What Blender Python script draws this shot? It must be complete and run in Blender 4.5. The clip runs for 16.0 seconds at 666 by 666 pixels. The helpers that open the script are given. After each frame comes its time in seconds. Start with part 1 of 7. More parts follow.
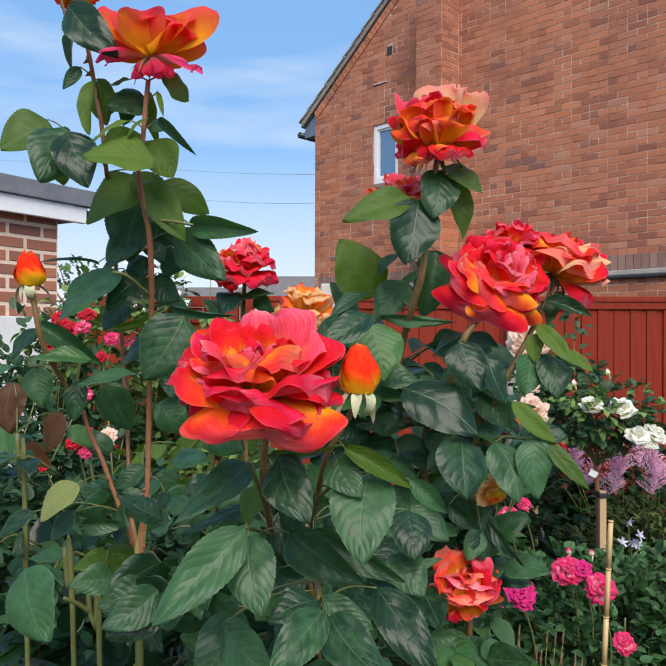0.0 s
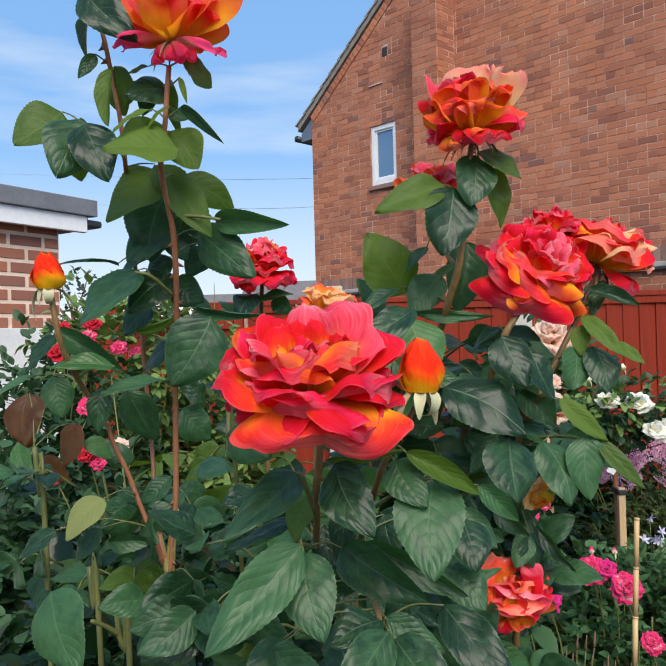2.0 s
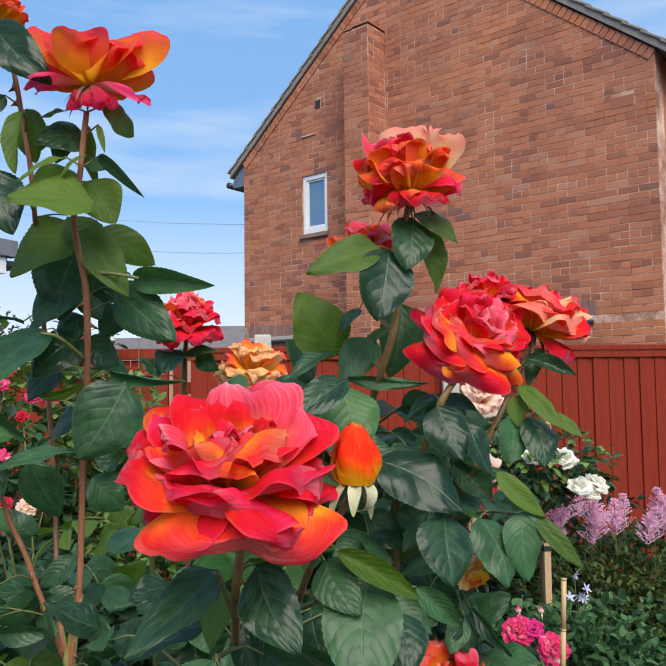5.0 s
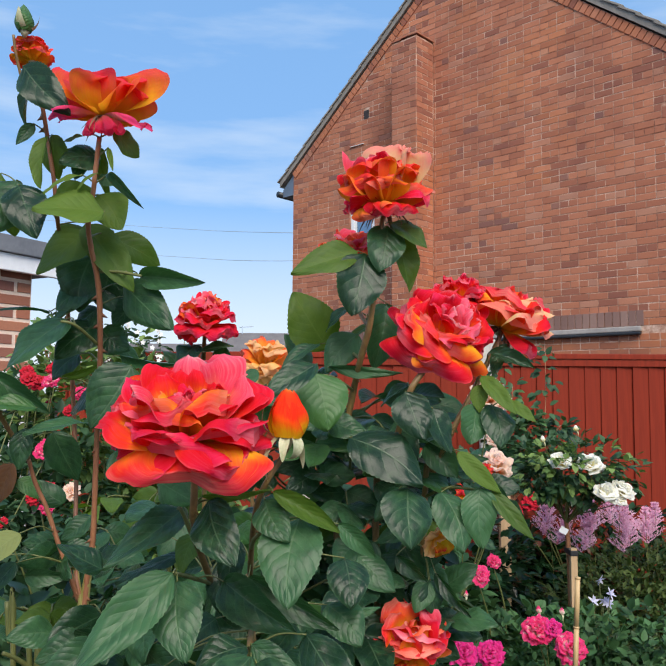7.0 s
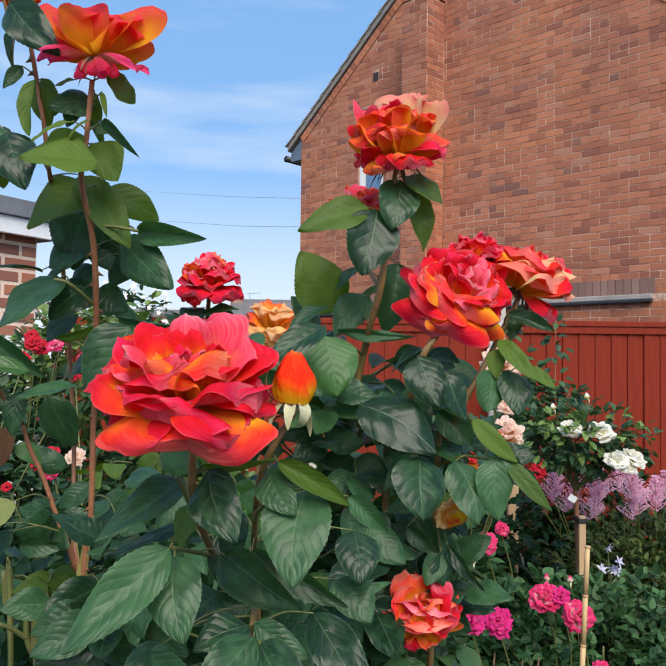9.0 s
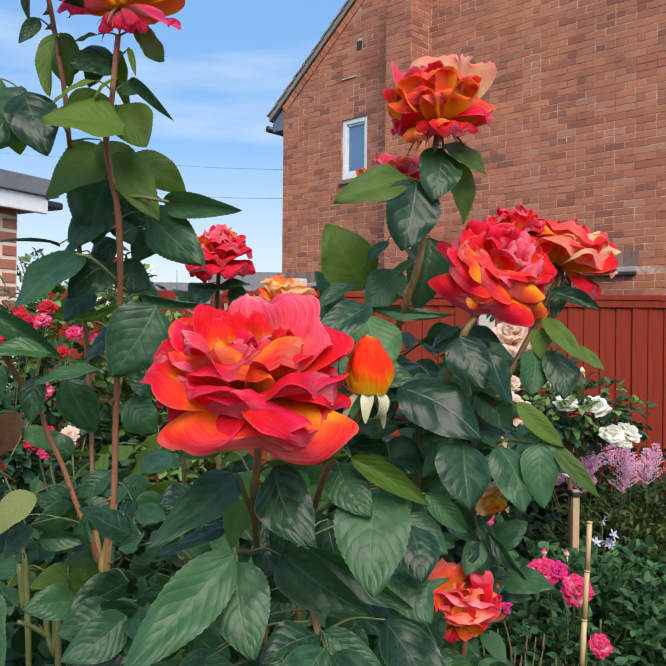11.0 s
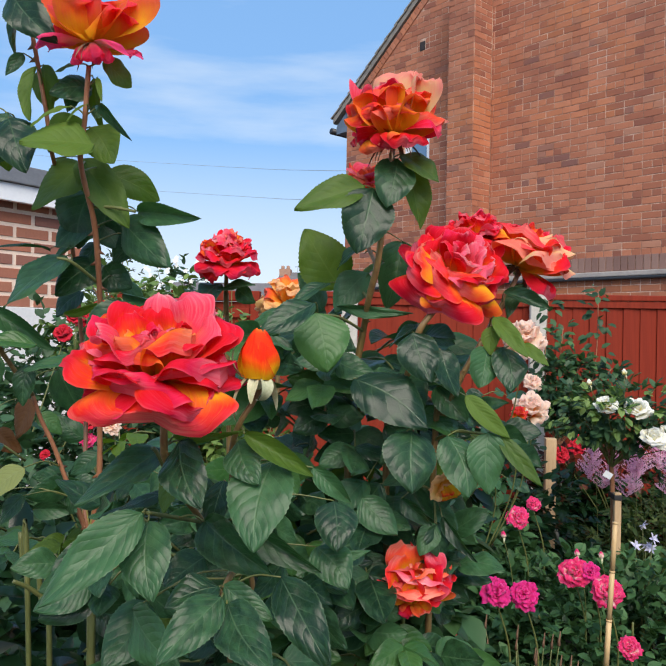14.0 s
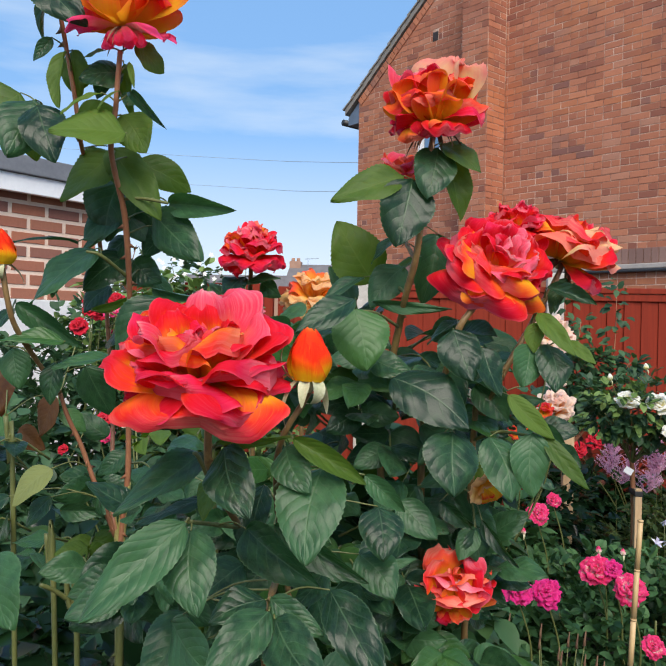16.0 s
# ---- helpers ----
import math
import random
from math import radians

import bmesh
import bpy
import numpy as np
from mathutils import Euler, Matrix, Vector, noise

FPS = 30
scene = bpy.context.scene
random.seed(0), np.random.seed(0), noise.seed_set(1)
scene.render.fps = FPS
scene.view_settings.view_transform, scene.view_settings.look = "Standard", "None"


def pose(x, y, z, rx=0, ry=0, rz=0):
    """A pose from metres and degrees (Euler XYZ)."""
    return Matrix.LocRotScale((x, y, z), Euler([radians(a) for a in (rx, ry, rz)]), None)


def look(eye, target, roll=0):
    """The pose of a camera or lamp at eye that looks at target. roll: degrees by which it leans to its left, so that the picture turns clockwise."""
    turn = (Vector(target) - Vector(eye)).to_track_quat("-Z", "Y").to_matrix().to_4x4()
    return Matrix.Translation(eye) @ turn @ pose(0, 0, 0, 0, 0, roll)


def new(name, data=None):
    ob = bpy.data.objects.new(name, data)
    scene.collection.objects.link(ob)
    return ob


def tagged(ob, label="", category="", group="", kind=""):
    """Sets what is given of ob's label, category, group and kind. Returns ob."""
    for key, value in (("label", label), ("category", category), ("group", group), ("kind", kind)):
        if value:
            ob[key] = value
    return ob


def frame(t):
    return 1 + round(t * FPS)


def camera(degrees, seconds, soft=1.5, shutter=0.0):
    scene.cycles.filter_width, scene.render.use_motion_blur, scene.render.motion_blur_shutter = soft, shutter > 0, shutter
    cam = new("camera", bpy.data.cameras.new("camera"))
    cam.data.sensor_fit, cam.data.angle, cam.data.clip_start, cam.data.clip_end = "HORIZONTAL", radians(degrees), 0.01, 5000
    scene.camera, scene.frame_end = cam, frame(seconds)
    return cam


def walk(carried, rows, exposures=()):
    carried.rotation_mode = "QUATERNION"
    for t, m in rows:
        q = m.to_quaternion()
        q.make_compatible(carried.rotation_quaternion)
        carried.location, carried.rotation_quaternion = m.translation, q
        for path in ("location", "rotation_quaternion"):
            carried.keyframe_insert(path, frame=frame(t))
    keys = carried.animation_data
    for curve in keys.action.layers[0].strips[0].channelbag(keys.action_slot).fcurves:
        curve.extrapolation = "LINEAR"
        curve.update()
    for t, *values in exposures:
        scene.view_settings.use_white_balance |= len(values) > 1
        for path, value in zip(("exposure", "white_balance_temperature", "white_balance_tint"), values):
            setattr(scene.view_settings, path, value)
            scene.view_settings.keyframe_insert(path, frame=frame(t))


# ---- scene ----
cam = camera(47.7, 16.0)
PATH = [
    (0, (-0.005, 0.005, 1.586), (-0.067, 2.004, 1.592), 0.2),
    (0.5, (-0.011, 0.003, 1.586), (-0.075, 2.002, 1.599), -0.1),
    (1, (-0.02, -0.001, 1.577), (-0.092, 1.997, 1.601), -0.6),
    (1.5, (-0.042, 0.029, 1.578), (-0.11, 2.028, 1.599), -1.4),
    (2, (-0.043, 0.051, 1.581), (-0.106, 2.05, 1.597), -1.5),
    (2.5, (-0.015, 0.064, 1.592), (-0.074, 2.063, 1.605), -0.3),
    (3, (-0.008, 0.075, 1.576), (-0.047, 2.074, 1.593), -0.1),
    (3.5, (-0.077, 0.102, 1.59), (0.022, 2.1, 1.602), -0.4),
    (4, (-0.12, 0.128, 1.59), (0.02, 2.123, 1.617), -0.6),
    (4.5, (-0.086, 0.122, 1.605), (0.056, 2.114, 1.719), -0.7),
    (7, (0.031, -0.01, 1.578), (0.023, 1.984, 1.736), 0.4),
    (7.5, (0.021, -0.006, 1.576), (0.008, 1.988, 1.719), 0.5),
    (8, (0.023, 0.016, 1.577), (0.005, 2.011, 1.705), 0.5),
    (8.5, (0.021, 0.038, 1.576), (0.003, 2.036, 1.666), 0.7),
    (9, (0.029, 0.036, 1.575), (0.002, 2.034, 1.645), 0.7),
    (9.5, (0.016, 0.051, 1.575), (-0.047, 2.05, 1.625), 0.8),
    (12, (-0.043, 0.087, 1.586), (0.037, 2.086, 1.571), 0.5),
    (12.5, (0.034, 0.035, 1.571), (-0.076, 2.032, 1.568), 0.9),
    (13, (0.092, 0.018, 1.577), (-0.065, 2.012, 1.579), 0.8),
    (13.5, (0.106, 0.014, 1.582), (-0.055, 2.008, 1.58), 1.0),
    (14, (0.088, 0.018, 1.579), (-0.067, 2.012, 1.576), 1.0),
    (14.5, (0.04, 0.02, 1.586), (-0.117, 2.014, 1.58), 1.2),
    (15, (0.046, 0.044, 1.584), (-0.128, 2.036, 1.571), 1.0),
    (15.5, (0.057, 0.034, 1.586), (-0.13, 2.026, 1.568), 1.0),
    (16, (0.056, 0.047, 1.583), (-0.124, 2.039, 1.559), 1.1),
]
walk(cam, [(t, look(eye, target, roll)) for t, eye, target, roll in PATH])

# ---- daylight ----
SUN_ELEV, SUN_AZ = 43.0, 168.0  # height, and turn clockwise from straight ahead
world = bpy.data.worlds.new("world")
scene.world = world
world.use_nodes = True
wn, wl = world.node_tree.nodes, world.node_tree.links
wn.clear()
w_out, w_bg = wn.new("ShaderNodeOutputWorld"), wn.new("ShaderNodeBackground")
sky = wn.new("ShaderNodeTexSky")
sky.sky_type, sky.sun_disc = "NISHITA", False
sky.sun_elevation, sky.sun_rotation = radians(SUN_ELEV), radians(SUN_AZ)
sky.air_density, sky.dust_density, sky.ozone_density = 1.0, 0.3, 2.2
# thin high cloud, drawn out along the horizon
w_co, w_map, w_noise, w_ramp, w_mix = (wn.new(k) for k in ("ShaderNodeTexCoord", "ShaderNodeMapping", "ShaderNodeTexNoise", "ShaderNodeValToRGB", "ShaderNodeMixRGB"))
w_map.inputs["Scale"].default_value = (1.6, 1.6, 9.0)
w_map.inputs["Rotation"].default_value = (0.12, 0.08, 0.4)
w_noise.inputs["Scale"].default_value, w_noise.inputs["Detail"].default_value, w_noise.inputs["Roughness"].default_value = 1.7, 6.0, 0.55
w_ramp.color_ramp.elements[0].position, w_ramp.color_ramp.elements[1].position = 0.46, 0.80
w_ramp.color_ramp.elements[0].color, w_ramp.color_ramp.elements[1].color = (0.0, 0.0, 0.0, 1), (0.56, 0.56, 0.56, 1)
w_mix.inputs["Color2"].default_value = (7.4, 8.1, 8.7, 1)
wl.new(w_co.outputs["Generated"], w_map.inputs["Vector"])
wl.new(w_map.outputs[0], w_noise.inputs["Vector"])
wl.new(w_noise.outputs["Fac"], w_ramp.inputs[0])
w_sep, w_low, w_max = wn.new("ShaderNodeSeparateXYZ"), wn.new("ShaderNodeMapRange"), wn.new("ShaderNodeMath")
w_low.inputs["From Min"].default_value, w_low.inputs["From Max"].default_value, w_low.inputs["To Min"].default_value, w_low.inputs["To Max"].default_value = 0.04, 0.24, 0.85, 0.0
w_max.operation = "MAXIMUM"
wl.new(w_co.outputs["Generated"], w_sep.inputs[0])
wl.new(w_sep.outputs[2], w_low.inputs["Value"])
wl.new(w_low.outputs[0], w_max.inputs[0])
wl.new(w_ramp.outputs[0], w_max.inputs[1])
wl.new(w_max.outputs[0], w_mix.inputs["Fac"])
w_haze = wn.new("ShaderNodeMixRGB")
w_haze.inputs["Fac"].default_value, w_haze.inputs["Color2"].default_value = 0.62, (2.5, 5.2, 9.6, 1)
wl.new(sky.outputs[0], w_haze.inputs["Color1"])
wl.new(w_haze.outputs[0], w_mix.inputs["Color1"])
wl.new(w_mix.outputs[0], w_bg.inputs["Color"])
w_bg.inputs["Strength"].default_value = 0.12
wl.new(w_bg.outputs[0], w_out.inputs[0])

sun_data = bpy.data.lights.new("sun", "SUN")
sun_data.energy, sun_data.angle, sun_data.color = 4.5, radians(45), (1.0, 0.90, 0.77)
sun = new("sun", sun_data)
az, el = radians(SUN_AZ), radians(SUN_ELEV)
sun_dir = Vector((math.sin(az) * math.cos(el), math.cos(az) * math.cos(el), math.sin(el)))
sun.matrix_world = look(sun_dir * 30, (0, 0, 0))
scene.view_settings.exposure = 0.0


# ---- materials ----
class Mat:
    """A small builder for node materials."""

    def __init__(self, name, rough=0.6, spec=0.5):
        self.m = bpy.data.materials.new(name)
        self.m.use_nodes = True
        self.t = self.m.node_tree
        self.p = self.t.nodes["Principled BSDF"]
        self.p.inputs["Roughness"].default_value = rough
        self.p.inputs["Specular IOR Level"].default_value = spec

    def node(self, kind, **values):
        n = self.t.nodes.new(kind)
        for k, v in values.items():
            n.inputs[k.replace("_", " ")].default_value = v
        return n

    def link(self, a, b):
        self.t.links.new(a, b)
        return self

    def coords(self, scale=(1, 1, 1), kind="Object"):
        c, m = self.node("ShaderNodeTexCoord"), self.node("ShaderNodeMapping")
        m.inputs["Scale"].default_value = scale
        self.link(c.outputs[kind], m.inputs["Vector"])
        return m.outputs[0]

    def noise(self, scale, detail=5.0, rough=0.55, vec=None):
        n = self.node("ShaderNodeTexNoise", Scale=scale, Detail=detail, Roughness=rough)
        if vec is not None:
            self.link(vec, n.inputs["Vector"])
        return n.outputs["Fac"]

    def ramp(self, fac, stops):
        r = self.node("ShaderNodeValToRGB")
        e = r.color_ramp.elements
        while len(e) < len(stops):
            e.new(0.5)
        for k, (pos, col) in enumerate(stops):
            e[k].position, e[k].color = pos, (*col, 1)
        self.link(fac, r.inputs[0])
        return r.outputs[0]

    def math(self, op, a, b=0.5, c=None):
        n = self.node("ShaderNodeMath")
        n.operation = op
        for k, v in enumerate((a, b, c)):
            if v is None:
                continue
            if isinstance(v, (int, float)):
                n.inputs[k].default_value = v
            else:
                self.link(v, n.inputs[k])
        return n.outputs[0]

    def mix(self, fac, a, b, blend="MIX"):
        n = self.node("ShaderNodeMixRGB")
        n.blend_type = blend
        for k, v in zip(("Fac", "Color1", "Color2"), (fac, a, b)):
            if isinstance(v, (int, float)):
                n.inputs[k].default_value = v
            elif isinstance(v, tuple):
                n.inputs[k].default_value = (*v, 1)
            else:
                self.link(v, n.inputs[k])
        return n.outputs[0]

    def colour(self, out):
        if isinstance(out, tuple):
            self.p.inputs["Base Color"].default_value = (*out, 1)
        else:
            self.link(out, self.p.inputs["Base Color"])
        return self

    def rough(self, out):
        return self.link(out, self.p.inputs["Roughness"])

    def bump(self, height, strength=0.3, distance=0.002):
        b = self.node("ShaderNodeBump", Strength=strength, Distance=distance)
        self.link(height, b.inputs["Height"]).link(b.outputs[0], self.p.inputs["Normal"])
        return self

    def translucent(self, colour, fac):
        """Light that comes through a thin sheet."""
        tr, mx = self.node("ShaderNodeBsdfTranslucent"), self.node("ShaderNodeMixShader", Fac=fac)
        if isinstance(colour, tuple):
            tr.inputs["Color"].default_value = (*colour, 1)
        else:
            self.link(colour, tr.inputs["Color"])
        out = self.t.nodes["Material Output"]
        self.link(self.p.outputs[0], mx.inputs[1]).link(tr.outputs[0], mx.inputs[2]).link(mx.outputs[0], out.inputs[0])
        return self


def rand_object(M):
    return M.node("ShaderNodeObjectInfo").outputs["Random"]


def rand_island(M):
    return M.node("ShaderNodeNewGeometry").outputs["Random Per Island"]


def plain(name, a, b, scale, rough=0.6, bump=0.2, distance=0.002, detail=6.0, stretch=(1, 1, 1)):
    """Two shades by noise, with a finer grain and a relief."""
    M = Mat(name, rough)
    vec = M.coords(stretch)
    big, fine = M.noise(scale, detail, 0.6, vec), M.noise(scale * 9, 3, 0.6, vec)
    mixed = M.math("MULTIPLY_ADD", fine, 0.4, M.math("MULTIPLY", big, 0.6))
    M.colour(M.ramp(mixed, [(0.35, a), (0.65, b)]))
    M.bump(mixed, bump, distance)
    return M.m


def leaf_material(name, dark, light, vein, rough, through_colour, fac):
    """A rose leaf: midrib and side veins by its own UV, quilted between them, with a soft waxy gloss."""
    M = Mat(name, rough, 0.32)
    uv = M.node("ShaderNodeUVMap")
    sep = M.node("ShaderNodeSeparateXYZ")
    M.link(uv.outputs[0], sep.inputs[0])
    u, v = sep.outputs[0], sep.outputs[1]
    av = M.math("ABSOLUTE", M.math("SUBTRACT", v, 0.5))
    rnd = rand_object(M)
    shift = M.node("ShaderNodeVectorMath")
    shift.operation = "ADD"
    M.link(uv.outputs[0], shift.inputs[0]).link(M.math("MULTIPLY", rnd, 23.0), shift.inputs[1])
    wob = M.noise(3.4, 2, 0.5, shift.outputs[0])
    side = M.math("SUBTRACT", M.math("MULTIPLY_ADD", wob, 0.10, u), M.math("MULTIPLY", M.math("POWER", av, 1.25), 0.78))
    saw = M.math("ABSOLUTE", M.math("SUBTRACT", M.math("FRACT", M.math("MULTIPLY", side, M.math("MULTIPLY_ADD", rnd, 2.6, 5.6))), 0.5))
    near_rib = M.math("SUBTRACT", 1.0, M.math("MULTIPLY", M.math("MINIMUM", av, 0.026), 38.0))
    side_vein = M.math("SUBTRACT", 1.0, M.math("MULTIPLY", M.math("MINIMUM", saw, 0.075), 13.3))
    fade = M.math("SUBTRACT", 0.62, M.math("MULTIPLY", av, 0.95))
    ribs = M.math("MAXIMUM", near_rib, M.math("MULTIPLY", side_vein, fade))
    net = M.node("ShaderNodeTexVoronoi", Scale=22.0)
    net.feature = "DISTANCE_TO_EDGE"
    M.link(shift.outputs[0], net.inputs["Vector"])
    mesh_veins = M.math("MINIMUM", M.math("MULTIPLY", net.outputs["Distance"], 5.0), 1.0)
    blot = M.noise(5.0, 4, 0.6, shift.outputs[0])
    base = M.ramp(M.math("ADD", M.math("MULTIPLY", blot, 0.62), M.math("MULTIPLY", rnd, 0.38)), [(0.34, dark), (0.66, light)])
    base = M.mix(M.math("MULTIPLY", M.math("SUBTRACT", 1.0, mesh_veins), 0.09), base, vein)
    col = M.mix(M.math("MULTIPLY", ribs, 0.42), base, vein)
    rim = M.node("ShaderNodeMapRange")
    rim.inputs["From Min"].default_value, rim.inputs["From Max"].default_value = 0.47, 0.50
    M.link(av, rim.inputs["Value"])
    M.colour(M.mix(M.math("MULTIPLY", rim.outputs[0], 0.35), col, vein))
    M.rough(M.math("MULTIPLY_ADD", M.math("ADD", blot, rnd), 0.12, rough - 0.06))
    puff = M.math("MULTIPLY", M.math("POWER", M.math("MULTIPLY", M.math("MINIMUM", saw, 0.40), 2.5), 0.55), M.math("SUBTRACT", 1.0, M.math("MULTIPLY", near_rib, 0.8)))
    crumple = M.noise(4.5, 2, 0.5, shift.outputs[0])
    height = M.math("ADD", M.math("MULTIPLY_ADD", crumple, 0.62, M.math("MULTIPLY", puff, 0.26)), M.math("MULTIPLY", mesh_veins, 0.012))
    M.bump(height, 0.62, 0.0018)
    M.translucent(through_colour, fac)
    return M.m


def petal_material(name, stops, edge, streak, fac=0.24, rough=0.55):
    """A petal that turns from its claw to its rim, with fine streaks along it and a paler lip."""
    M = Mat(name, rough, 0.06)
    uv = M.node("ShaderNodeUVMap")
    sep = M.node("ShaderNodeSeparateXYZ")
    M.link(uv.outputs[0], sep.inputs[0])
    u, v = sep.outputs[0], sep.outputs[1]
    mp = M.node("ShaderNodeMapping")
    mp.inputs["Scale"].default_value = (1.6, 44.0, 1)
    M.link(uv.outputs[0], mp.inputs["Vector"])
    add = M.node("ShaderNodeVectorMath")
    add.operation = "ADD"
    M.link(mp.outputs[0], add.inputs[0])
    rnd = rand_object(M)
    M.link(M.math("MULTIPLY", rnd, 31.0), add.inputs[1])
    lines = M.noise(1.0, 2, 0.5, add.outputs[0])
    fine = M.noise(3.2, 3, 0.6, add.outputs[0])
    blot = M.noise(2.2, 2, 0.45, M.coords())
    av = M.math("MULTIPLY", M.math("ABSOLUTE", M.math("SUBTRACT", v, 0.5)), 2.0)
    k = M.math("MULTIPLY_ADD", M.math("SUBTRACT", lines, 0.5), 0.18, M.math("MULTIPLY", u, 0.86))
    k = M.math("MULTIPLY_ADD", M.math("SUBTRACT", blot, 0.5), 0.55, k)
    k = M.math("MULTIPLY_ADD", M.math("POWER", av, 2.5), 0.16, k)
    k = M.math("ADD", k, M.math("MULTIPLY", M.math("SUBTRACT", rnd, 0.40), 0.30))
    col = M.ramp(k, stops)
    rim = M.node("ShaderNodeMapRange")
    rim.inputs["From Min"].default_value, rim.inputs["From Max"].default_value = 0.91, 1.02
    M.link(M.math("MAXIMUM", M.math("MULTIPLY_ADD", lines, 0.08, M.math("SUBTRACT", u, 0.04)), M.math("MULTIPLY", av, 0.97)), rim.inputs["Value"])
    col = M.mix(M.math("MULTIPLY", M.math("POWER", rim.outputs[0], 2.2), 0.50), col, edge)
    col = M.mix(M.math("MULTIPLY", M.math("POWER", lines, 4.5), 0.65), col, streak)
    col = M.mix(M.math("MULTIPLY", M.math("POWER", fine, 6.0), 1.6), col, streak)
    M.colour(col)
    M.bump(M.math("ADD", M.math("MULTIPLY_ADD", fine, 0.5, M.math("MULTIPLY", lines, 0.5)), M.math("MULTIPLY", blot, 1.2)), 0.6, 0.0013)
    M.translucent(col, fac)
    return M.m


def brick_material(name, stops, rough=0.85, island=False):
    M = Mat(name, rough, 0.25)
    rnd = rand_island(M) if island else rand_object(M)
    vec = M.coords((1, 1, 1))
    grit, stain = M.noise(55.0, 5, 0.65, vec), M.noise(1.1, 4, 0.6, vec)
    col = M.ramp(rnd, stops)
    col = M.mix(M.math("MULTIPLY", grit, 0.45), col, (0.17, 0.066, 0.044))
    col = M.mix(M.ramp(stain, [(0.36, (0.0, 0.0, 0.0)), (0.66, (0.54, 0.54, 0.54))]), col, (0.20, 0.080, 0.062))
    col = M.mix(M.ramp(M.noise(0.8, 5, 0.65, M.coords((1, 1, 1.6))), [(0.50, (0.0, 0.0, 0.0)), (0.68, (0.62, 0.62, 0.62))]), col, (0.50, 0.175, 0.066))
    M.colour(col).bump(grit, 0.6, 0.004)
    return M.m


RED = [(0.0, (0.30, 0.113, 0.076)), (0.15, (0.45, 0.164, 0.091)), (0.5, (0.572, 0.214, 0.113)), (0.86, (0.65, 0.255, 0.139)), (0.95, (0.60, 0.289, 0.181)), (0.985, (0.26, 0.124, 0.10))]
MULTI = [(0.0, (0.42, 0.17, 0.105)), (0.35, (0.56, 0.21, 0.12)), (0.6, (0.30, 0.14, 0.11)), (0.8, (0.60, 0.25, 0.14)), (1.0, (0.46, 0.19, 0.12))]
m_brick, m_bricks = brick_material("old_red_brick", RED), brick_material("old_red_brick_run", RED, island=True)
m_gbrick = brick_material("multi_red_brick", MULTI)
def mortar_material():
    """Old joints: pale where they were repointed, dark with soot elsewhere."""
    M = Mat("patchy_old_mortar", 0.9, 0.2)
    vec = M.coords()
    patch, grit = M.noise(2.6, 6, 0.7, vec), M.noise(40.0, 4, 0.6, vec)
    col = M.ramp(M.math("MULTIPLY_ADD", grit, 0.25, M.math("MULTIPLY", patch, 0.8)), [(0.43, (0.25, 0.108, 0.072)), (0.52, (0.44, 0.25, 0.175)), (0.64, (0.70, 0.51, 0.40))])
    M.colour(col).bump(grit, 0.5, 0.003)
    return M.m


m_mortar = mortar_material()
m_gmortar = plain("pale_mortar", (0.72, 0.54, 0.42), (0.86, 0.68, 0.55), 8.0, 0.9, 0.4, 0.003)
m_soldier = brick_material("weathered_grey_brick", [(0.0, (0.22, 0.15, 0.13)), (0.6, (0.30, 0.20, 0.17)), (1.0, (0.36, 0.25, 0.21))])
m_tile = plain("grey_roof_tile", (0.17, 0.16, 0.15), (0.30, 0.27, 0.23), 9.0, 0.8, 0.4, 0.004)
m_felt = plain("grey_roof_edge", (0.13, 0.14, 0.16), (0.19, 0.20, 0.22), 5.0, 0.6, 0.2)
m_upvc = plain("white_plastic", (0.74, 0.75, 0.77), (0.84, 0.85, 0.86), 4.0, 0.35, 0.05)
m_render = plain("white_painted_render", (0.66, 0.66, 0.66), (0.82, 0.82, 0.80), 7.0, 0.85, 0.4, 0.004)
m_gutter = plain("black_plastic", (0.018, 0.02, 0.024), (0.03, 0.032, 0.036), 8.0, 0.4, 0.1)
m_soffit = plain("slate_blue_paint", (0.10, 0.14, 0.20), (0.14, 0.19, 0.26), 6.0, 0.6, 0.1)
m_lead = plain("grey_cement", (0.30, 0.27, 0.25), (0.42, 0.38, 0.35), 8.0, 0.75, 0.4)
m_dark = plain("dark_iron_and_unlit_room", (0.02, 0.017, 0.015), (0.05, 0.035, 0.03), 20.0, 0.7, 0.2)
m_soil = plain("dark_garden_soil", (0.035, 0.024, 0.016), (0.08, 0.055, 0.036), 6.0, 0.95, 0.8, 0.02)
m_stake = plain("pale_softwood", (0.42, 0.27, 0.14), (0.58, 0.40, 0.23), 7.0, 0.75, 0.3, 0.002, stretch=(9, 9, 0.7))
m_bamboo = plain("bamboo", (0.45, 0.29, 0.13), (0.62, 0.44, 0.22), 9.0, 0.55, 0.2, 0.001, stretch=(6, 6, 0.6))
m_tag = plain("white_label_plastic", (0.78, 0.79, 0.80), (0.86, 0.87, 0.88), 9.0, 0.4, 0.05)
m_blue = plain("blue_glazed_pot", (0.01, 0.03, 0.30), (0.02, 0.06, 0.42), 6.0, 0.2, 0.05)
m_strap = plain("black_rubber", (0.012, 0.012, 0.013), (0.025, 0.025, 0.026), 9.0, 0.6, 0.2)
m_cable = plain("grey_cable", (0.34, 0.42, 0.52), (0.40, 0.48, 0.58), 3.0, 0.6, 0.0)
m_farroof = plain("far_slate", (0.12, 0.11, 0.11), (0.19, 0.17, 0.165), 3.0, 0.8, 0.3)
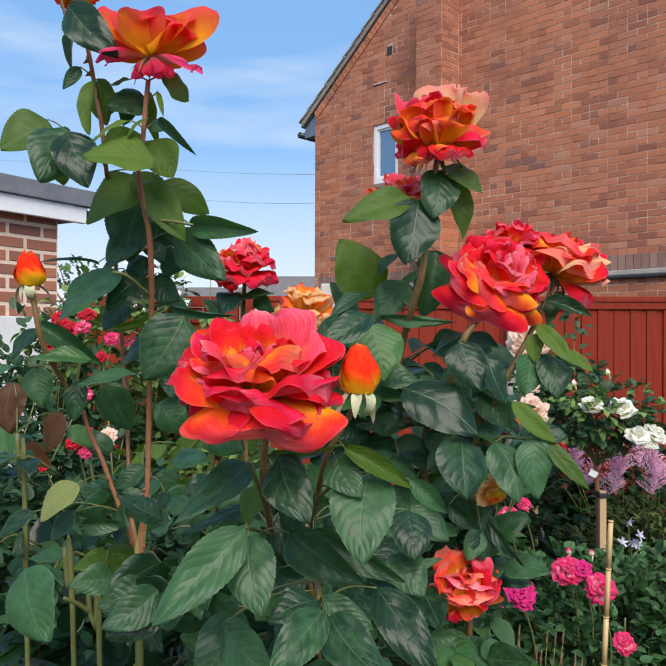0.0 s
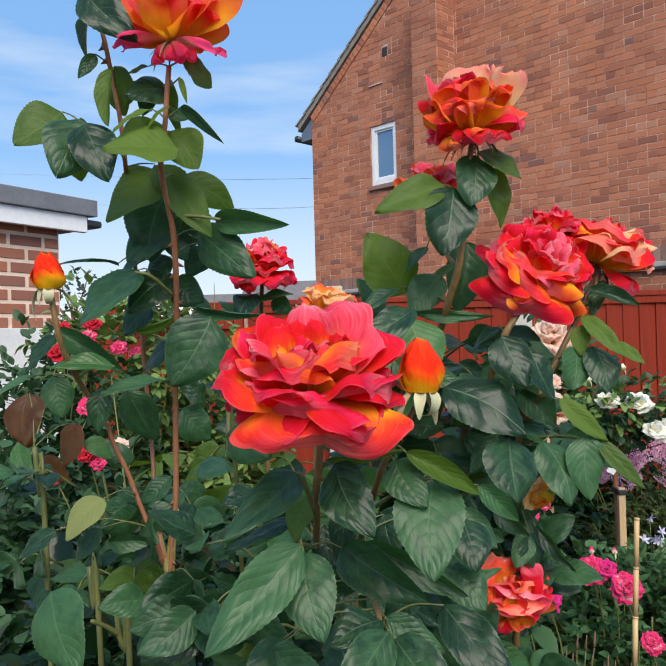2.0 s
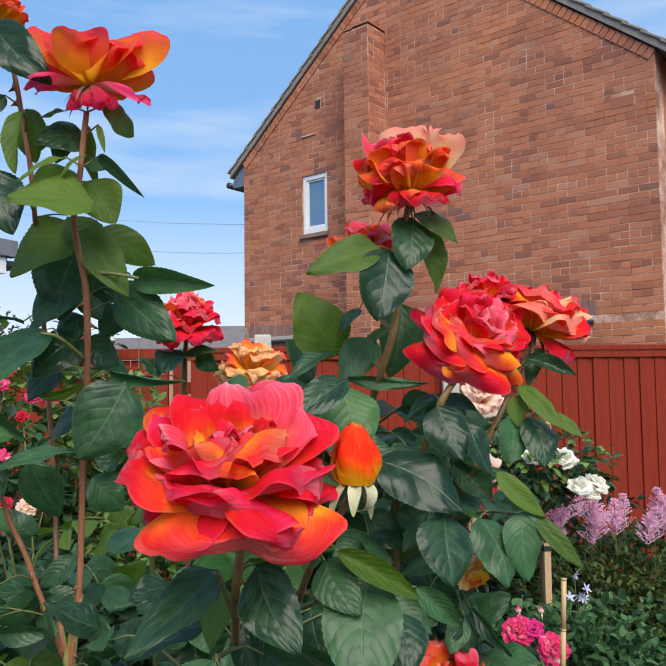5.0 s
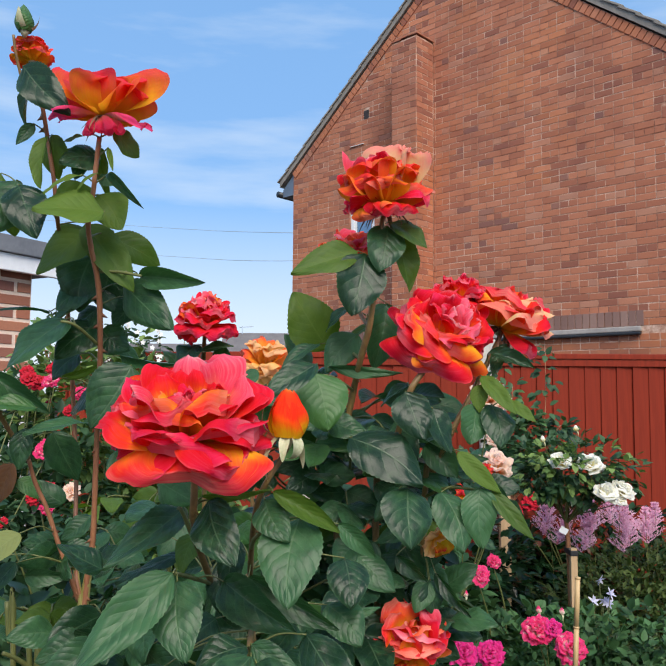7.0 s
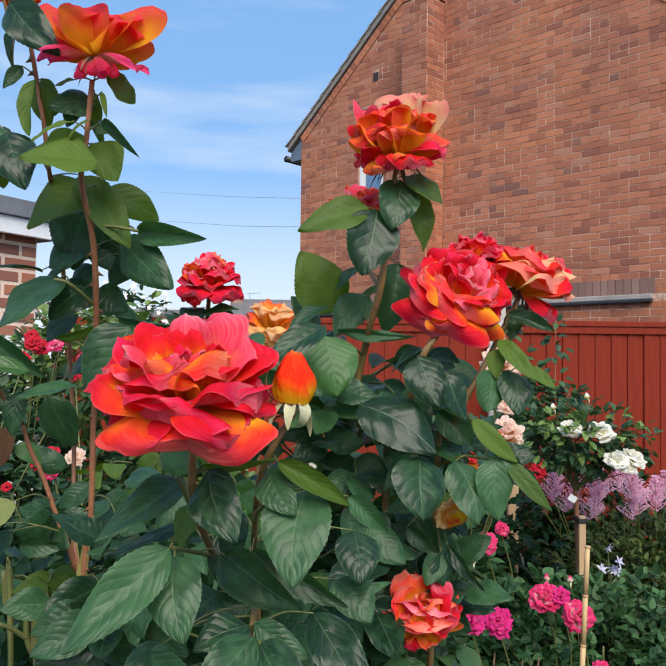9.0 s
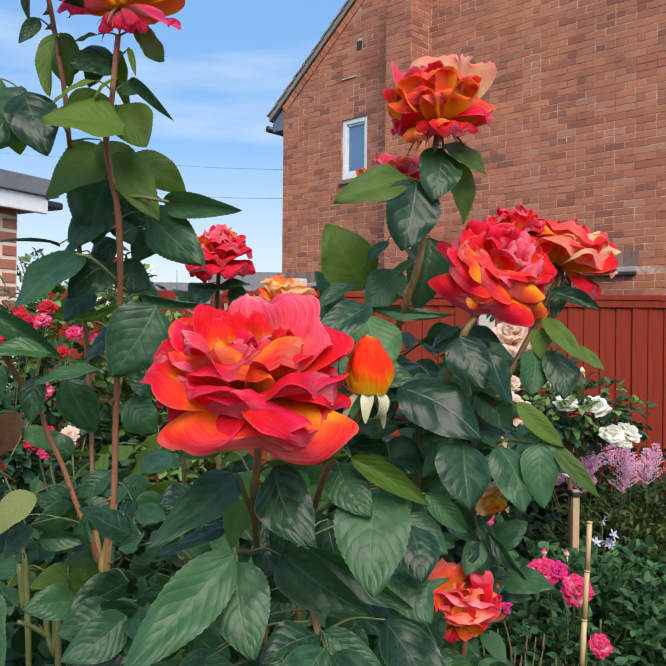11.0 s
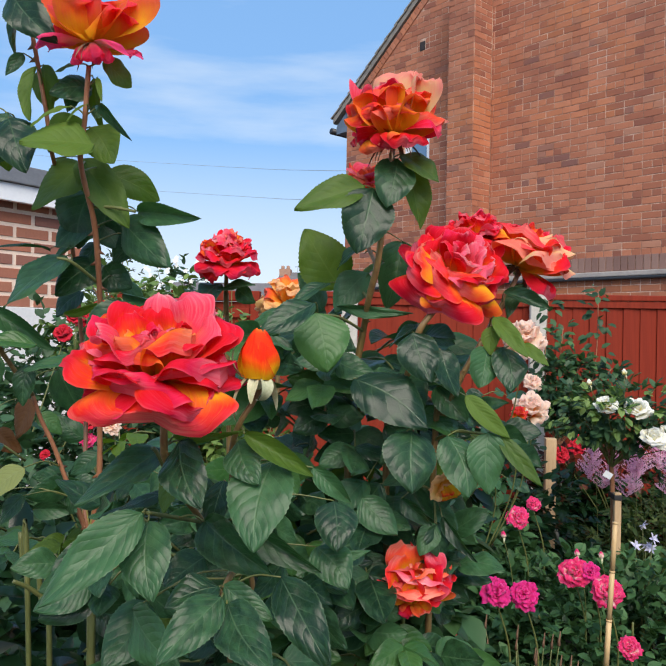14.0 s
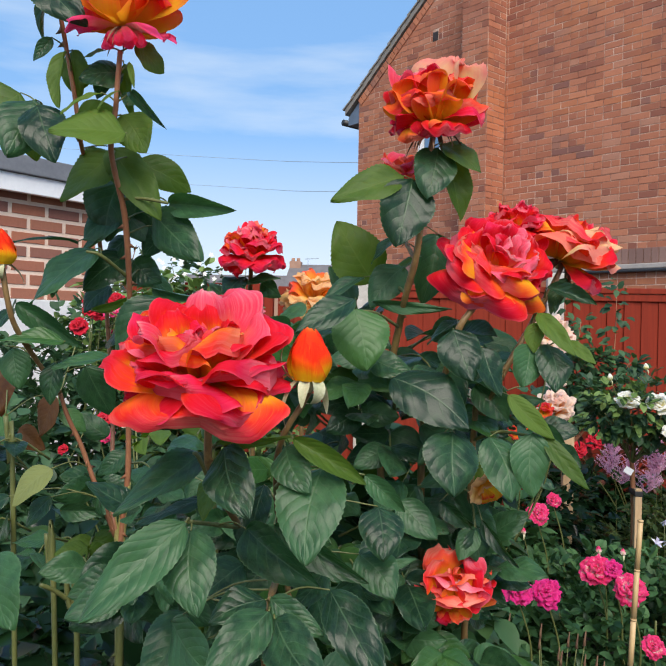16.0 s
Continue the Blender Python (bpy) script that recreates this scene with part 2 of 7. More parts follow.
m_farwall = plain("far_wall", (0.30, 0.17, 0.12), (0.40, 0.24, 0.17), 3.0, 0.85, 0.3)


def fence_material():
    M = Mat("red_brown_fence_stain", 0.72, 0.2)
    vec = M.coords((14, 14, 0.8))
    grain, big = M.noise(3.0, 6, 0.6, vec), M.noise(0.9, 4, 0.6, M.coords((2, 2, 1.2)))
    rnd = rand_object(M)
    col = M.ramp(grain, [(0.3, (0.15, 0.016, 0.007)), (0.7, (0.26, 0.030, 0.012))])
    col = M.mix(M.math("MULTIPLY", rnd, 0.4), col, (0.21, 0.024, 0.010))
    col = M.mix(M.math("MULTIPLY", M.math("GREATER_THAN", big, 0.62), 0.45), col, (0.10, 0.012, 0.007))
    M.colour(col).bump(grain, 0.4, 0.002)
    return M.m


m_fence = fence_material()
m_concrete = plain("pale_concrete", (0.40, 0.37, 0.33), (0.56, 0.53, 0.48), 25.0, 0.9, 0.5, 0.003)


def glass_material():
    M = Mat("window_glass", 0.04, 0.6)
    M.colour((0.20, 0.30, 0.40))
    M.p.inputs["Metallic"].default_value = 0.55
    return M.m


m_glass = glass_material()

TOP = leaf_material("rose_leaf_top", (0.004, 0.022, 0.012), (0.042, 0.120, 0.046), (0.130, 0.220, 0.105), 0.29, (0.08, 0.24, 0.04), 0.20)
UNDER = leaf_material("rose_leaf_underside", (0.042, 0.092, 0.010), (0.092, 0.165, 0.020), (0.150, 0.225, 0.050), 0.50, (0.17, 0.29, 0.014), 0.28)
YOUNG = leaf_material("young_rose_leaf", (0.026, 0.088, 0.022), (0.056, 0.145, 0.038), (0.120, 0.225, 0.085), 0.3, (0.12, 0.27, 0.03), 0.2)
PALE = leaf_material("yellowing_rose_leaf", (0.15, 0.18, 0.05), (0.21, 0.24, 0.075), (0.26, 0.29, 0.12), 0.5, (0.3, 0.32, 0.05), 0.25)
BRONZE = leaf_material("bronze_rose_leaf", (0.045, 0.018, 0.008), (0.130, 0.058, 0.016), (0.16, 0.090, 0.028), 0.4, (0.30, 0.09, 0.02), 0.34)


def foliage_material(name, dark, light, rough, through_colour, fac=0.2):
    """Massed leaves: each leaf its own shade."""
    M = Mat(name, rough, 0.32)
    rnd = rand_island(M)
    blot = M.noise(30.0, 3, 0.6, M.coords())
    col = M.ramp(M.math("MULTIPLY_ADD", blot, 0.3, M.math("MULTIPLY", rnd, 0.75)), [(0.1, dark), (0.9, light)])
    M.colour(col)
    M.rough(M.math("MULTIPLY_ADD", rnd, 0.25, rough - 0.1))
    M.bump(blot, 0.3, 0.002)
    M.translucent(through_colour, fac)
    return M.m


# first one: leaf colour lowered to hold the shade of gaps between leaves
m_fol_dark_shade = foliage_material("shade_dark_rose_foliage", (0.003, 0.012, 0.005), (0.020, 0.060, 0.020), 0.28, (0.05, 0.13, 0.03))
m_fol_rose = foliage_material("green_rose_foliage", (0.010, 0.040, 0.013), (0.078, 0.172, 0.060), 0.48, (0.08, 0.18, 0.03))
m_fol_mid = foliage_material("mid_green_foliage", (0.008, 0.034, 0.015), (0.060, 0.130, 0.056), 0.5, (0.08, 0.18, 0.04))
m_fol_olive = foliage_material("olive_fern_foliage", (0.024, 0.050, 0.012), (0.095, 0.135, 0.034), 0.5, (0.09, 0.16, 0.02))
m_fol_light = foliage_material("light_green_foliage", (0.060, 0.130, 0.030), (0.200, 0.290, 0.080), 0.5, (0.18, 0.3, 0.04))
m_fol_blue = foliage_material("blue_green_foliage", (0.030, 0.065, 0.060), (0.070, 0.130, 0.110), 0.5, (0.06, 0.14, 0.06))
m_fol_red = foliage_material("bronze_foliage", (0.04, 0.014, 0.010), (0.12, 0.035, 0.02), 0.45, (0.2, 0.05, 0.02))
m_star = plain("white_blossom", (0.80, 0.80, 0.76), (0.88, 0.88, 0.86), 20.0, 0.6, 0.1)
m_far_tree = foliage_material("far_tree", (0.03, 0.05, 0.03), (0.06, 0.09, 0.05), 0.6, (0.06, 0.1, 0.03))

PINK_RED = petal_material("coral_red_petal", [(0.28, (0.94, 0.54, 0.014)), (0.45, (0.94, 0.28, 0.008)), (0.57, (0.89, 0.050, 0.009)), (0.70, (0.82, 0.007, 0.014)), (0.92, (0.80, 0.006, 0.038)), (1.0, (0.84, 0.018, 0.090))], (0.95, 0.50, 0.54), (0.92, 0.16, 0.20), 0.38)
FLAME = petal_material("flame_orange_petal", [(0.30, (0.95, 0.62, 0.018)), (0.56, (0.95, 0.42, 0.014)), (0.74, (0.94, 0.14, 0.014)), (0.88, (0.90, 0.018, 0.020)), (1.0, (0.90, 0.03, 0.07))], (0.96, 0.50, 0.40), (0.95, 0.40, 0.16), 0.34)
ORANGE = petal_material("orange_petal_reverse", [(0.26, (0.95, 0.58, 0.02)), (0.46, (0.95, 0.38, 0.02)), (0.66, (0.95, 0.18, 0.03)), (0.90, (0.94, 0.050, 0.09))], (0.92, 0.06, 0.20), (0.95, 0.40, 0.14), 0.52)
PINKLIP = petal_material("deep_pink_petal", [(0.10, (0.95, 0.60, 0.24)), (0.30, (0.95, 0.36, 0.30)), (0.58, (0.95, 0.05, 0.18)), (1.0, (0.95, 0.07, 0.26))], (0.95, 0.16, 0.32), (0.95, 0.44, 0.44), 0.75)
SALMON = petal_material("salmon_orange_petal", [(0.24, (0.95, 0.56, 0.016)), (0.52, (0.95, 0.36, 0.020)), (0.76, (0.94, 0.14, 0.030)), (0.92, (0.94, 0.070, 0.050)), (1.0, (0.94, 0.18, 0.13))], (0.97, 0.60, 0.48), (0.95, 0.36, 0.20), 0.32)
# pink and cream petal: its pale rim and streaks also paint in sheen on folds
ROSEWHITE = petal_material("pink_and_cream_petal", [(0.15, (0.95, 0.54, 0.05)), (0.40, (0.92, 0.20, 0.08)), (0.62, (0.87, 0.030, 0.080)), (0.98, (0.90, 0.11, 0.20))], (0.97, 0.88, 0.82), (0.95, 0.56, 0.54), 0.32)
CREAM = petal_material("faded_cream_petal", [(0.15, (0.97, 0.62, 0.03)), (0.46, (0.97, 0.72, 0.14)), (0.70, (0.97, 0.72, 0.34)), (0.92, (0.95, 0.30, 0.24))], (0.96, 0.40, 0.36), (0.97, 0.70, 0.34), 0.40)
PEACH = petal_material("faded_peach_petal", [(0.10, (0.96, 0.46, 0.02)), (0.42, (0.96, 0.58, 0.09)), (0.72, (0.97, 0.64, 0.24)), (1.0, (0.97, 0.62, 0.34))], (0.97, 0.66, 0.42), (0.96, 0.50, 0.18), 0.45)
BLUSH = petal_material("pale_peach_petal", [(0.22, (0.95, 0.30, 0.03)), (0.38, (0.96, 0.54, 0.22)), (0.56, (0.98, 0.82, 0.66)), (1.0, (0.98, 0.78, 0.68))], (0.95, 0.40, 0.38), (0.97, 0.70, 0.50), 0.5)
BUDM = petal_material("scarlet_bud_petal", [(0.05, (0.94, 0.60, 0.02)), (0.22, (0.94, 0.46, 0.012)), (0.36, (0.93, 0.14, 0.008)), (0.52, (0.90, 0.022, 0.008)), (0.9, (0.88, 0.020, 0.010)), (1.0, (0.92, 0.16, 0.02))], (0.94, 0.40, 0.06), (0.93, 0.24, 0.02))
MAGENTA = petal_material("magenta_petal", [(0.18, (0.88, 0.52, 0.58)), (0.36, (0.80, 0.06, 0.32)), (0.8, (0.70, 0.010, 0.20)), (1.0, (0.80, 0.06, 0.30))], (0.88, 0.30, 0.50), (0.84, 0.20, 0.42), 0.3)
ROSY = petal_material("rose_pink_petal", [(0.34, (0.94, 0.82, 0.68)), (0.50, (0.91, 0.50, 0.50)), (0.62, (0.82, 0.050, 0.22)), (0.84, (0.78, 0.012, 0.14)), (1.0, (0.84, 0.08, 0.26))], (0.92, 0.45, 0.55), (0.90, 0.34, 0.42), 0.34)
SCARLET = petal_material("red_petal", [(0.05, (0.6, 0.10, 0.05)), (0.5, (0.56, 0.012, 0.025)), (1.0, (0.62, 0.03, 0.06))], (0.7, 0.15, 0.18), (0.62, 0.06, 0.08))
WHITE = petal_material("cream_white_petal", [(0.16, (0.92, 0.78, 0.26)), (0.40, (0.94, 0.90, 0.60)), (0.66, (0.95, 0.94, 0.84)), (1.0, (0.95, 0.94, 0.90))], (0.95, 0.94, 0.90), (0.94, 0.92, 0.84), 0.46)
m_lilac = foliage_material("lilac_plume", (0.80, 0.42, 0.60), (0.92, 0.66, 0.78), 0.8, (0.88, 0.52, 0.68), 0.5)
m_pale_lilac = foliage_material("pale_lilac_petal", (0.40, 0.40, 0.58), (0.72, 0.70, 0.82), 0.7, (0.7, 0.68, 0.85), 0.3)
m_cane = plain("brown_rose_cane", (0.23, 0.085, 0.045), (0.40, 0.18, 0.085), 30.0, 0.5, 0.3, 0.001, stretch=(1, 1, 0.3))
m_stem = plain("red_brown_stem", (0.14, 0.072, 0.028), (0.32, 0.205, 0.072), 26.0, 0.5, 0.3, 0.001, stretch=(1, 1, 0.3))
m_green_cane = plain("green_rose_cane", (0.09, 0.11, 0.03), (0.17, 0.18, 0.055), 30.0, 0.5, 0.3, 0.001, stretch=(1, 1, 0.3))
m_fork = plain("yellow_green_cane", (0.24, 0.23, 0.06), (0.40, 0.34, 0.12), 30.0, 0.5, 0.3, 0.001, stretch=(1, 1, 0.3))
m_sepal = plain("pale_green_sepal", (0.30, 0.33, 0.16), (0.56, 0.54, 0.36), 60.0, 0.6, 0.2, 0.001)
m_dried = plain("dried_sepal", (0.10, 0.05, 0.03), (0.22, 0.13, 0.07), 60.0, 0.8, 0.3, 0.001)


# ---- mesh helpers ----
def mesh_of(name, verts, faces, mat=None, smooth=True, uvs=None):
    me = bpy.data.meshes.new(name)
    me.from_pydata(verts, [], faces)
    if uvs is not None:
        layer = me.uv_layers.new(name="UVMap")
        for loop in me.loops:
            layer.data[loop.index].uv = uvs[loop.vertex_index]
    if smooth:
        me.polygons.foreach_set("use_smooth", [True] * len(me.polygons))
    if mat:
        me.materials.append(mat)
    me.update()
    return me


def bm_mesh(name, bm, mat, smooth=False):
    me = bpy.data.meshes.new(name)
    bm.to_mesh(me)
    bm.free()
    me.materials.append(mat)
    if smooth:
        me.polygons.foreach_set("use_smooth", [True] * len(me.polygons))
    return me


def child(name, me, parent, m=None, label="", kind=""):
    ob = new(name, me)
    ob.parent = parent
    if "rooted" in parent:
        ob.matrix_parent_inverse = parent.matrix_basis.inverted()
    if m is not None:
        ob.matrix_basis = m
    return tagged(ob, label, kind=kind)


def part(name, bm, mat, parent, label="", m=None, smooth=False):
    return child(name, bm_mesh(name, bm, mat, smooth), parent, m, label)


def box(bm, lo, hi, bevel=0.0):
    lo, hi = Vector(lo), Vector(hi)
    r = bmesh.ops.create_cube(bm, size=1.0, matrix=Matrix.Translation((lo + hi) / 2) @ Matrix.Diagonal((*(hi - lo), 1)))
    if bevel:
        edges = list({e for v in r["verts"] for e in v.link_edges})
        bmesh.ops.bevel(bm, geom=edges, offset=bevel, segments=2, affect="EDGES", profile=0.6)
    return bm


def boxed(lo, hi, bevel=0.0):
    return box(bmesh.new(), lo, hi, bevel)


def smooth_line(points, steps=5):
    """A rounded line through the points."""
    p = [Vector(q) for q in points]
    p = [2 * p[0] - p[1], *p, 2 * p[-1] - p[-2]]
    out = []
    for a, b, c, d in zip(p, p[1:], p[2:], p[3:]):
        for k in range(steps):
            t = k / steps
            out.append(0.5 * (2 * b + (c - a) * t + (2 * a - 5 * b + 4 * c - d) * t * t + (3 * b - a - 3 * c + d) * t**3))
    out.append(p[-2])
    return out


def tube_data(points, r0, r1, sides=8, bumps=0.0, rng=None):
    verts, faces = [], []
    n = len(points)
    for i, q in enumerate(points):
        d = (points[min(i + 1, n - 1)] - points[max(i - 1, 0)]).normalized()
        x = d.cross(Vector((0.3, 0.9, 0.2))).normalized()
        y = d.cross(x)
        r = r0 + (r1 - r0) * i / (n - 1)
        if rng and bumps:
            r *= 1 + bumps * rng.uniform(-1, 1)
        verts += [q + r * (math.cos(a) * x + math.sin(a) * y) for a in (2 * math.pi * k / sides for k in range(sides))]
    for i in range(n - 1):
        for k in range(sides):
            a, b = i * sides + k, i * sides + (k + 1) % sides
            faces.append((a, b, b + sides, a + sides))
    faces += [tuple(range(sides))[::-1], tuple(range((n - 1) * sides, n * sides))]
    return verts, faces


def tube(name, points, r0, r1, mat, parent, sides=8, steps=5, thorns=0, seed=1, label=""):
    """A tapering stem through the points, with thorns."""
    rng = random.Random(seed)
    line = smooth_line(points, steps)
    verts, faces = tube_data(line, r0, r1, sides, 0.07, rng)
    for _ in range(thorns):
        i = rng.randrange(1, len(line) - 1)
        d = (line[i + 1] - line[i - 1]).normalized()
        out = d.orthogonal().normalized()
        out.rotate(Matrix.Rotation(rng.uniform(0, 6.28), 3, d))
        r = r0 + (r1 - r0) * i / len(line)
        base, tip = line[i] + out * r * 0.7, line[i] + out * (r + 0.006) - d * 0.003
        s = d.cross(out) * 0.0012
        k = len(verts)
        verts += [base + d * 0.003, base + s, base - d * 0.003, base - s, tip]
        faces += [(k, k + 1, k + 4), (k + 1, k + 2, k + 4), (k + 2, k + 3, k + 4), (k + 3, k, k + 4)]
    return child(name, mesh_of(name, verts, faces, mat), parent, None, label)


def joined(sets):
    verts, faces = [], []
    for v, f in sets:
        k = len(verts)
        verts += v
        faces += [tuple(i + k for i in q) for q in f]
    return verts, faces


# ---- leaves ----
def leaf_mesh(style, mat, seed):
    """A toothed rose leaflet one long and one wide, from its base at the origin along +y, its upper face to +z."""
    rng = random.Random(seed)
    n, m = 36, 8
    fold, arch, ripple, curl = [(0.16, 0.22, 0.003, 0.04), (0.34, 0.20, 0.002, 0.07), (0.42, 0.36, 0.003, -0.02), (0.14, 0.18, 0.0065, 0.08)][style]
    bend, twirl, wave = rng.uniform(-0.12, 0.12), rng.uniform(-0.5, 0.5), rng.uniform(0.012, 0.034)
    verts, uvs, faces = [], [], []
    for i in range(n + 1):
        u = i / n
        half = 0.5 * (math.sin(math.pi * min(1.0, u**0.80)) ** 0.72 * (1.10 - 0.22 * u))
        half = max(half, 0.004)
        tooth = 1.0 + (0.022 if i % 2 else -0.020) * (0.1 < u < 0.97)
        for j in range(m + 1):
            v = (j / m) * 2 - 1
            w = half * (tooth if abs(v) > 0.99 else 1.0) * v
            z = fold * abs(w) ** 1.25 - arch * (u - 0.25) ** 2 + 0.2 * arch * 0.06
            z += ripple * math.sin((u * 8.0 - abs(v) * 2.4) * 2 * math.pi * 0.98) * abs(v) ** 0.6 * (1 - abs(v) ** 6)
            z -= curl * abs(v) ** 3
            z += wave * math.sin(u * 8 + seed + v * 2.2) * abs(v) + 0.6 * wave * math.sin(u * 15 + 2 * seed - v * 3)* abs(v)
            z += twirl * (u - 0.3) * w
            verts.append((w + bend * math.sin(u * 3.1), u - 0.05 * arch * u, z))
            uvs.append((u, j / m))
    for i in range(n):
        for j in range(m):
            a = i * (m + 1) + j
            faces.append((a, a + 1, a + m + 2, a + m + 1))
    return mesh_of("leaf", verts, faces, mat, True, uvs)


LEAF_KINDS = {"t": TOP, "u": UNDER, "y": YOUNG, "p": PALE, "b": BRONZE}
LEAVES = {(k, s, v): leaf_mesh(s, mat, 7 * s + 31 * v + ord(k)) for k, mat in LEAF_KINDS.items() for s in range(4) for v in range(5 if k == "t" else 3)}
leaf_rng = random.Random(5)


def leaf(bush, base, tip, width, kind="t", twist=0.0, style=0, flat=False):
    """One leaflet from base to tip, its upper face towards the light and the path."""
    base, tip = Vector(base), Vector(tip)
    y = tip - base
    long = y.length
    y.normalize()
    open_side = max(0.0, min(1.0, (base.x + 0.06) / 0.14))
    droop = max(0.0, min(1.0, (1.44 - base.z) / 0.18)) * (1 - open_side)
    z = Vector((0.05 + 0.10 * open_side - 0.35 * droop, -0.90 + 0.14 * open_side, 0.40 + 0.24 * open_side - 0.66 * droop))
    if flat:
        z = Vector((0.0, 0.0, 1.6))
    z += Vector((leaf_rng.uniform(-0.42, 0.42), leaf_rng.uniform(-0.2, 0.2), leaf_rng.uniform(-0.35, 0.45)))
    z = (z - y * z.dot(y)).normalized()
    z.rotate(Matrix.Rotation(radians(twist), 3, y))
    x = y.cross(z)
    m = Matrix((x * width, y * long, z * (0.5 * (long + width)))).transposed().to_4x4()
    m.translation = base
    v = leaf_rng.randrange(5 if kind == "t" else 3)
    ob = child("leaf", LEAVES[kind, style, v], bush, m)
    STALKS.setdefault(bush.name, []).append(base)
    return ob


STALKS, CANES = {}, {}


def cane(bush, points, r0, r1, mat=None, thorns=4, name="cane", label=""):
    seed = len(CANES.setdefault(bush.name, [])) + 3
    CANES[bush.name] += smooth_line(points, 5)
    return tube(name, points, r0, r1, mat or m_cane, bush, thorns=thorns, seed=seed, label=label)


def stalks(bush):
    """Thin stalks that hold the leaflets to the nearest cane."""
    sets = []
    for base in STALKS.get(bush.name, []):
        near = min(CANES[bush.name], key=lambda q: (q - base).length + 0.6 * abs(q.z - base.z + 0.01))
        gap = (near - base).length
        if gap < 0.10:
            mid = (near + base) / 2 + Vector((0, 0.004, 0.10 * gap))
            sets.append(tube_data(smooth_line([near, mid, base], 4), 0.0010, 0.0006, 5))
    if sets:
        v, f = joined(sets)
        child("leaf_stalk", mesh_of("leaf_stalk", v, f, m_green_cane), bush, None, "thin green leaf stalks", "stuff")


# ---- blooms ----
def petal_mesh(mat, seed, a0, a1, p, wide, cup, ruffle, notch, tip_curl, claw=0.18):
    """A petal one long, rooted at the origin; a0 and a1 are its lean from the flower's axis (+z) at claw and rim, outward is +x.
    Its sides roll back, it is creased along its length, and its rim is nicked."""
    rng = random.Random(seed)
    n, m = 20, 22
    ph = [rng.uniform(0, 6.28) for _ in range(4)]
    roll, lop, crease, at_crease = rng.uniform(0.3, 1.5), rng.uniform(-0.18, 0.18), rng.uniform(0.03, 0.09), rng.uniform(-0.5, 0.5)
    verts, uvs, faces = [], [], []
    r = z = 0.0
    mid = []
    us = [1 - (1 - i / n) ** 1.6 for i in range(n + 1)]
    for i in range(n + 1):
        u = us[i]
        a = radians(a0 + (a1 - a0) * u**p + tip_curl * max(0, u - 0.72) ** 1.3 * 9)
        mid.append((r, z, a))
        du = us[min(i + 1, n)] - u
        r += math.sin(a) * du
        z += math.cos(a) * du
    for i, (r, z, a) in enumerate(mid):
        u = us[i]
        half = wide * (claw + (1 - claw) * math.sin(min(1.0, u * 1.25) * math.pi / 2) ** 1.1) * max(0.0, 1 - max(0, (u - 0.5) / 0.5) ** 3.2) ** 0.5
        for j in range(m + 1):
            e = (j / m) * 2 - 1
            y = half * e
            v = y / wide
            off = cup * y * y / max(0.25, wide)
            drop = notch * (1 - abs(v) ** 0.8) * max(0, u - 0.6) * 0.4 - 0.10 * abs(v) ** 3 * u + lop * v * u * u
            wave = ruffle * u**2 * (math.sin(v * 4.2 + ph[0]) * 0.6 + math.sin(v * 7.5 + ph[1] + 3 * u) * 0.45 + math.sin(v * 13.0 + ph[3]) * 0.16 + 0.5 * math.sin(u * 5 + ph[2]) * v)
            wave += 0.05 * math.sin(v * 2.1 + ph[3]) * u
            wave += ruffle * u * (0.95 * noise.noise(Vector((2.4 * u, 2.8 * v, seed * 1.7))) + 0.26 * u * noise.noise(Vector((5.5 * u, 8.0 * v, seed * 3.1))) + 0.10 * u * u * noise.noise(Vector((9 * u, 19.0 * v, seed * 0.7))))
            wave += roll * max(0.0, abs(e) - 0.42) ** 2 * wide * min(1.0, 1.6 * u) * 0.8
            wave -= crease * u * math.exp(-((e - at_crease) / 0.12) ** 2)
            drop += u**5 * (0.06 * math.sin(v * 6.0 + ph[2]) + 0.08 * noise.noise(Vector((6.0 * v, seed, 0.3))) + 0.06 * noise.noise(Vector((17.0 * v, seed, 1.3))))
            nx, nz = math.cos(a), -math.sin(a)
            verts.append((r - nx * (off - wave) - math.sin(a) * drop, y, z - nz * (off - wave) - math.cos(a) * drop))
            uvs.append((u, j / m))
    for i in range(n):
        for j in range(m):
            k = i * (m + 1) + j
            faces.append((k, k + 1, k + m + 2, k + m + 1))
    return mesh_of("petal", verts, faces, mat, True, uvs)


PETALS = {}
# whorls: petals, lean at claw and rim, bend, width, cup, ruffle, notch, rim curl, length, height of the root
FULL = [(5, 58, 116, 0.8, 0.80, 0.20, 0.13, 0.2, 10, 1.00, -0.02), (5, 46, 98, 0.8, 0.80, 0.24, 0.14, 0.2, 14, 1.02, 0.00), (5, 34, 76, 0.8, 0.74, 0.34, 0.14, 0.2, 18, 1.02, 0.02),
        (5, 22, 54, 0.8, 0.66, 0.45, 0.15, 0.2, 22, 1.00, 0.03), (5, 12, 38, 0.9, 0.56, 0.6, 0.15, 0.2, 26, 0.98, 0.04), (5, 4, 24, 1.0, 0.48, 0.8, 0.15, 0.2, 28, 0.92, 0.05), (4, -2, 10, 1.0, 0.38, 1.0, 0.12, 0.1, 24, 0.84, 0.06)]
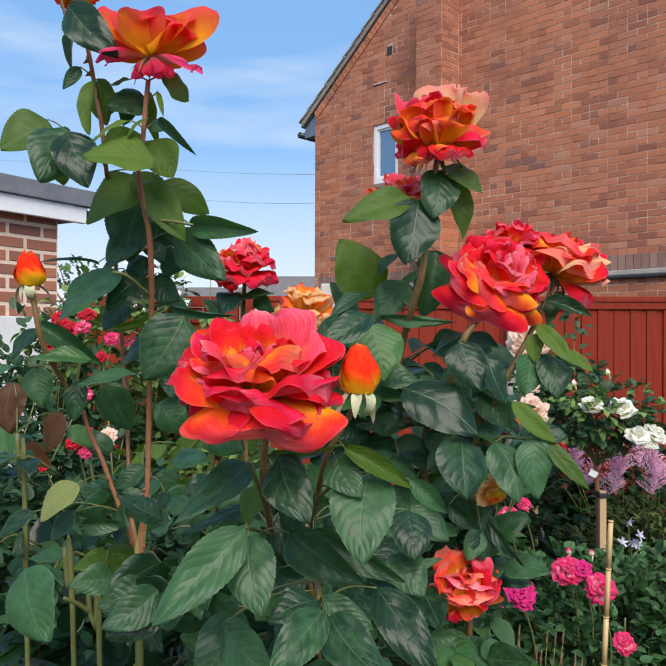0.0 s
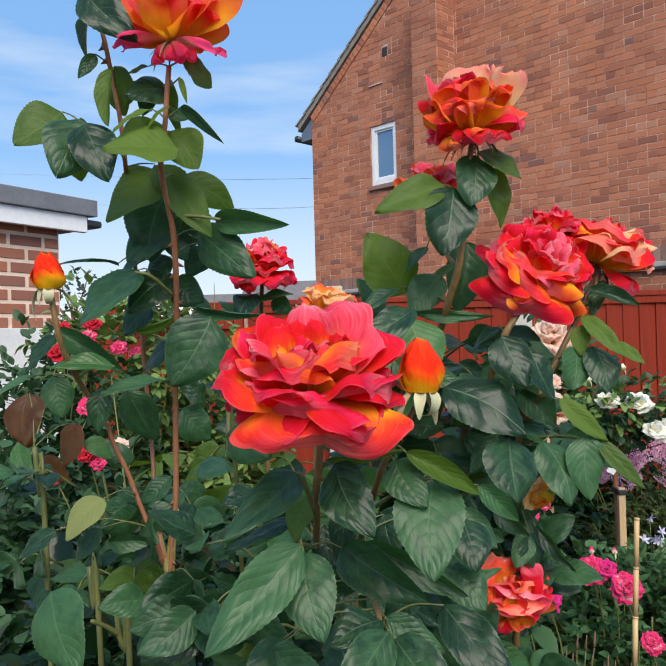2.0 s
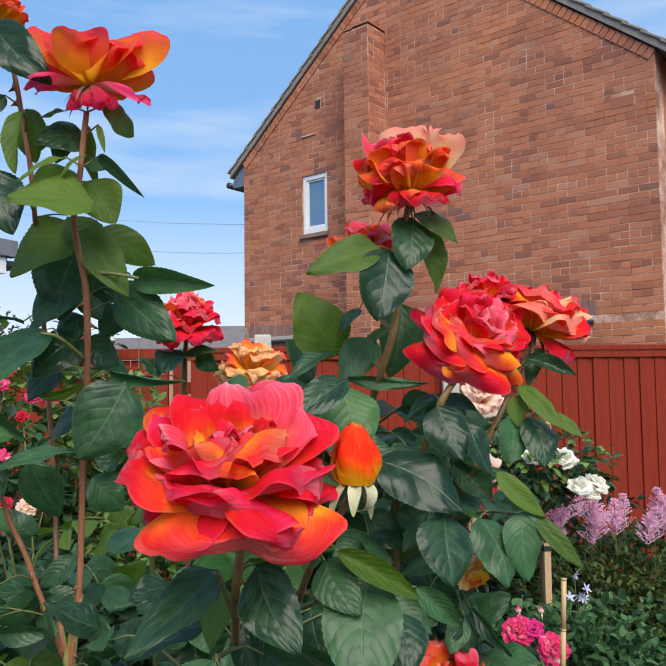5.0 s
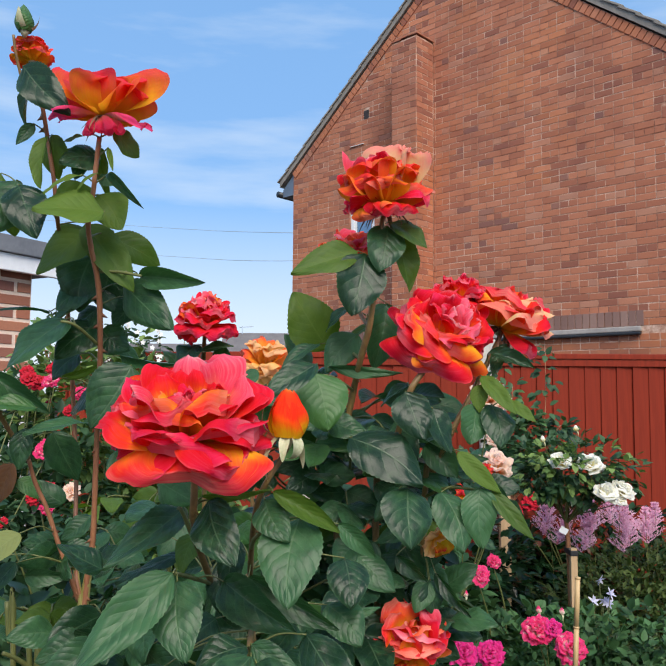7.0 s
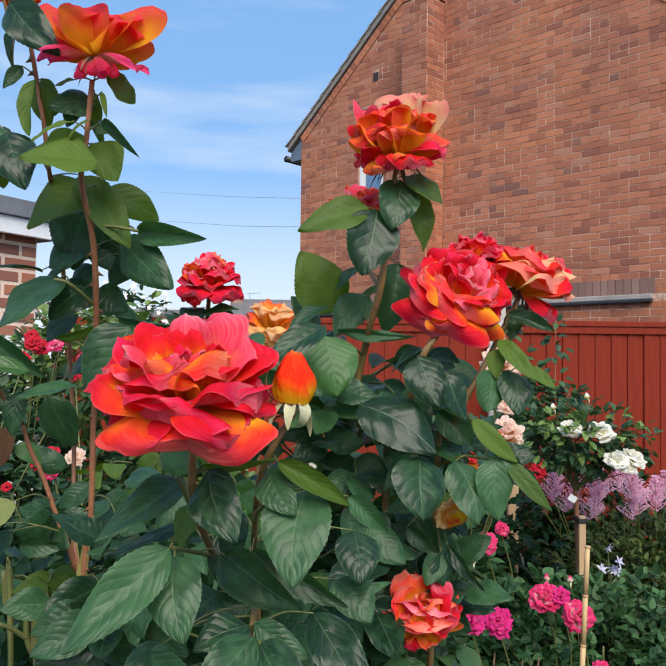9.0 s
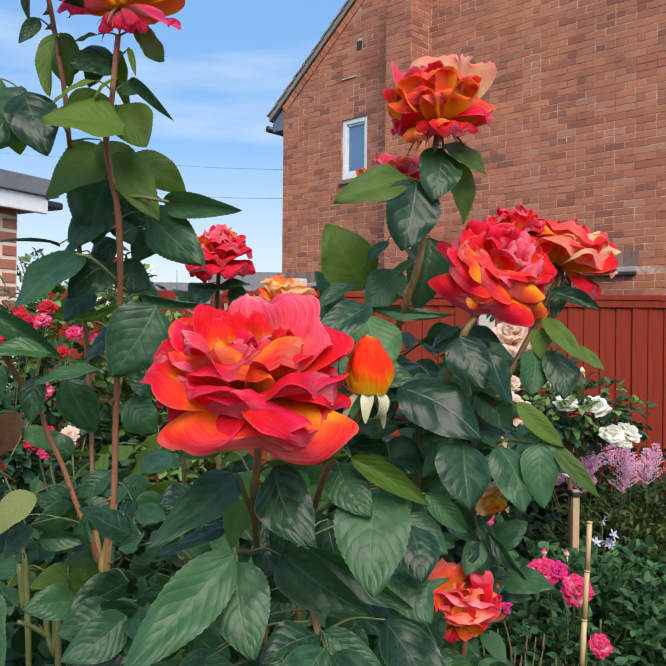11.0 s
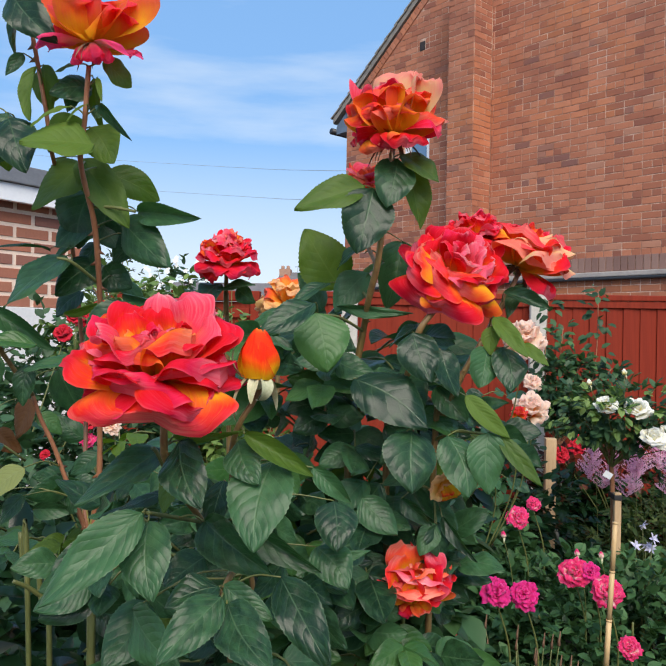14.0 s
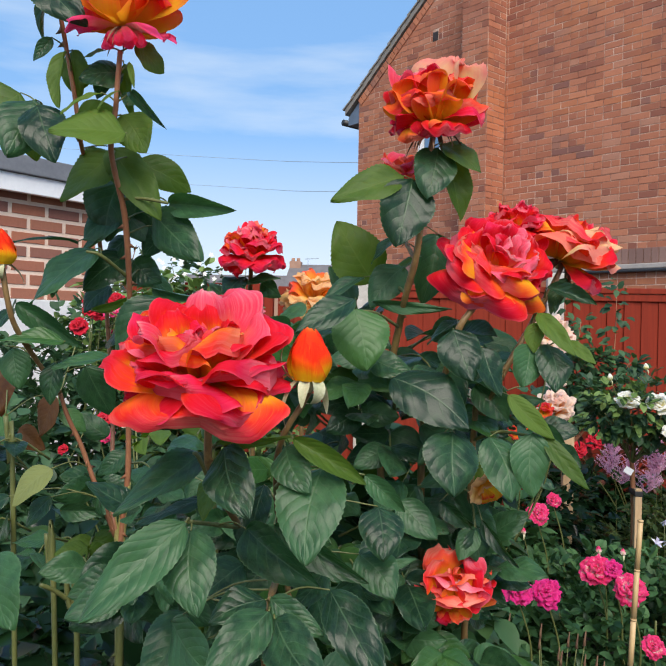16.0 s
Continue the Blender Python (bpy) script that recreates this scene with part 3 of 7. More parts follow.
CUPPED = [(5, 48, 96, 0.8, 0.64, 0.25, 0.09, 0.2, 14, 0.94, 0.0), (5, 28, 66, 0.9, 0.64, 0.36, 0.09, 0.2, 16, 0.98, 0.01), (6, 16, 46, 1.0, 0.56, 0.5, 0.10, 0.2, 18, 0.98, 0.02),
          (5, 8, 30, 1.0, 0.48, 0.7, 0.09, 0.1, 20, 0.94, 0.03), (4, -2, 12, 1.0, 0.36, 0.9, 0.08, 0.1, 16, 0.86, 0.04)]
HIGH = [(4, 64, 106, 0.7, 0.56, 0.20, 0.10, 0.1, -4, 0.92, -0.02), (5, 34, 66, 1.0, 0.74, 0.34, 0.06, 0.2, 14, 1.0, 0.0), (4, 20, 44, 1.0, 0.66, 0.45, 0.06, 0.1, 14, 0.94, 0.02), (4, 6, 22, 1.0, 0.46, 0.8, 0.05, 0.1, 8, 0.84, 0.03)]
SMALL = [(6, 48, 96, 0.8, 0.60, 0.25, 0.10, 0.2, 14, 1.0, 0.0), (6, 26, 66, 0.9, 0.54, 0.4, 0.11, 0.2, 18, 0.95, 0.01), (5, 10, 40, 1.0, 0.48, 0.5, 0.11, 0.2, 20, 0.85, 0.02), (5, 0, 20, 1.0, 0.38, 0.7, 0.1, 0.2, 20, 0.74, 0.02)]
SOFT = [(5, 72, 66, 0.8, 0.90, 0.24, 0.05, 0.2, 4, 1.0, 0.0), (5, 70, 30, 0.9, 0.86, 0.34, 0.05, 0.2, 8, 0.98, 0.02), (5, 62, 8, 1.0, 0.80, 0.42, 0.05, 0.2, 10, 0.92, 0.03), (4, 40, 4, 1.0, 0.60, 0.60, 0.05, 0.1, 10, 0.80, 0.04)]
STYLES = {"soft": SOFT, "full": FULL, "cupped": CUPPED, "high": HIGH, "small": SMALL}


def petal_of(style, w, mat, v):
    key = (style, w, mat.name, v)
    if key not in PETALS:
        _, a0, a1, p, wide, cup, ruffle, notch, curl, _, _ = STYLES[style][w]
        PETALS[key] = petal_mesh(mat, 17 * w + 5 * v + len(style) * 3, a0, a1, p, wide, cup, ruffle, notch, curl)
    return PETALS[key]


def sepals_data(size, down, rng, count=5, start=0.0):
    """Narrow pointed sepals round the foot of a flower."""
    sets = []
    for k in range(count):
        a = 2 * math.pi * k / count + rng.uniform(-0.3, 0.3)
        verts, faces = [], []
        n = 8
        r, z = start, 0.0
        long = rng.uniform(0.6, 1.15)
        curl = rng.uniform(0.8, 1.25)
        for i in range(n + 1):
            u = i / n
            lean = radians((104 if down > 100 else 60) + (62 if down > 100 else down) * u * curl)
            half = (0.075 if down > 100 else 0.12) * (1 - u) ** 0.8 * (0.5 + min(1, u * 4) * 0.5)
            for v in (-1, 0, 1):
                x, y, zz = r, half * v, z + 0.05 * abs(v) * (1 - u)
                verts.append(Vector((size * (x * math.cos(a) - y * math.sin(a)), size * (x * math.sin(a) + y * math.cos(a)), size * zz)))
            r += long * math.sin(lean) / n
            z += long * math.cos(lean) / n
        for i in range(n):
            for j in range(2):
                q = i * 3 + j
                faces.append((q, q + 1, q + 4, q + 3))
        sets.append((verts, faces))
    return joined(sets)


def aim(axis):
    return Vector(axis).normalized().to_track_quat("Z", "Y").to_matrix().to_4x4()


def facing(axis):
    """A frame with +z along the flower's axis, +x to the right and +y away from the path."""
    z = Vector(axis).normalized()
    x = Vector((0, 1, 0)).cross(z).normalized()
    y = z.cross(x)
    return Matrix((x, y, z)).transposed().to_4x4()


PETAL_KINDS = {"R": PINK_RED, "F": FLAME, "O": ORANGE, "P": PINKLIP, "S": SALMON, "W": ROSEWHITE, "C": CREAM, "B": PEACH}


def rose(bush, at, axis, radius, petals, heart, seed=1, label="", dried=False):
    """A rose grown petal by petal: turn round the axis, lean at claw and rim, length, half width, cup, ruffle, rim curl; heart: style, first whorl, size, petal kind."""
    rng = random.Random(seed)
    head = child("bloom", None, bush)
    head.matrix_basis = Matrix.Translation(at) @ facing(axis)
    tagged(head, label)
    for k, (kind, turn, a0, a1, long, wide, cup, ruffle, curl) in enumerate(petals):
        me = petal_mesh(PETAL_KINDS[kind], seed * 31 + k, a0, a1, 0.7, wide, cup, 1.3 * ruffle, 0.25, curl, 0.5 if kind == "O" else 0.18)
        s = radius * long
        m = Matrix.Rotation(radians(turn), 4, "Z") @ Matrix.Translation((0.03 * radius, 0, 0.004 * k * radius)) @ Matrix.Rotation(radians(rng.uniform(-9, 9)), 4, "X") @ Matrix.Diagonal((s, s, s, 1))
        child("petal", me, head, m)
    if heart:
        style, first, size, kind = heart
        for w, row in list(enumerate(STYLES[style]))[first:]:
            for k in range(row[0]):
                s = radius * size * row[9] * rng.uniform(0.86, 1.08)
                turn = 2 * math.pi * (k + 0.5 * (w % 2)) / row[0] + rng.uniform(-0.3, 0.3)
                m = Matrix.Rotation(turn, 4, "Z") @ Matrix.Translation((0.03 * radius, 0, 0.05 * radius)) @ Matrix.Rotation(radians(rng.uniform(-13, 13)), 4, "Y") @ Matrix.Rotation(radians(rng.uniform(-16, 16)), 4, "X") @ Matrix.Diagonal((s, s, s, 1))
                child("petal", petal_of(style, w, PETAL_KINDS[rng.choice(kind)], rng.randrange(3)), head, m)
    v, f = sepals_data(radius * (1.02 if dried else 0.62), 125 if dried else 80, rng, 13 if dried else 5)
    child("sepal", mesh_of("sepal", v, f, m_dried if dried else m_sepal), head, None, "thin sepals under the petals")
    v, f = tube_data([Vector((0, 0, -0.20 * radius)), Vector((0, 0, -0.11 * radius)), Vector((0, 0, 0.03 * radius))], 0.05 * radius, 0.12 * radius, 10)
    child("hip", mesh_of("hip", v, f, m_sepal), head)
    return head


def dome(outer, inner, seed, rough=1.0, droop=0):
    """Petals of a full, rounded rose, ring by ring from the reflexed outside to the upright inside."""
    rng = random.Random(seed)
    rings = [(5, 72, 124, 0.90, 0.66, 4), (5, 62, 104, 0.98, 0.66, 8), (5, 52, 82, 1.00, 0.64, 14), (5, 42, 60, 1.02, 0.60, 20), (5, 32, 40, 1.04, 0.56, 26), (4, 22, 24, 1.02, 0.52, 28)]
    out = []
    for k, (count, a0, a1, long, wide, curl) in enumerate(rings):
        for q in range(count):
            turn = 360 * (q + 0.5 * (k % 2)) / count + rng.uniform(-14, 14)
            out.append((rng.choice(outer if k < 3 else inner), turn, a0 + rng.uniform(-4, 4), a1 + droop + rng.uniform(-20, 20), long * rng.uniform(0.92, 1.06), wide * rng.uniform(0.85, 1.1), 0.2 + 0.04 * k, 0.09 * rough, curl))
    return out


def bloom(bush, at, axis, radius, style, mat, seed=1, label="", outer=None, squash=1.0, sepal=True, name="bloom", spread=0.0, dried=False):
    """An open rose; at is the foot of its petals and axis the way it faces."""
    rng = random.Random(seed)
    head = child(name, None, bush)
    head.matrix_basis = Matrix.Translation(at) @ aim(axis) @ Matrix.Diagonal((1, 1, squash, 1))
    tagged(head, label)
    for w, row in enumerate(STYLES[style]):
        count, size, lift = row[0], row[9], row[10]
        for k in range(count):
            turn = 2 * math.pi * (k + 0.5 * (w % 2)) / count + rng.uniform(-0.22, 0.22) + 0.7 * seed
            s = radius * size * rng.uniform(0.90, 1.07)
            me = petal_of(style, w, outer if outer and w == 0 else mat, rng.randrange(3))
            m = Matrix.Rotation(turn, 4, "Z") @ Matrix.Translation((0.03 * radius, 0, lift * radius)) @ Matrix.Rotation(radians(rng.uniform(-11, 11) + spread), 4, "Y") @ Matrix.Rotation(radians(rng.uniform(-13, 13)), 4, "X") @ Matrix.Diagonal((s, s * rng.uniform(0.9, 1.1), s, 1))
            child("petal", me, head, m)
    if sepal:
        v, f = sepals_data(radius * (0.72 if dried else 0.55), 120 if dried else 80, rng, 9 if dried else 5)
        child("sepal", mesh_of("sepal", v, f, m_dried if dried else m_sepal), head, None, "thin green sepals under the petals")
        v, f = tube_data([Vector((0, 0, -0.22 * radius)), Vector((0, 0, -0.12 * radius)), Vector((0, 0, 0.03 * radius))], 0.055 * radius, 0.17 * radius, 10)
        child("hip", mesh_of("hip", v, f, m_sepal), head)
    return head


def bud(bush, at, axis, height, width, mat, seed=1, label=""):
    """A half-open bud: four wrapped petals over turned-down sepals."""
    rng = random.Random(seed)
    head = child("bud", None, bush)
    head.matrix_basis = Matrix.Translation(at) @ facing(axis)
    tagged(head, label)
    for k in range(6):
        n, m = 16, 14
        verts, uvs, faces = [], [], []
        turn = k * 2.4 + seed
        span = 2.3 if k else 6.6
        lift = rng.uniform(0.84, 1.0) if k else 0.94
        for i in range(n + 1):
            u = i / n
            r = width / 2 * (math.sin(math.pi * min(1, 0.15 + (0.82 if k == 0 else 0.79) * u) ** 0.86) ** 0.75) * (1.0 + 0.030 * k * (k > 0))
            r *= 1.0 + (0.16 * max(0, u - 0.75) * (k > 0))
            for j in range(m + 1):
                v = (j / m) * 2 - 1
                top = height * lift * (u - (0.16 * abs(v) ** 2.2 * u**2 if k else 0)) + height * (0.03 * math.sin(4 * v + 1.7 * k) + 0.02 * math.sin(9 * v + k)) * u * u
                a = turn + span / 2 * v * (1 - 0.30 * u * (k > 0))
                rr = r * (1 + 0.07 * v * (k > 0) + 0.09 * math.sin(5 * v + 2 * k + 3 * u) * u + 0.05 * math.sin(9 * u + 2 * v + k))
                verts.append((rr * math.cos(a) - 0.10 * width * u * u, rr * math.sin(a), top))
                uvs.append((u, 0.5 + 0.42 * v * (k > 0)))
        for i in range(n):
            for j in range(m):
                q = i * (m + 1) + j
                faces.append((q, q + 1, q + m + 2, q + m + 1))
        child("petal", mesh_of("petal", verts, faces, mat, True, uvs), head)
    sets = []
    for turn, long, l0, l1, wide in ((0, 0.8, 60, -10, 0.2), (120, 0.8, 60, -10, 0.2), (240, 0.8, 60, -10, 0.2)) if mat is YOUNG else ((178, 0.95, 96, -42, 0.07), (206, 0.95, 125, 205, 0.15), (316, 0.66, 108, 290, 0.17), (258, 0.5, 140, 190, 0.13), (60, 0.8, 110, 170, 0.15)):
        a = radians(turn + 25 * (seed - 3))
        verts, faces = [], []
        n, r, z = 12, 0.15, 0.0
        for i in range(n + 1):
            u = i / n
            lean = radians(l0 + (l1 - l0) * u**0.8)
            half = wide * (1 - u) ** 0.7 * (0.55 + 0.45 * math.sin(min(1, u * 3) * 1.57)) + 0.006
            for v in (-1, 0, 1):
                y, rr, zz = half * v, r - 0.06 * abs(v) * (1 - u) * math.cos(lean), z + 0.06 * abs(v) * (1 - u) * math.sin(lean)
                verts.append(Vector((height * (rr * math.cos(a) - y * math.sin(a)), height * (rr * math.sin(a) + y * math.cos(a)), height * zz)))
            r += long * math.sin(lean) / n
            z += long * math.cos(lean) / n
        for i in range(n):
            for j in range(2):
                q = i * 3 + j
                faces.append((q, q + 1, q + 4, q + 3))
        sets.append((verts, faces))
    v, f = joined(sets)
    child("sepal", mesh_of("sepal", v, f, m_sepal), head, None, "pale curled-back sepals")
    v, f = tube_data([Vector((0, 0, -0.20 * height)), Vector((0, 0, -0.08 * height)), Vector((0, 0, 0.03 * height))], 0.05 * height, 0.19 * height, 10)
    child("hip", mesh_of("hip", v, f, m_sepal), head)
    return head


# ---- massed foliage ----
def spray_leaf(out, at, y, z, long, wide):
    """Six small faces of a folded, pointed leaf."""
    x = y.cross(z).normalized()
    z = x.cross(y)
    k = len(out[0])
    a, b = 0.30, 0.68
    out[0].extend([at, at + y * (long * a) + x * (wide * 0.46) + z * (wide * 0.12), at + y * (long * a) - z * (wide * 0.02), at + y * (long * a) - x * (wide * 0.46) + z * (wide * 0.12),
                   at + y * (long * b) + x * (wide * 0.40) + z * (wide * 0.06), at + y * (long * b) - z * (wide * 0.06), at + y * (long * b) - x * (wide * 0.40) + z * (wide * 0.06), at + y * long - z * (wide * 0.22)])
    out[1].extend([(k, k + 1, k + 2), (k, k + 2, k + 3), (k + 1, k + 4, k + 5, k + 2), (k + 2, k + 5, k + 6, k + 3), (k + 4, k + 7, k + 5), (k + 5, k + 7, k + 6)])


def round_leaf(out, at, y, z, long, wide, curl):
    """A folded oval leaf with a pointed, drooping tip."""
    x = y.cross(z).normalized()
    z = x.cross(y)
    k = len(out[0])
    out[0].append(at)
    for u, h in ((0.13, 0.30), (0.34, 0.49), (0.60, 0.45), (0.83, 0.24)):
        mid = at + y * (long * u) - z * (long * 0.42 * curl * u * u)
        out[0].extend([mid + x * (wide * h) + z * (wide * 0.24 * h), mid - z * (wide * 0.03), mid - x * (wide * h) + z * (wide * (0.24 - 0.2 * curl) * h)])
    out[0].append(at + y * long - z * (long * 0.42 * curl))
    out[1].extend([(k, k + 1, k + 2), (k, k + 2, k + 3)])
    for r in range(3):
        a = k + 1 + 3 * r
        out[1].extend([(a, a + 3, a + 4, a + 1), (a + 1, a + 4, a + 5, a + 2)])
    out[1].extend([(k + 10, k + 13, k + 11), (k + 11, k + 13, k + 12)])


def mass(name, parent, centre, radii, count, size, mat, seed, label="", shell=0.45, aspect=0.66):
    """Leaves in groups of three to five through a rounded, uneven crown."""
    rng = random.Random(seed)
    out = ([], [])
    c, r = Vector(centre), Vector(radii)
    made = 0
    while made < count:
        d = Vector((rng.gauss(0, 1), rng.gauss(0, 1), rng.gauss(0, 1))).normalized()
        k = shell + (1 - shell) * rng.random() ** 0.7
        k *= 0.86 + 0.34 * noise.noise(d * 2.1 + Vector((seed, 0, 0)))
        at = c + Vector((d.x * r.x, d.y * r.y, d.z * r.z)) * k
        if at.z < 0.03:
            continue
        way = (d + Vector((rng.uniform(-0.7, 0.7), rng.uniform(-0.7, 0.7), rng.uniform(-0.5, 0.35)))).normalized()
        for q in range(rng.choice((3, 3, 5))):
            y = way.copy()
            y.rotate(Euler((rng.uniform(-0.8, 0.8), rng.uniform(-0.8, 0.8), rng.uniform(-0.9, 0.9))))
            z = Vector((rng.uniform(-0.5, 0.5), rng.uniform(-0.6, 0.3), 1)).normalized()
            if abs(y.dot(z)) > 0.95:
                continue
            s = size * rng.uniform(0.65, 1.2)
            round_leaf(out, at + way * (q * 0.25 * size), y, z, s, s * aspect, rng.uniform(0.0, 1.0))
            made += 1
    return child(name, mesh_of(name, *out, mat), parent, None, label, "stuff")


def plant(name, at, label, category, group=""):
    ob = new(name)
    ob.matrix_basis = Matrix.Translation(at)
    ob["rooted"] = 1  # its parts are given in world places
    return tagged(ob, label, category, group)


def stem_between(bush, a, b, r0, r1, mat, sag=0.02, name="cane"):
    a, b = Vector(a), Vector(b)
    mid = (a + b) / 2 + Vector((sag, sag * 0.4, 0))
    return tube(name, [a, mid, b], r0, r1, mat, bush, sides=6, steps=4)


# ---- ground ----
def ground():
    bm = bmesh.new()
    bmesh.ops.create_grid(bm, x_segments=60, y_segments=60, size=500)
    for v in bm.verts:
        if abs(v.co.x) < 400 and abs(v.co.y) < 400:
            v.co.z = 0.0
    ob = new("ground", bm_mesh("ground", bm, m_soil, True))
    return tagged(ob, "dark soil of the garden beds", "ground", kind="structure")


ground()

# ---- the brick house beyond the fence ----
H_TURN = 43.15  # degrees by which the gable wall runs off from the path's first view
house = new("house")
house.matrix_basis = pose(0, 10.8, 0, 0, 0, -H_TURN)
tagged(house, "two-storey red brick house with a gable end and grey tiled roof", "house")
S0, S1, APEX, PITCH = -0.88, 5.10, 2.11, 0.8125
EAVES = 4.97
COURSE, BLEN = 0.077, 0.214


def gable_z(s):
    return EAVES + PITCH * (min(s - S0, S1 - s))


def prism(outline, y0, y1):
    """A slab from an outline in x and z."""
    bm = bmesh.new()
    front = [bm.verts.new((x, y0, z)) for x, z in outline]
    back = [bm.verts.new((x, y1, z)) for x, z in outline]
    bm.faces.new(front)
    bm.faces.new(back[::-1])
    n = len(outline)
    for k in range(n):
        bm.faces.new((front[k], back[k], back[(k + 1) % n], front[(k + 1) % n]))
    bmesh.ops.recalc_face_normals(bm, faces=bm.faces)
    return bm


WIN = (0.30, 0.756, 3.70, 4.53)
# gable wall in slabs round the window, so that the opening goes through
wall = child("wall", None, house, None, "old red brick gable wall")
top_l = (S0, gable_z(S0))
for outline in ([(S0, 0), (WIN[0], 0), (WIN[0], gable_z(WIN[0])), top_l], [(WIN[1], 0), (S1, 0), (S1, gable_z(S1)), (APEX, gable_z(APEX)), (WIN[1], gable_z(WIN[1]))],
                [(WIN[0], 0), (WIN[1], 0), (WIN[1], WIN[2]), (WIN[0], WIN[2])], [(WIN[0], WIN[3]), (WIN[1], WIN[3]), (WIN[1], gable_z(WIN[1])), (WIN[0], gable_z(WIN[0]))]):
    part("mortar_core", prism(outline, 0.0038, 0.25), m_mortar, wall)
part("side_wall", boxed((S0, 0.25, 0), (S0 + 0.25, 9.0, EAVES)), m_bricks, house)
part("side_wall", boxed((S1 - 0.25, 0.25, 0), (S1, 9.0, EAVES)), m_bricks, house)
part("back_wall", boxed((S0 + 0.25, 8.75, 0), (S1 - 0.25, 9.0, EAVES)), m_bricks, house)

# window
win = child("window", None, house, None, "small white framed window")
for lo, hi in (((0.30, 3.70), (0.36, 4.53)), ((0.70, 3.70), (0.756, 4.53)), ((0.36, 4.465), (0.70, 4.53)), ((0.36, 3.70), (0.70, 3.79))):
    part("frame", boxed((lo[0], 0.02, lo[1]), (hi[0], 0.10, hi[1]), 0.008), m_upvc, win)
for lo, hi in (((0.362, 3.792), (0.385, 4.463)), ((0.676, 3.792), (0.698, 4.463)), ((0.387, 4.44), (0.674, 4.463)), ((0.387, 3.792), (0.674, 3.815))):
    part("sash", boxed((lo[0], 0.04, lo[1]), (hi[0], 0.09, hi[1]), 0.004), m_upvc, win)
part("pane", boxed((0.386, 0.062, 3.816), (0.675, 0.070, 4.439)), m_glass, win)
# dark sheet added behind the pane, its colour standing in for the unlit room
part("dark_room_sheet", boxed((0.31, 0.249, 3.71), (0.75, 0.26, 4.52)), m_dark, win)
part("sill", boxed((0.27, -0.045, 3.635), (0.785, 0.06, 3.695), 0.006), m_soldier, win, "dark brick sill")

# roof slabs, verge tiles, eaves
roof = child("roof", None, house, None, "grey tiled gable roof")
for side in (-1, 1):
    foot = S0 - 0.27 if side < 0 else S1 + 0.27
    a = (APEX, gable_z(APEX))
    z_foot = EAVES - PITCH * 0.27
    part("roof_slope", prism([(foot, z_foot + 0.02), a[:1] + (a[1] + 0.02,), (APEX, a[1] + 0.11), (foot - 0.0, z_foot + 0.11)], -0.035, 9.1), m_tile, roof)
tile_me = bm_mesh("verge_tile", boxed((-0.145, -0.055, -0.012), (0.145, 0.20, 0.012), 0.006), m_tile)
slope = math.atan(PITCH)
run = (APEX - S0 + 0.27) / math.cos(slope)
for side in (-1, 1):
    for k in range(int(run / 0.24)):
        d = 0.10 + k * 0.24
        x = (S0 - 0.27 + d * math.cos(slope)) if side < 0 else (S1 + 0.27 - d * math.cos(slope))
        z = EAVES - PITCH * 0.27 + d * math.sin(slope) + 0.125
        child("verge_tile", tile_me, roof, Matrix.Translation((x, 0, z)) @ Matrix.Rotation((-slope if side < 0 else slope) + (0.07 if side < 0 else -0.07), 4, "Y"))
part("soffit", prism([(S0 - 0.25, EAVES - PITCH * 0.25 - 0.03), (S0 - 0.004, EAVES - 0.02), (S0 - 0.004, EAVES - 0.35), (S0 - 0.25, EAVES - 0.35)], 0.02, 8.9), m_soffit, house, "slate-blue painted eaves box")
v, f = tube_data([Vector((S0 - 0.31, -0.03, EAVES - 0.30)), Vector((S0 - 0.31, 4, EAVES - 0.30)), Vector((S0 - 0.31, 8.9, EAVES - 0.30))], 0.05, 0.05, 10)
child("gutter", mesh_of("gutter", v, f, m_gutter), house, None, "black rain gutter")

# stepped pier on the gable with a tile cap
pier = child("pier", None, house, None, "brick pier with a tiled cap")
part("mortar_core", boxed((1.3588, -0.3582, 0), (1.7562, 0.0, 6.17)), m_mortar, pier)
for k, x in enumerate((1.345, 1.478, 1.611)):
    part("cap_tile", boxed((x, -0.372, 6.176 + 0.014 * min(k, 1)), (x + 0.165, 0.0, 6.192 + 0.014 * min(k, 1)), 0.004), m_gbrick, pier)
part("air_vent", boxed((0.56, -0.006, 5.45), (0.65, 0.05, 5.57), 0.004), m_dark, house, "dark iron air vent")
part("air_brick", boxed((4.66, -0.004, 4.44), (4.88, 0.05, 4.56), 0.004), m_gbrick, house, "terracotta air brick")
part("ledge", boxed((S0 + 0.1, -0.045, 2.235), (4.40, 0.012, 2.292), 0.012), m_lead, house, "grey cement ledge")
part("ledge_pipe", boxed((S0 + 0.1, -0.06, 2.20), (4.40, -0.01, 2.232), 0.012), m_gutter, house, "dark pipe under the ledge")
part("nail_bracket", boxed((0.31, -0.02, 5.093), (0.56, 0.012, 5.101)), m_render, house, "thin old bracket")

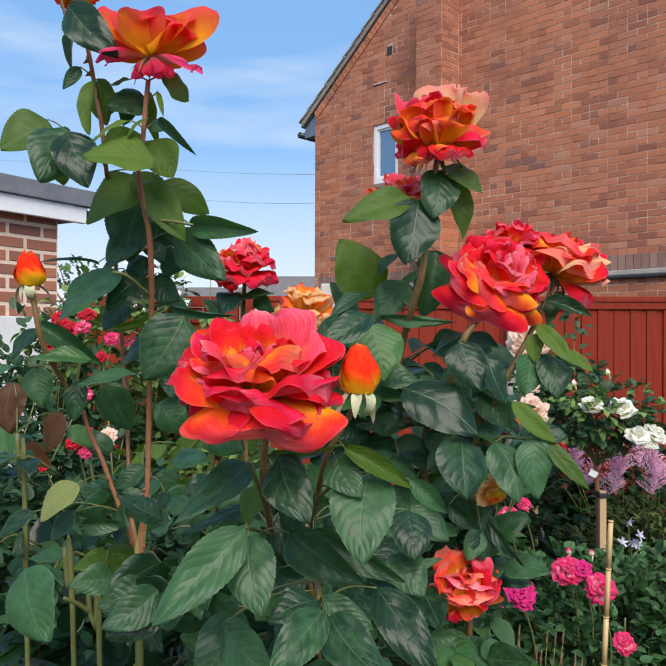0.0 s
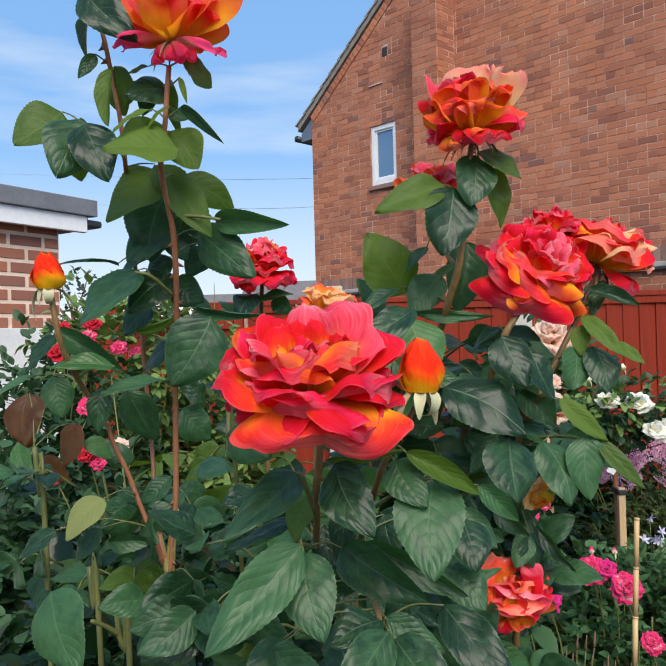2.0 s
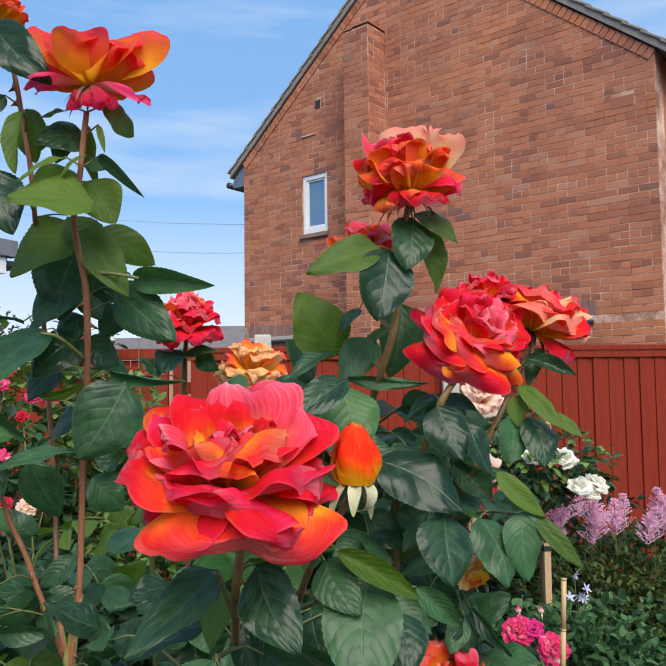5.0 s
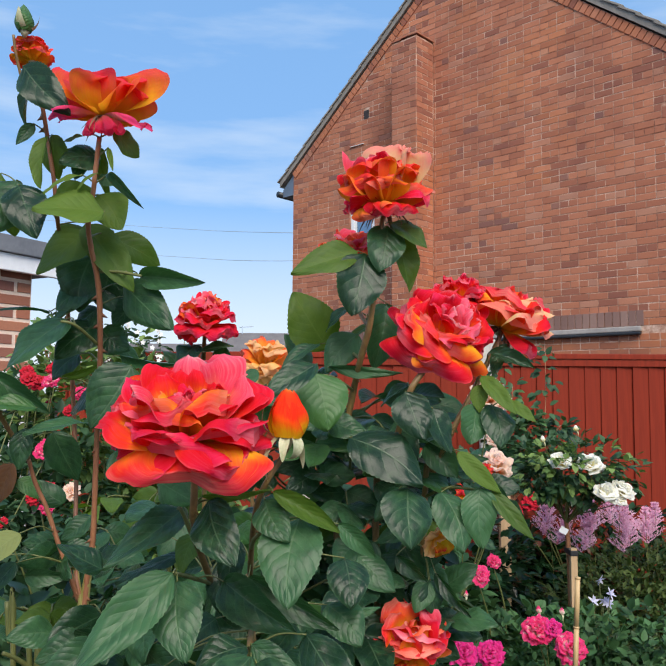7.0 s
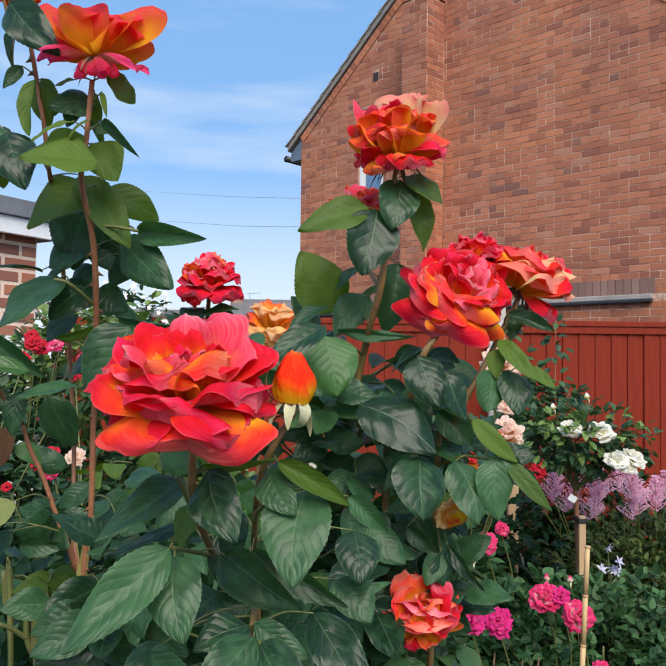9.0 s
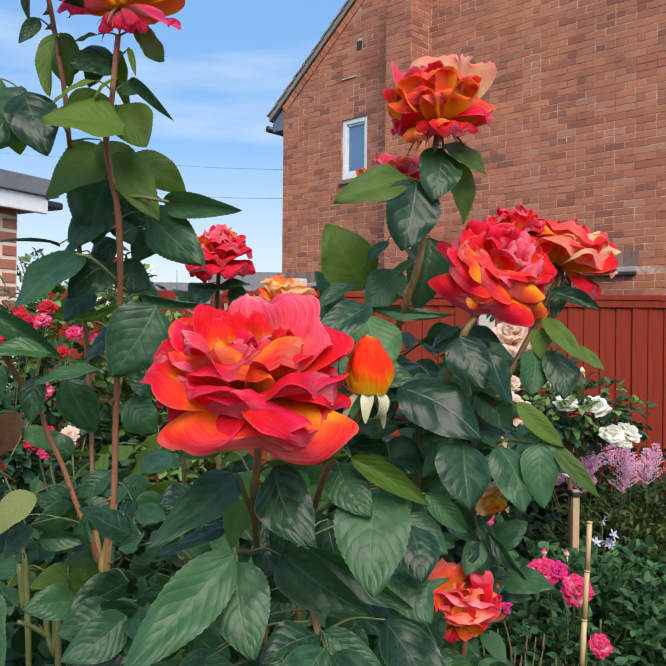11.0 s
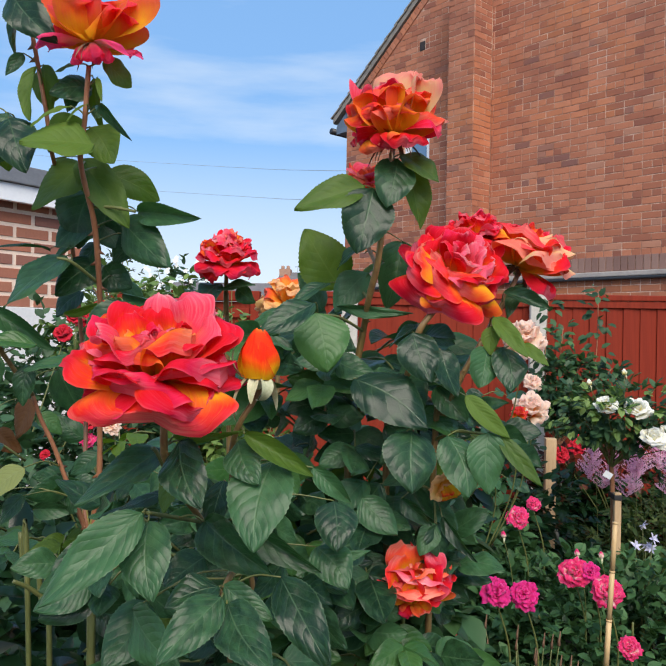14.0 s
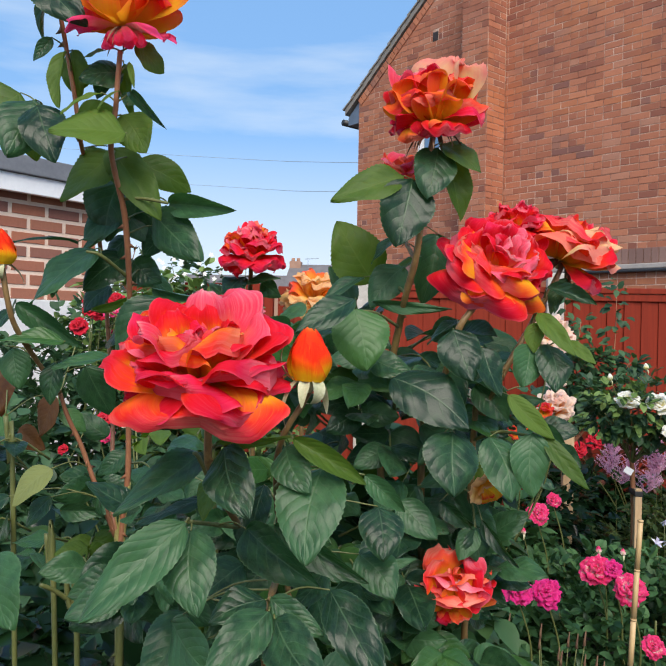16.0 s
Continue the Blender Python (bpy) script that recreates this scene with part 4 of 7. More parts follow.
# ---- garage on the other side ----
GX, GY = Vector((0.5, 0.866, 0)), Vector((-0.866, 0.5, 0))
garage = new("garage")
garage.matrix_basis = Matrix((GX, GY, Vector((0, 0, 1)))).transposed().to_4x4()
garage.matrix_basis = Matrix.Translation((-1.80, 4.5, 0)) @ garage.matrix_basis
tagged(garage, "small flat-roofed brick garage with a white fascia", "garage")
gwall = child("wall", None, garage, None, "brown-red brick garage wall over white painted render")
part("mortar_core", boxed((-3.2, 0.005, 1.69), (-0.01, 0.22, 2.30)), m_gmortar, gwall)
part("render_base", boxed((-3.2, -0.012, 0.0), (0.0, 0.22, 1.688), 0.004), m_render, gwall, "white painted render")
part("end_wall", boxed((-0.21, 0.22, 0.0), (0.0, 3.0, 2.30)), m_render, garage)
part("roof_slab", boxed((-3.4, -0.06, 2.345), (0.16, 3.2, 2.455), 0.006), m_felt, garage, "grey flat roof edge")
part("fascia", boxed((-3.4, -0.10, 2.262), (0.12, -0.062, 2.36), 0.004), m_upvc, garage, "white fascia board")
part("roof_trim", boxed((-3.4, -0.125, 2.362), (0.18, -0.062, 2.462), 0.006), m_felt, garage)
part("soffit", boxed((-3.3, -0.062, 2.302), (0.10, 3.1, 2.343)), m_gutter, garage)
part("gutter", boxed((0.125, -0.10, 2.30), (0.235, 3.0, 2.345), 0.015), m_gutter, garage, "black plastic gutter")

# ---- fence ----
FENCE_Y, FENCE_TOP = 4.80, 1.80
fence = new("fence")
fence.matrix_basis = pose(0, FENCE_Y, 0)
tagged(fence, "red-brown stained feather-edge board fence", "fence")


def board_mesh(height):
    bm = bmesh.new()
    prof = [(0.0, -0.016), (0.122, -0.006), (0.122, 0.0), (0.0, 0.0)]
    lo = [bm.verts.new((x, y, 0.02)) for x, y in prof]
    hi = [bm.verts.new((x, y, height)) for x, y in prof]
    bm.faces.new(lo[::-1])
    bm.faces.new(hi)
    for k in range(4):
        bm.faces.new((lo[k], lo[(k + 1) % 4], hi[(k + 1) % 4], hi[k]))
    return bm_mesh("board", bm, m_fence)


board_me = board_mesh(FENCE_TOP - 0.01)
fence_rng = random.Random(11)
for k in range(48):
    x = -0.62 + k * 0.1015
    child("board", board_me, fence, Matrix.Translation((x, fence_rng.uniform(-0.002, 0.002), 0)) @ Matrix.Rotation(radians(1.6 + fence_rng.uniform(-0.6, 0.6)), 4, "Z"))
part("capping_rail", boxed((-0.65, -0.035, FENCE_TOP), (4.3, 0.045, FENCE_TOP + 0.035), 0.006), m_fence, fence)
part("top_rail", boxed((-0.65, -0.026, FENCE_TOP - 0.045), (4.3, -0.019, FENCE_TOP - 0.003), 0.003), m_fence, fence)
for z in (0.35, 0.95, 1.55):
    part("back_rail", boxed((-0.65, 0.015, z), (4.3, 0.055, z + 0.075), 0.004), m_fence, fence)
for x in (-0.70, 2.9):
    part("fence_post", boxed((x - 0.04, 0.06, 0), (x + 0.04, 0.14, FENCE_TOP + 0.02), 0.006), m_fence, fence)
for x, top in ((-0.177, FENCE_TOP + 0.11), (0.985, FENCE_TOP + 0.12)):
    part("concrete_post", boxed((x - 0.052, -0.092, 0), (x + 0.052, -0.038, top), 0.012), m_concrete, fence, "pale grey concrete post")
gate = new("timber_screen")
gate.matrix_basis = pose(-1.72, FENCE_Y - 0.02, 0)
tagged(gate, "smooth red-brown stained timber garden screen", "garden screen")
for k in range(5):
    part("board", boxed((0.06 + k * 0.17, -0.012, 0.03), (0.224 + k * 0.17, 0.006, 1.76), 0.003), m_fence, gate)
part("top_rail", boxed((0.0, -0.04, 1.765), (0.97, 0.03, 1.83), 0.006), m_fence, gate)
part("mid_rail", boxed((0.06, -0.032, 1.66), (0.905, -0.013, 1.72), 0.004), m_fence, gate)
for x in (0.0, 0.91):
    part("stile", boxed((x, -0.034, 0), (x + 0.056, 0.03, 1.763), 0.005), m_fence, gate)

# ---- far roofs, cables and trees ----
far = new("far_house")
far.matrix_basis = pose(-5.6, 34.0, -0.75)
tagged(far, "far terraced house with a dark slate roof", "house", "far houses")
part("wall", boxed((-5, 0, 0), (9, 7, 3.6)), m_farwall, far)
turn_roof = Matrix.Rotation(radians(90), 4, "Z") @ Matrix.Diagonal((1, -1, 1, 1))
part("roof", prism([(0, 3.4), (3.6, 5.28), (7.2, 3.4)], 0.05, 9.4), m_farroof, far, m=turn_roof)
part("roof", prism([(0, 3.3), (3.6, 4.72), (7.2, 3.3)], -5.4, 0.04), m_farroof, far, m=turn_roof)
part("chimney", boxed((0.06, 3.2, 4.2), (0.62, 3.9, 5.42), 0.02), m_farwall, far)
for x in (0.2, 0.47):
    v, f = tube_data([Vector((x, 3.5, 5.38)), Vector((x, 3.5, 5.48)), Vector((x, 3.5, 5.60))], 0.10, 0.08, 10)
    child("chimney_pot", mesh_of("chimney_pot", v, f, m_farwall), far)
v, f = joined([tube_data([Vector((0.95, 3.5, 5.0)), Vector((0.95, 3.5, 5.3)), Vector((0.95, 3.5, 5.62))], 0.025, 0.025, 6), tube_data([Vector((0.8, 3.5, 5.55)), Vector((1.15, 3.5, 5.58)), Vector((1.5, 3.5, 5.60))], 0.018, 0.018, 6)])
child("aerial", mesh_of("aerial", v, f, m_cable), far)
for k, (zl, zr) in enumerate(((7.35, 4.50), (6.35, 4.05))):
    cable = new("overhead_cable", mesh_of("overhead_cable", *tube_data(smooth_line([(-21.0, 38, 1.45 * zl), (-6.0, 26, zl - 0.05), (-1.9, 18.6, 0.5 * (zl + zr) - 0.35), (1.42, 13.6, zr)], 6), 0.007, 0.007, 6), m_cable))
    tagged(cable, "thin dark overhead cable running to the house", "cable", "overhead cables")

far_tree = plant("far_tree", (-7.2, 19.0, 0), "small far garden tree with thin leafy twigs", "tree")
tube("trunk", [(-7.2, 19, 0), (-7.15, 19, 1.4), (-7.3, 19, 2.6)], 0.09, 0.03, m_cane, far_tree)
for k in range(7):
    a = k * 0.9
    tube("limb", [(-7.2, 19, 1.5 + 0.15 * k), (-7.2 + 0.5 * math.cos(a), 19 + 0.3 * math.sin(a), 2.2 + 0.12 * k), (-7.2 + 0.9 * math.cos(a), 19 + 0.6 * math.sin(a), 2.75 + 0.12 * k)], 0.03, 0.008, m_cane, far_tree, sides=5)
mass("crown", far_tree, (-7.2, 19, 2.6), (1.2, 0.8, 1.0), 500, 0.13, m_far_tree, 41)

# ---- the large roses by the path ----
rose_tall = plant("rose_bush", (-0.27, 0.95, 0), "tall orange-flowered rose bush with dark glossy leaves", "rose bush", "flame-coloured roses")
rose_front = plant("rose_bush", (-0.02, 0.72, 0), "rose bush with one wide coral-red bloom and a bud", "rose bush", "flame-coloured roses")
rose_right = plant("rose_bush", (0.11, 1.04, 0), "rose bush with red and orange blooms on long stems", "rose bush", "flame-coloured roses")
rose_back = plant("rose_bush", (-0.16, 1.46, 0), "rose bush with a coral bloom and a fading peach bloom", "rose bush", "flame-coloured roses")
cane(rose_tall, [(-0.2700, 0.9500, 0.0000), (-0.2620, 0.9000, 0.7000), (-0.2513, 0.8600, 1.3323)], 0.0066, 0.0050, m_green_cane, 4)
cane(rose_tall, [(-0.2513, 0.8600, 1.3323), (-0.2485, 0.8600, 1.3663), (-0.2419, 0.8550, 1.4111), (-0.2366, 0.8400, 1.4853), (-0.2331, 0.8300, 1.5334), (-0.2228, 0.8000, 1.6076), (-0.2157, 0.7700, 1.6677), (-0.2147, 0.7550, 1.6960), (-0.2170, 0.7400, 1.7231), (-0.2171, 0.7300, 1.7460), (-0.2112, 0.7250, 1.7777), (-0.2075, 0.7200, 1.8048), (-0.2037, 0.7150, 1.8275)], 0.0034, 0.0024, m_cane, 9)
cane(rose_tall, [(-0.2537, 0.8600, 1.3371), (-0.2602, 0.8600, 1.3637), (-0.2735, 0.8900, 1.4037), (-0.2819, 0.9100, 1.4767), (-0.2875, 0.9100, 1.5539), (-0.2861, 0.8800, 1.6545), (-0.2718, 0.8100, 1.7270), (-0.2576, 0.7550, 1.7559), (-0.2566, 0.7400, 1.7902), (-0.2609, 0.7350, 1.8222), (-0.2651, 0.7300, 1.8537), (-0.2711, 0.7300, 1.8786), (-0.2751, 0.7270, 1.8940), (-0.2769, 0.7250, 1.9063)], 0.0029, 0.0018, m_cane, 8)
cane(rose_tall, [(-0.2513, 0.8620, 1.3147), (-0.2514, 0.8620, 1.3366), (-0.2486, 0.8620, 1.3668), (-0.2424, 0.8570, 1.4034)], 0.0062, 0.0036, m_fork, 1)
cane(rose_tall, [(-0.2530, 0.8610, 1.3320), (-0.2605, 0.8610, 1.3635), (-0.2731, 0.8890, 1.3963)], 0.0042, 0.0031, m_fork, 1)
cane(rose_tall, [(-0.2711, 0.7300, 1.8786), (-0.2811, 0.7200, 1.8809), (-0.2834, 0.7120, 1.8918), (-0.2855, 0.7050, 1.9088), (-0.2864, 0.7000, 1.9248)], 0.0016, 0.0013, m_stem, 0)
cane(rose_tall, [(-0.2572, 0.8600, 1.3419), (-0.2631, 0.8500, 1.3687), (-0.2770, 0.8400, 1.4138), (-0.2857, 0.8300, 1.4486), (-0.2956, 0.8200, 1.4780), (-0.3000, 0.8100, 1.5045)], 0.0030, 0.0022, m_cane, 5)
cane(rose_tall, [(-0.3000, 0.8100, 1.5045), (-0.3132, 0.7900, 1.5355), (-0.3170, 0.7500, 1.5719), (-0.3180, 0.7350, 1.5972), (-0.3210, 0.7300, 1.6261), (-0.3223, 0.7280, 1.6334)], 0.0026, 0.0028, m_stem, 2)
cane(rose_tall, [(-0.3000, 0.9200, 0.0000), (-0.2905, 0.8400, 1.2190), (-0.2955, 0.8400, 1.2569), (-0.3018, 0.8400, 1.2758), (-0.3039, 0.8400, 1.3043)], 0.0034, 0.0030, m_green_cane, 2)
cane(rose_tall, [(-0.3018, 0.8400, 1.2758), (-0.3135, 0.8300, 1.2887), (-0.3239, 0.8200, 1.2976)], 0.0030, 0.0022, m_green_cane, 0)
cane(rose_tall, [(-0.3300, 0.9500, 0.0000), (-0.3361, 0.8800, 1.2457), (-0.3424, 0.8800, 1.2904), (-0.3466, 0.8800, 1.3352)], 0.0034, 0.0030, m_green_cane, 2)
cane(rose_tall, [(-0.2130, 0.7550, 1.7002), (-0.1911, 0.7500, 1.6994), (-0.1666, 0.7450, 1.6945)], 0.0018, 0.0014, m_green_cane, 0)
cane(rose_tall, [(-0.2543, 0.7450, 1.7536), (-0.2649, 0.7400, 1.7714), (-0.2927, 0.7350, 1.7869)], 0.0020, 0.0014, m_green_cane, 0)
cane(rose_tall, [(-0.2215, 0.7950, 1.6254), (-0.2367, 0.7600, 1.6451), (-0.2503, 0.7550, 1.6490)], 0.0020, 0.0014, m_green_cane, 0)
cane(rose_tall, [(-0.4200, 1.0000, 0.0000), (-0.4242, 0.9500, 1.3361), (-0.4300, 0.9500, 1.4007), (-0.4358, 0.9500, 1.4600)], 0.0034, 0.0030, m_green_cane, 2)
leaf(rose_tall, (-0.1954, 0.7113, 1.7526), (-0.2520, 0.6770, 1.7533), 0.0513, "u", 0, 1)
leaf(rose_tall, (-0.2285, 0.7675, 1.7479), (-0.2777, 0.7443, 1.7015), 0.0602, "u", 10, 0)
leaf(rose_tall, (-0.2324, 0.7662, 1.7533), (-0.1737, 0.7499, 1.6823), 0.0404, "u", -15, 1)
leaf(rose_tall, (-0.2126, 0.7875, 1.7423), (-0.1613, 0.8127, 1.7179), 0.0341, "u", 0, 0)
leaf(rose_tall, (-0.1802, 0.7910, 1.7016), (-0.1077, 0.7492, 1.6879), 0.0239, "t", 25, 2)
leaf(rose_tall, (-0.1995, 0.7944, 1.6931), (-0.1430, 0.7626, 1.6421), 0.0431, "t", 10, 3)
leaf(rose_tall, (-0.2326, 0.8014, 1.7298), (-0.2500, 0.7924, 1.6640), 0.0611, "t", 0, 0)
leaf(rose_tall, (-0.1934, 0.8254, 1.6807), (-0.2179, 0.8151, 1.6517), 0.0361, "t", 0, 1)
leaf(rose_tall, (-0.2353, 0.8247, 1.7123), (-0.1980, 0.8232, 1.6850), 0.0351, "t", 20, 3)
leaf(rose_tall, (-0.2589, 0.7969, 1.6553), (-0.3114, 0.7558, 1.6027), 0.0541, "t", 10, 0)
leaf(rose_tall, (-0.2293, 0.8159, 1.6523), (-0.2696, 0.7889, 1.6161), 0.0445, "t", 5, 3)
leaf(rose_tall, (-0.2348, 0.8169, 1.6788), (-0.2931, 0.8151, 1.6517), 0.0359, "t", 15, 2)
leaf(rose_tall, (-0.2835, 0.8115, 1.6646), (-0.3468, 0.7926, 1.6667), 0.0111, "t", 65, 1)
leaf(rose_tall, (-0.2105, 0.7370, 1.7764), (-0.1819, 0.7207, 1.7396), 0.0394, "u", 0, 0)
leaf(rose_tall, (-0.3096, 0.7370, 1.7977), (-0.3406, 0.7027, 1.7639), 0.0511, "u", 0, 0)
leaf(rose_tall, (-0.2863, 0.7199, 1.7858), (-0.2961, 0.6869, 1.7304), 0.0500, "t", 0, 3)
leaf(rose_tall, (-0.2925, 0.7370, 1.7874), (-0.2936, 0.7320, 1.7330), 0.0407, "u", 10, 1)
leaf(rose_tall, (-0.2804, 0.7113, 1.7785), (-0.2510, 0.6884, 1.7259), 0.0418, "t", -10, 0)
leaf(rose_tall, (-0.2769, 0.7027, 1.8949), (-0.2257, 0.6856, 1.8442), 0.0375, "t", 10, 1)
leaf(rose_tall, (-0.2660, 0.7199, 1.8873), (-0.2415, 0.7284, 1.8814), 0.0142, "u", 0, 1)
leaf(rose_tall, (-0.2269, 0.7370, 1.8372), (-0.2538, 0.7370, 1.8299), 0.0136, "u", 10, 0)
leaf(rose_tall, (-0.2122, 0.7456, 1.8272), (-0.2053, 0.7456, 1.7752), 0.0172, "u", 0, 1)
leaf(rose_tall, (-0.2102, 0.7370, 1.7946), (-0.1923, 0.7370, 1.7870), 0.0119, "t", 10, 0)
leaf(rose_tall, (-0.1936, 0.7113, 1.8162), (-0.1858, 0.7027, 1.7911), 0.0057, "u", 10, 1)
leaf(rose_tall, (-0.2752, 0.7199, 1.8810), (-0.2842, 0.7199, 1.8389), 0.0215, "t", 30, 2)
leaf(rose_tall, (-0.2713, 0.7199, 1.8430), (-0.2844, 0.7113, 1.8193), 0.0132, "t", 0, 1)
leaf(rose_tall, (-0.2537, 0.7113, 1.8269), (-0.2612, 0.7027, 1.7745), 0.0187, "u", 30, 2)
leaf(rose_tall, (-0.2092, 0.7370, 1.8142), (-0.2454, 0.7199, 1.8091), 0.0404, "t", 0, 3)
leaf(rose_tall, (-0.2593, 0.7370, 1.8378), (-0.2553, 0.7370, 1.7920), 0.0346, "u", 0, 0)
leaf(rose_tall, (-0.1906, 0.7199, 1.8365), (-0.1668, 0.7370, 1.8167), 0.0290, "u", 0, 0)
leaf(rose_tall, (-0.1948, 0.7199, 1.7926), (-0.1542, 0.6856, 1.7522), 0.0097, "t", 45, 2)
leaf(rose_tall, (-0.2196, 0.7113, 1.7890), (-0.2477, 0.6856, 1.7666), 0.0129, "u", 30, 1)
leaf(rose_tall, (-0.2030, 0.7113, 1.7909), (-0.2216, 0.7027, 1.7734), 0.0130, "u", 20, 1)
leaf(rose_tall, (-0.1867, 0.7936, 1.6058), (-0.2228, 0.7737, 1.5396), 0.0624, "t", 0, 3)
leaf(rose_tall, (-0.2766, 0.7686, 1.5607), (-0.3311, 0.7399, 1.5647), 0.0226, "y", 25, 1)
leaf(rose_tall, (-0.2358, 0.8103, 1.5441), (-0.2939, 0.7744, 1.5397), 0.0246, "t", 30, 1)
leaf(rose_tall, (-0.2970, 0.7939, 1.5386), (-0.3011, 0.7863, 1.4942), 0.0236, "t", 0, 0)
leaf(rose_tall, (-0.3525, 0.8087, 1.5511), (-0.3422, 0.8008, 1.5087), 0.0320, "t", 0, 3)
leaf(rose_tall, (-0.3367, 0.7786, 1.5918), (-0.3660, 0.7690, 1.5574), 0.0214, "t", 0, 0)
leaf(rose_tall, (-0.3523, 0.8136, 1.5986), (-0.2846, 0.8257, 1.5514), 0.0236, "t", 20, 2)
leaf(rose_tall, (-0.3531, 0.7891, 1.5541), (-0.3894, 0.7557, 1.5398), 0.0151, "t", 40, 1)
leaf(rose_tall, (-0.2695, 0.8145, 1.5925), (-0.2244, 0.8113, 1.6049), 0.0122, "u", 50, 1)
leaf(rose_tall, (-0.2085, 0.8260, 1.6175), (-0.1357, 0.7750, 1.6025), 0.0120, "t", 55, 2)
leaf(rose_tall, (-0.2280, 0.8575, 1.6360), (-0.1958, 0.8834, 1.6074), 0.0220, "t", 0, 3)
leaf(rose_tall, (-0.2876, 0.8439, 1.5314), (-0.2622, 0.8588, 1.4740), 0.0387, "t", 0, 0)
leaf(rose_tall, (-0.2939, 0.7799, 1.4313), (-0.3282, 0.7598, 1.3988), 0.0405, "p", 10, 0)
leaf(rose_tall, (-0.3318, 0.7400, 1.3553), (-0.2984, 0.7000, 1.2980), 0.0614, "t", 0, 3)
leaf(rose_tall, (-0.3079, 0.8080, 1.3952), (-0.3320, 0.7964, 1.3653), 0.0221, "t", 0, 0)
leaf(rose_tall, (-0.2531, 0.7800, 1.3304), (-0.2905, 0.7500, 1.3359), 0.0315, "t", 20, 1)
leaf(rose_tall, (-0.3534, 0.8080, 1.3944), (-0.3908, 0.7952, 1.3697), 0.0221, "t", 0, 0)
leaf(rose_tall, (-0.3085, 0.8315, 1.3748), (-0.2586, 0.8317, 1.3743), 0.0201, "t", 30, 2)
leaf(rose_tall, (-0.2120, 0.8000, 1.3440), (-0.2528, 0.7600, 1.3248), 0.0399, "t", 0, 3)
leaf(rose_tall, (-0.3142, 0.9730, 1.3985), (-0.3507, 0.9585, 1.3814), 0.0300, "t", 20, 0)
leaf(rose_tall, (-0.2555, 0.8905, 1.4314), (-0.2889, 0.8783, 1.4054), 0.0244, "t", 10, 1)
leaf(rose_tall, (-0.3093, 1.0000, 1.2752), (-0.2927, 0.9857, 1.3546), 0.0228, "t", 30, 1)
leaf(rose_tall, (-0.2343, 0.8039, 1.6907), (-0.2724, 0.7921, 1.6671), 0.0397, "t", 10, 0)
leaf(rose_tall, (-0.2325, 0.8196, 1.6698), (-0.2605, 0.8175, 1.6436), 0.0349, "t", 10, 3)
leaf(rose_tall, (-0.2330, 0.8355, 1.6476), (-0.2024, 0.8418, 1.6242), 0.0358, "t", 10, 0)
leaf(rose_tall, (-0.2326, 0.8215, 1.6932), (-0.2095, 0.8199, 1.6660), 0.0327, "t", 10, 3)
leaf(rose_tall, (-0.2606, 0.8439, 1.6197), (-0.2890, 0.8326, 1.5928), 0.0357, "t", 10, 0)
leaf(rose_tall, (-0.2495, 0.8735, 1.5814), (-0.2851, 0.8807, 1.5534), 0.0374, "t", 10, 3)
leaf(rose_tall, (-0.2615, 0.7456, 1.8032), (-0.2382, 0.7456, 1.8276), 0.0172, "u", 10, 1)
leaf(rose_tall, (-0.2237, 0.7456, 1.8182), (-0.2352, 0.7370, 1.7922), 0.0213, "t", 10, 0)
leaf(rose_tall, (-0.2533, 0.7370, 1.7766), (-0.2156, 0.7370, 1.7811), 0.0212, "u", 20, 0)
leaf(rose_tall, (-0.4557, 0.9841, 1.5233), (-0.4501, 0.9539, 1.4614), 0.0523, "b", 10, 3)
leaf(rose_tall, (-0.4169, 1.0432, 1.4778), (-0.4431, 1.0392, 1.4206), 0.0473, "b", 10, 0)
leaf(rose_tall, (-0.4739, 1.0563, 1.4296), (-0.4337, 1.0450, 1.4010), 0.0326, "b", 20, 1)
leaf(rose_tall, (-0.5226, 1.0970, 1.4495), (-0.4926, 1.0633, 1.3997), 0.0311, "y", 10, 0)
leaf(rose_tall, (-0.4106, 1.0493, 1.4547), (-0.3759, 1.0563, 1.4273), 0.0266, "y", 10, 0)
leaf(rose_tall, (-0.2762, 1.0388, 1.4929), (-0.2387, 1.0493, 1.4524), 0.0475, "t", 10, 3)
leaf(rose_tall, (-0.2482, 1.0353, 1.5012), (-0.2725, 1.0266, 1.5343), 0.0296, "t", 10, 0)
leaf(rose_tall, (-0.3648, 1.1061, 1.4134), (-0.4042, 1.0970, 1.4493), 0.0342, "t", 10, 3)
cane(rose_front, [(-0.0300, 0.8000, 0.0000), (-0.0500, 0.8400, 0.8000), (-0.0913, 0.7800, 1.3490), (-0.0884, 0.7000, 1.4048), (-0.0816, 0.6000, 1.4543), (-0.0783, 0.5500, 1.4869), (-0.0757, 0.5350, 1.5017), (-0.0745, 0.5300, 1.5203), (-0.0758, 0.5300, 1.5366)], 0.0030, 0.0026, m_stem, 2)
cane(rose_front, [(-0.0100, 0.8000, 0.0000), (-0.0200, 0.8400, 0.9000), (-0.0597, 0.7800, 1.3494), (-0.0526, 0.7000, 1.4052), (-0.0431, 0.6200, 1.4538), (-0.0346, 0.5700, 1.4933), (-0.0253, 0.5500, 1.5151), (-0.0168, 0.5500, 1.5290), (-0.0091, 0.5500, 1.5428)], 0.0030, 0.0020, m_stem, 1)
cane(rose_front, [(-0.0369, 0.5600, 1.3854), (-0.0387, 0.5800, 1.3911), (-0.0453, 0.6600, 1.3824)], 0.0026, 0.0026, m_stem, 1)
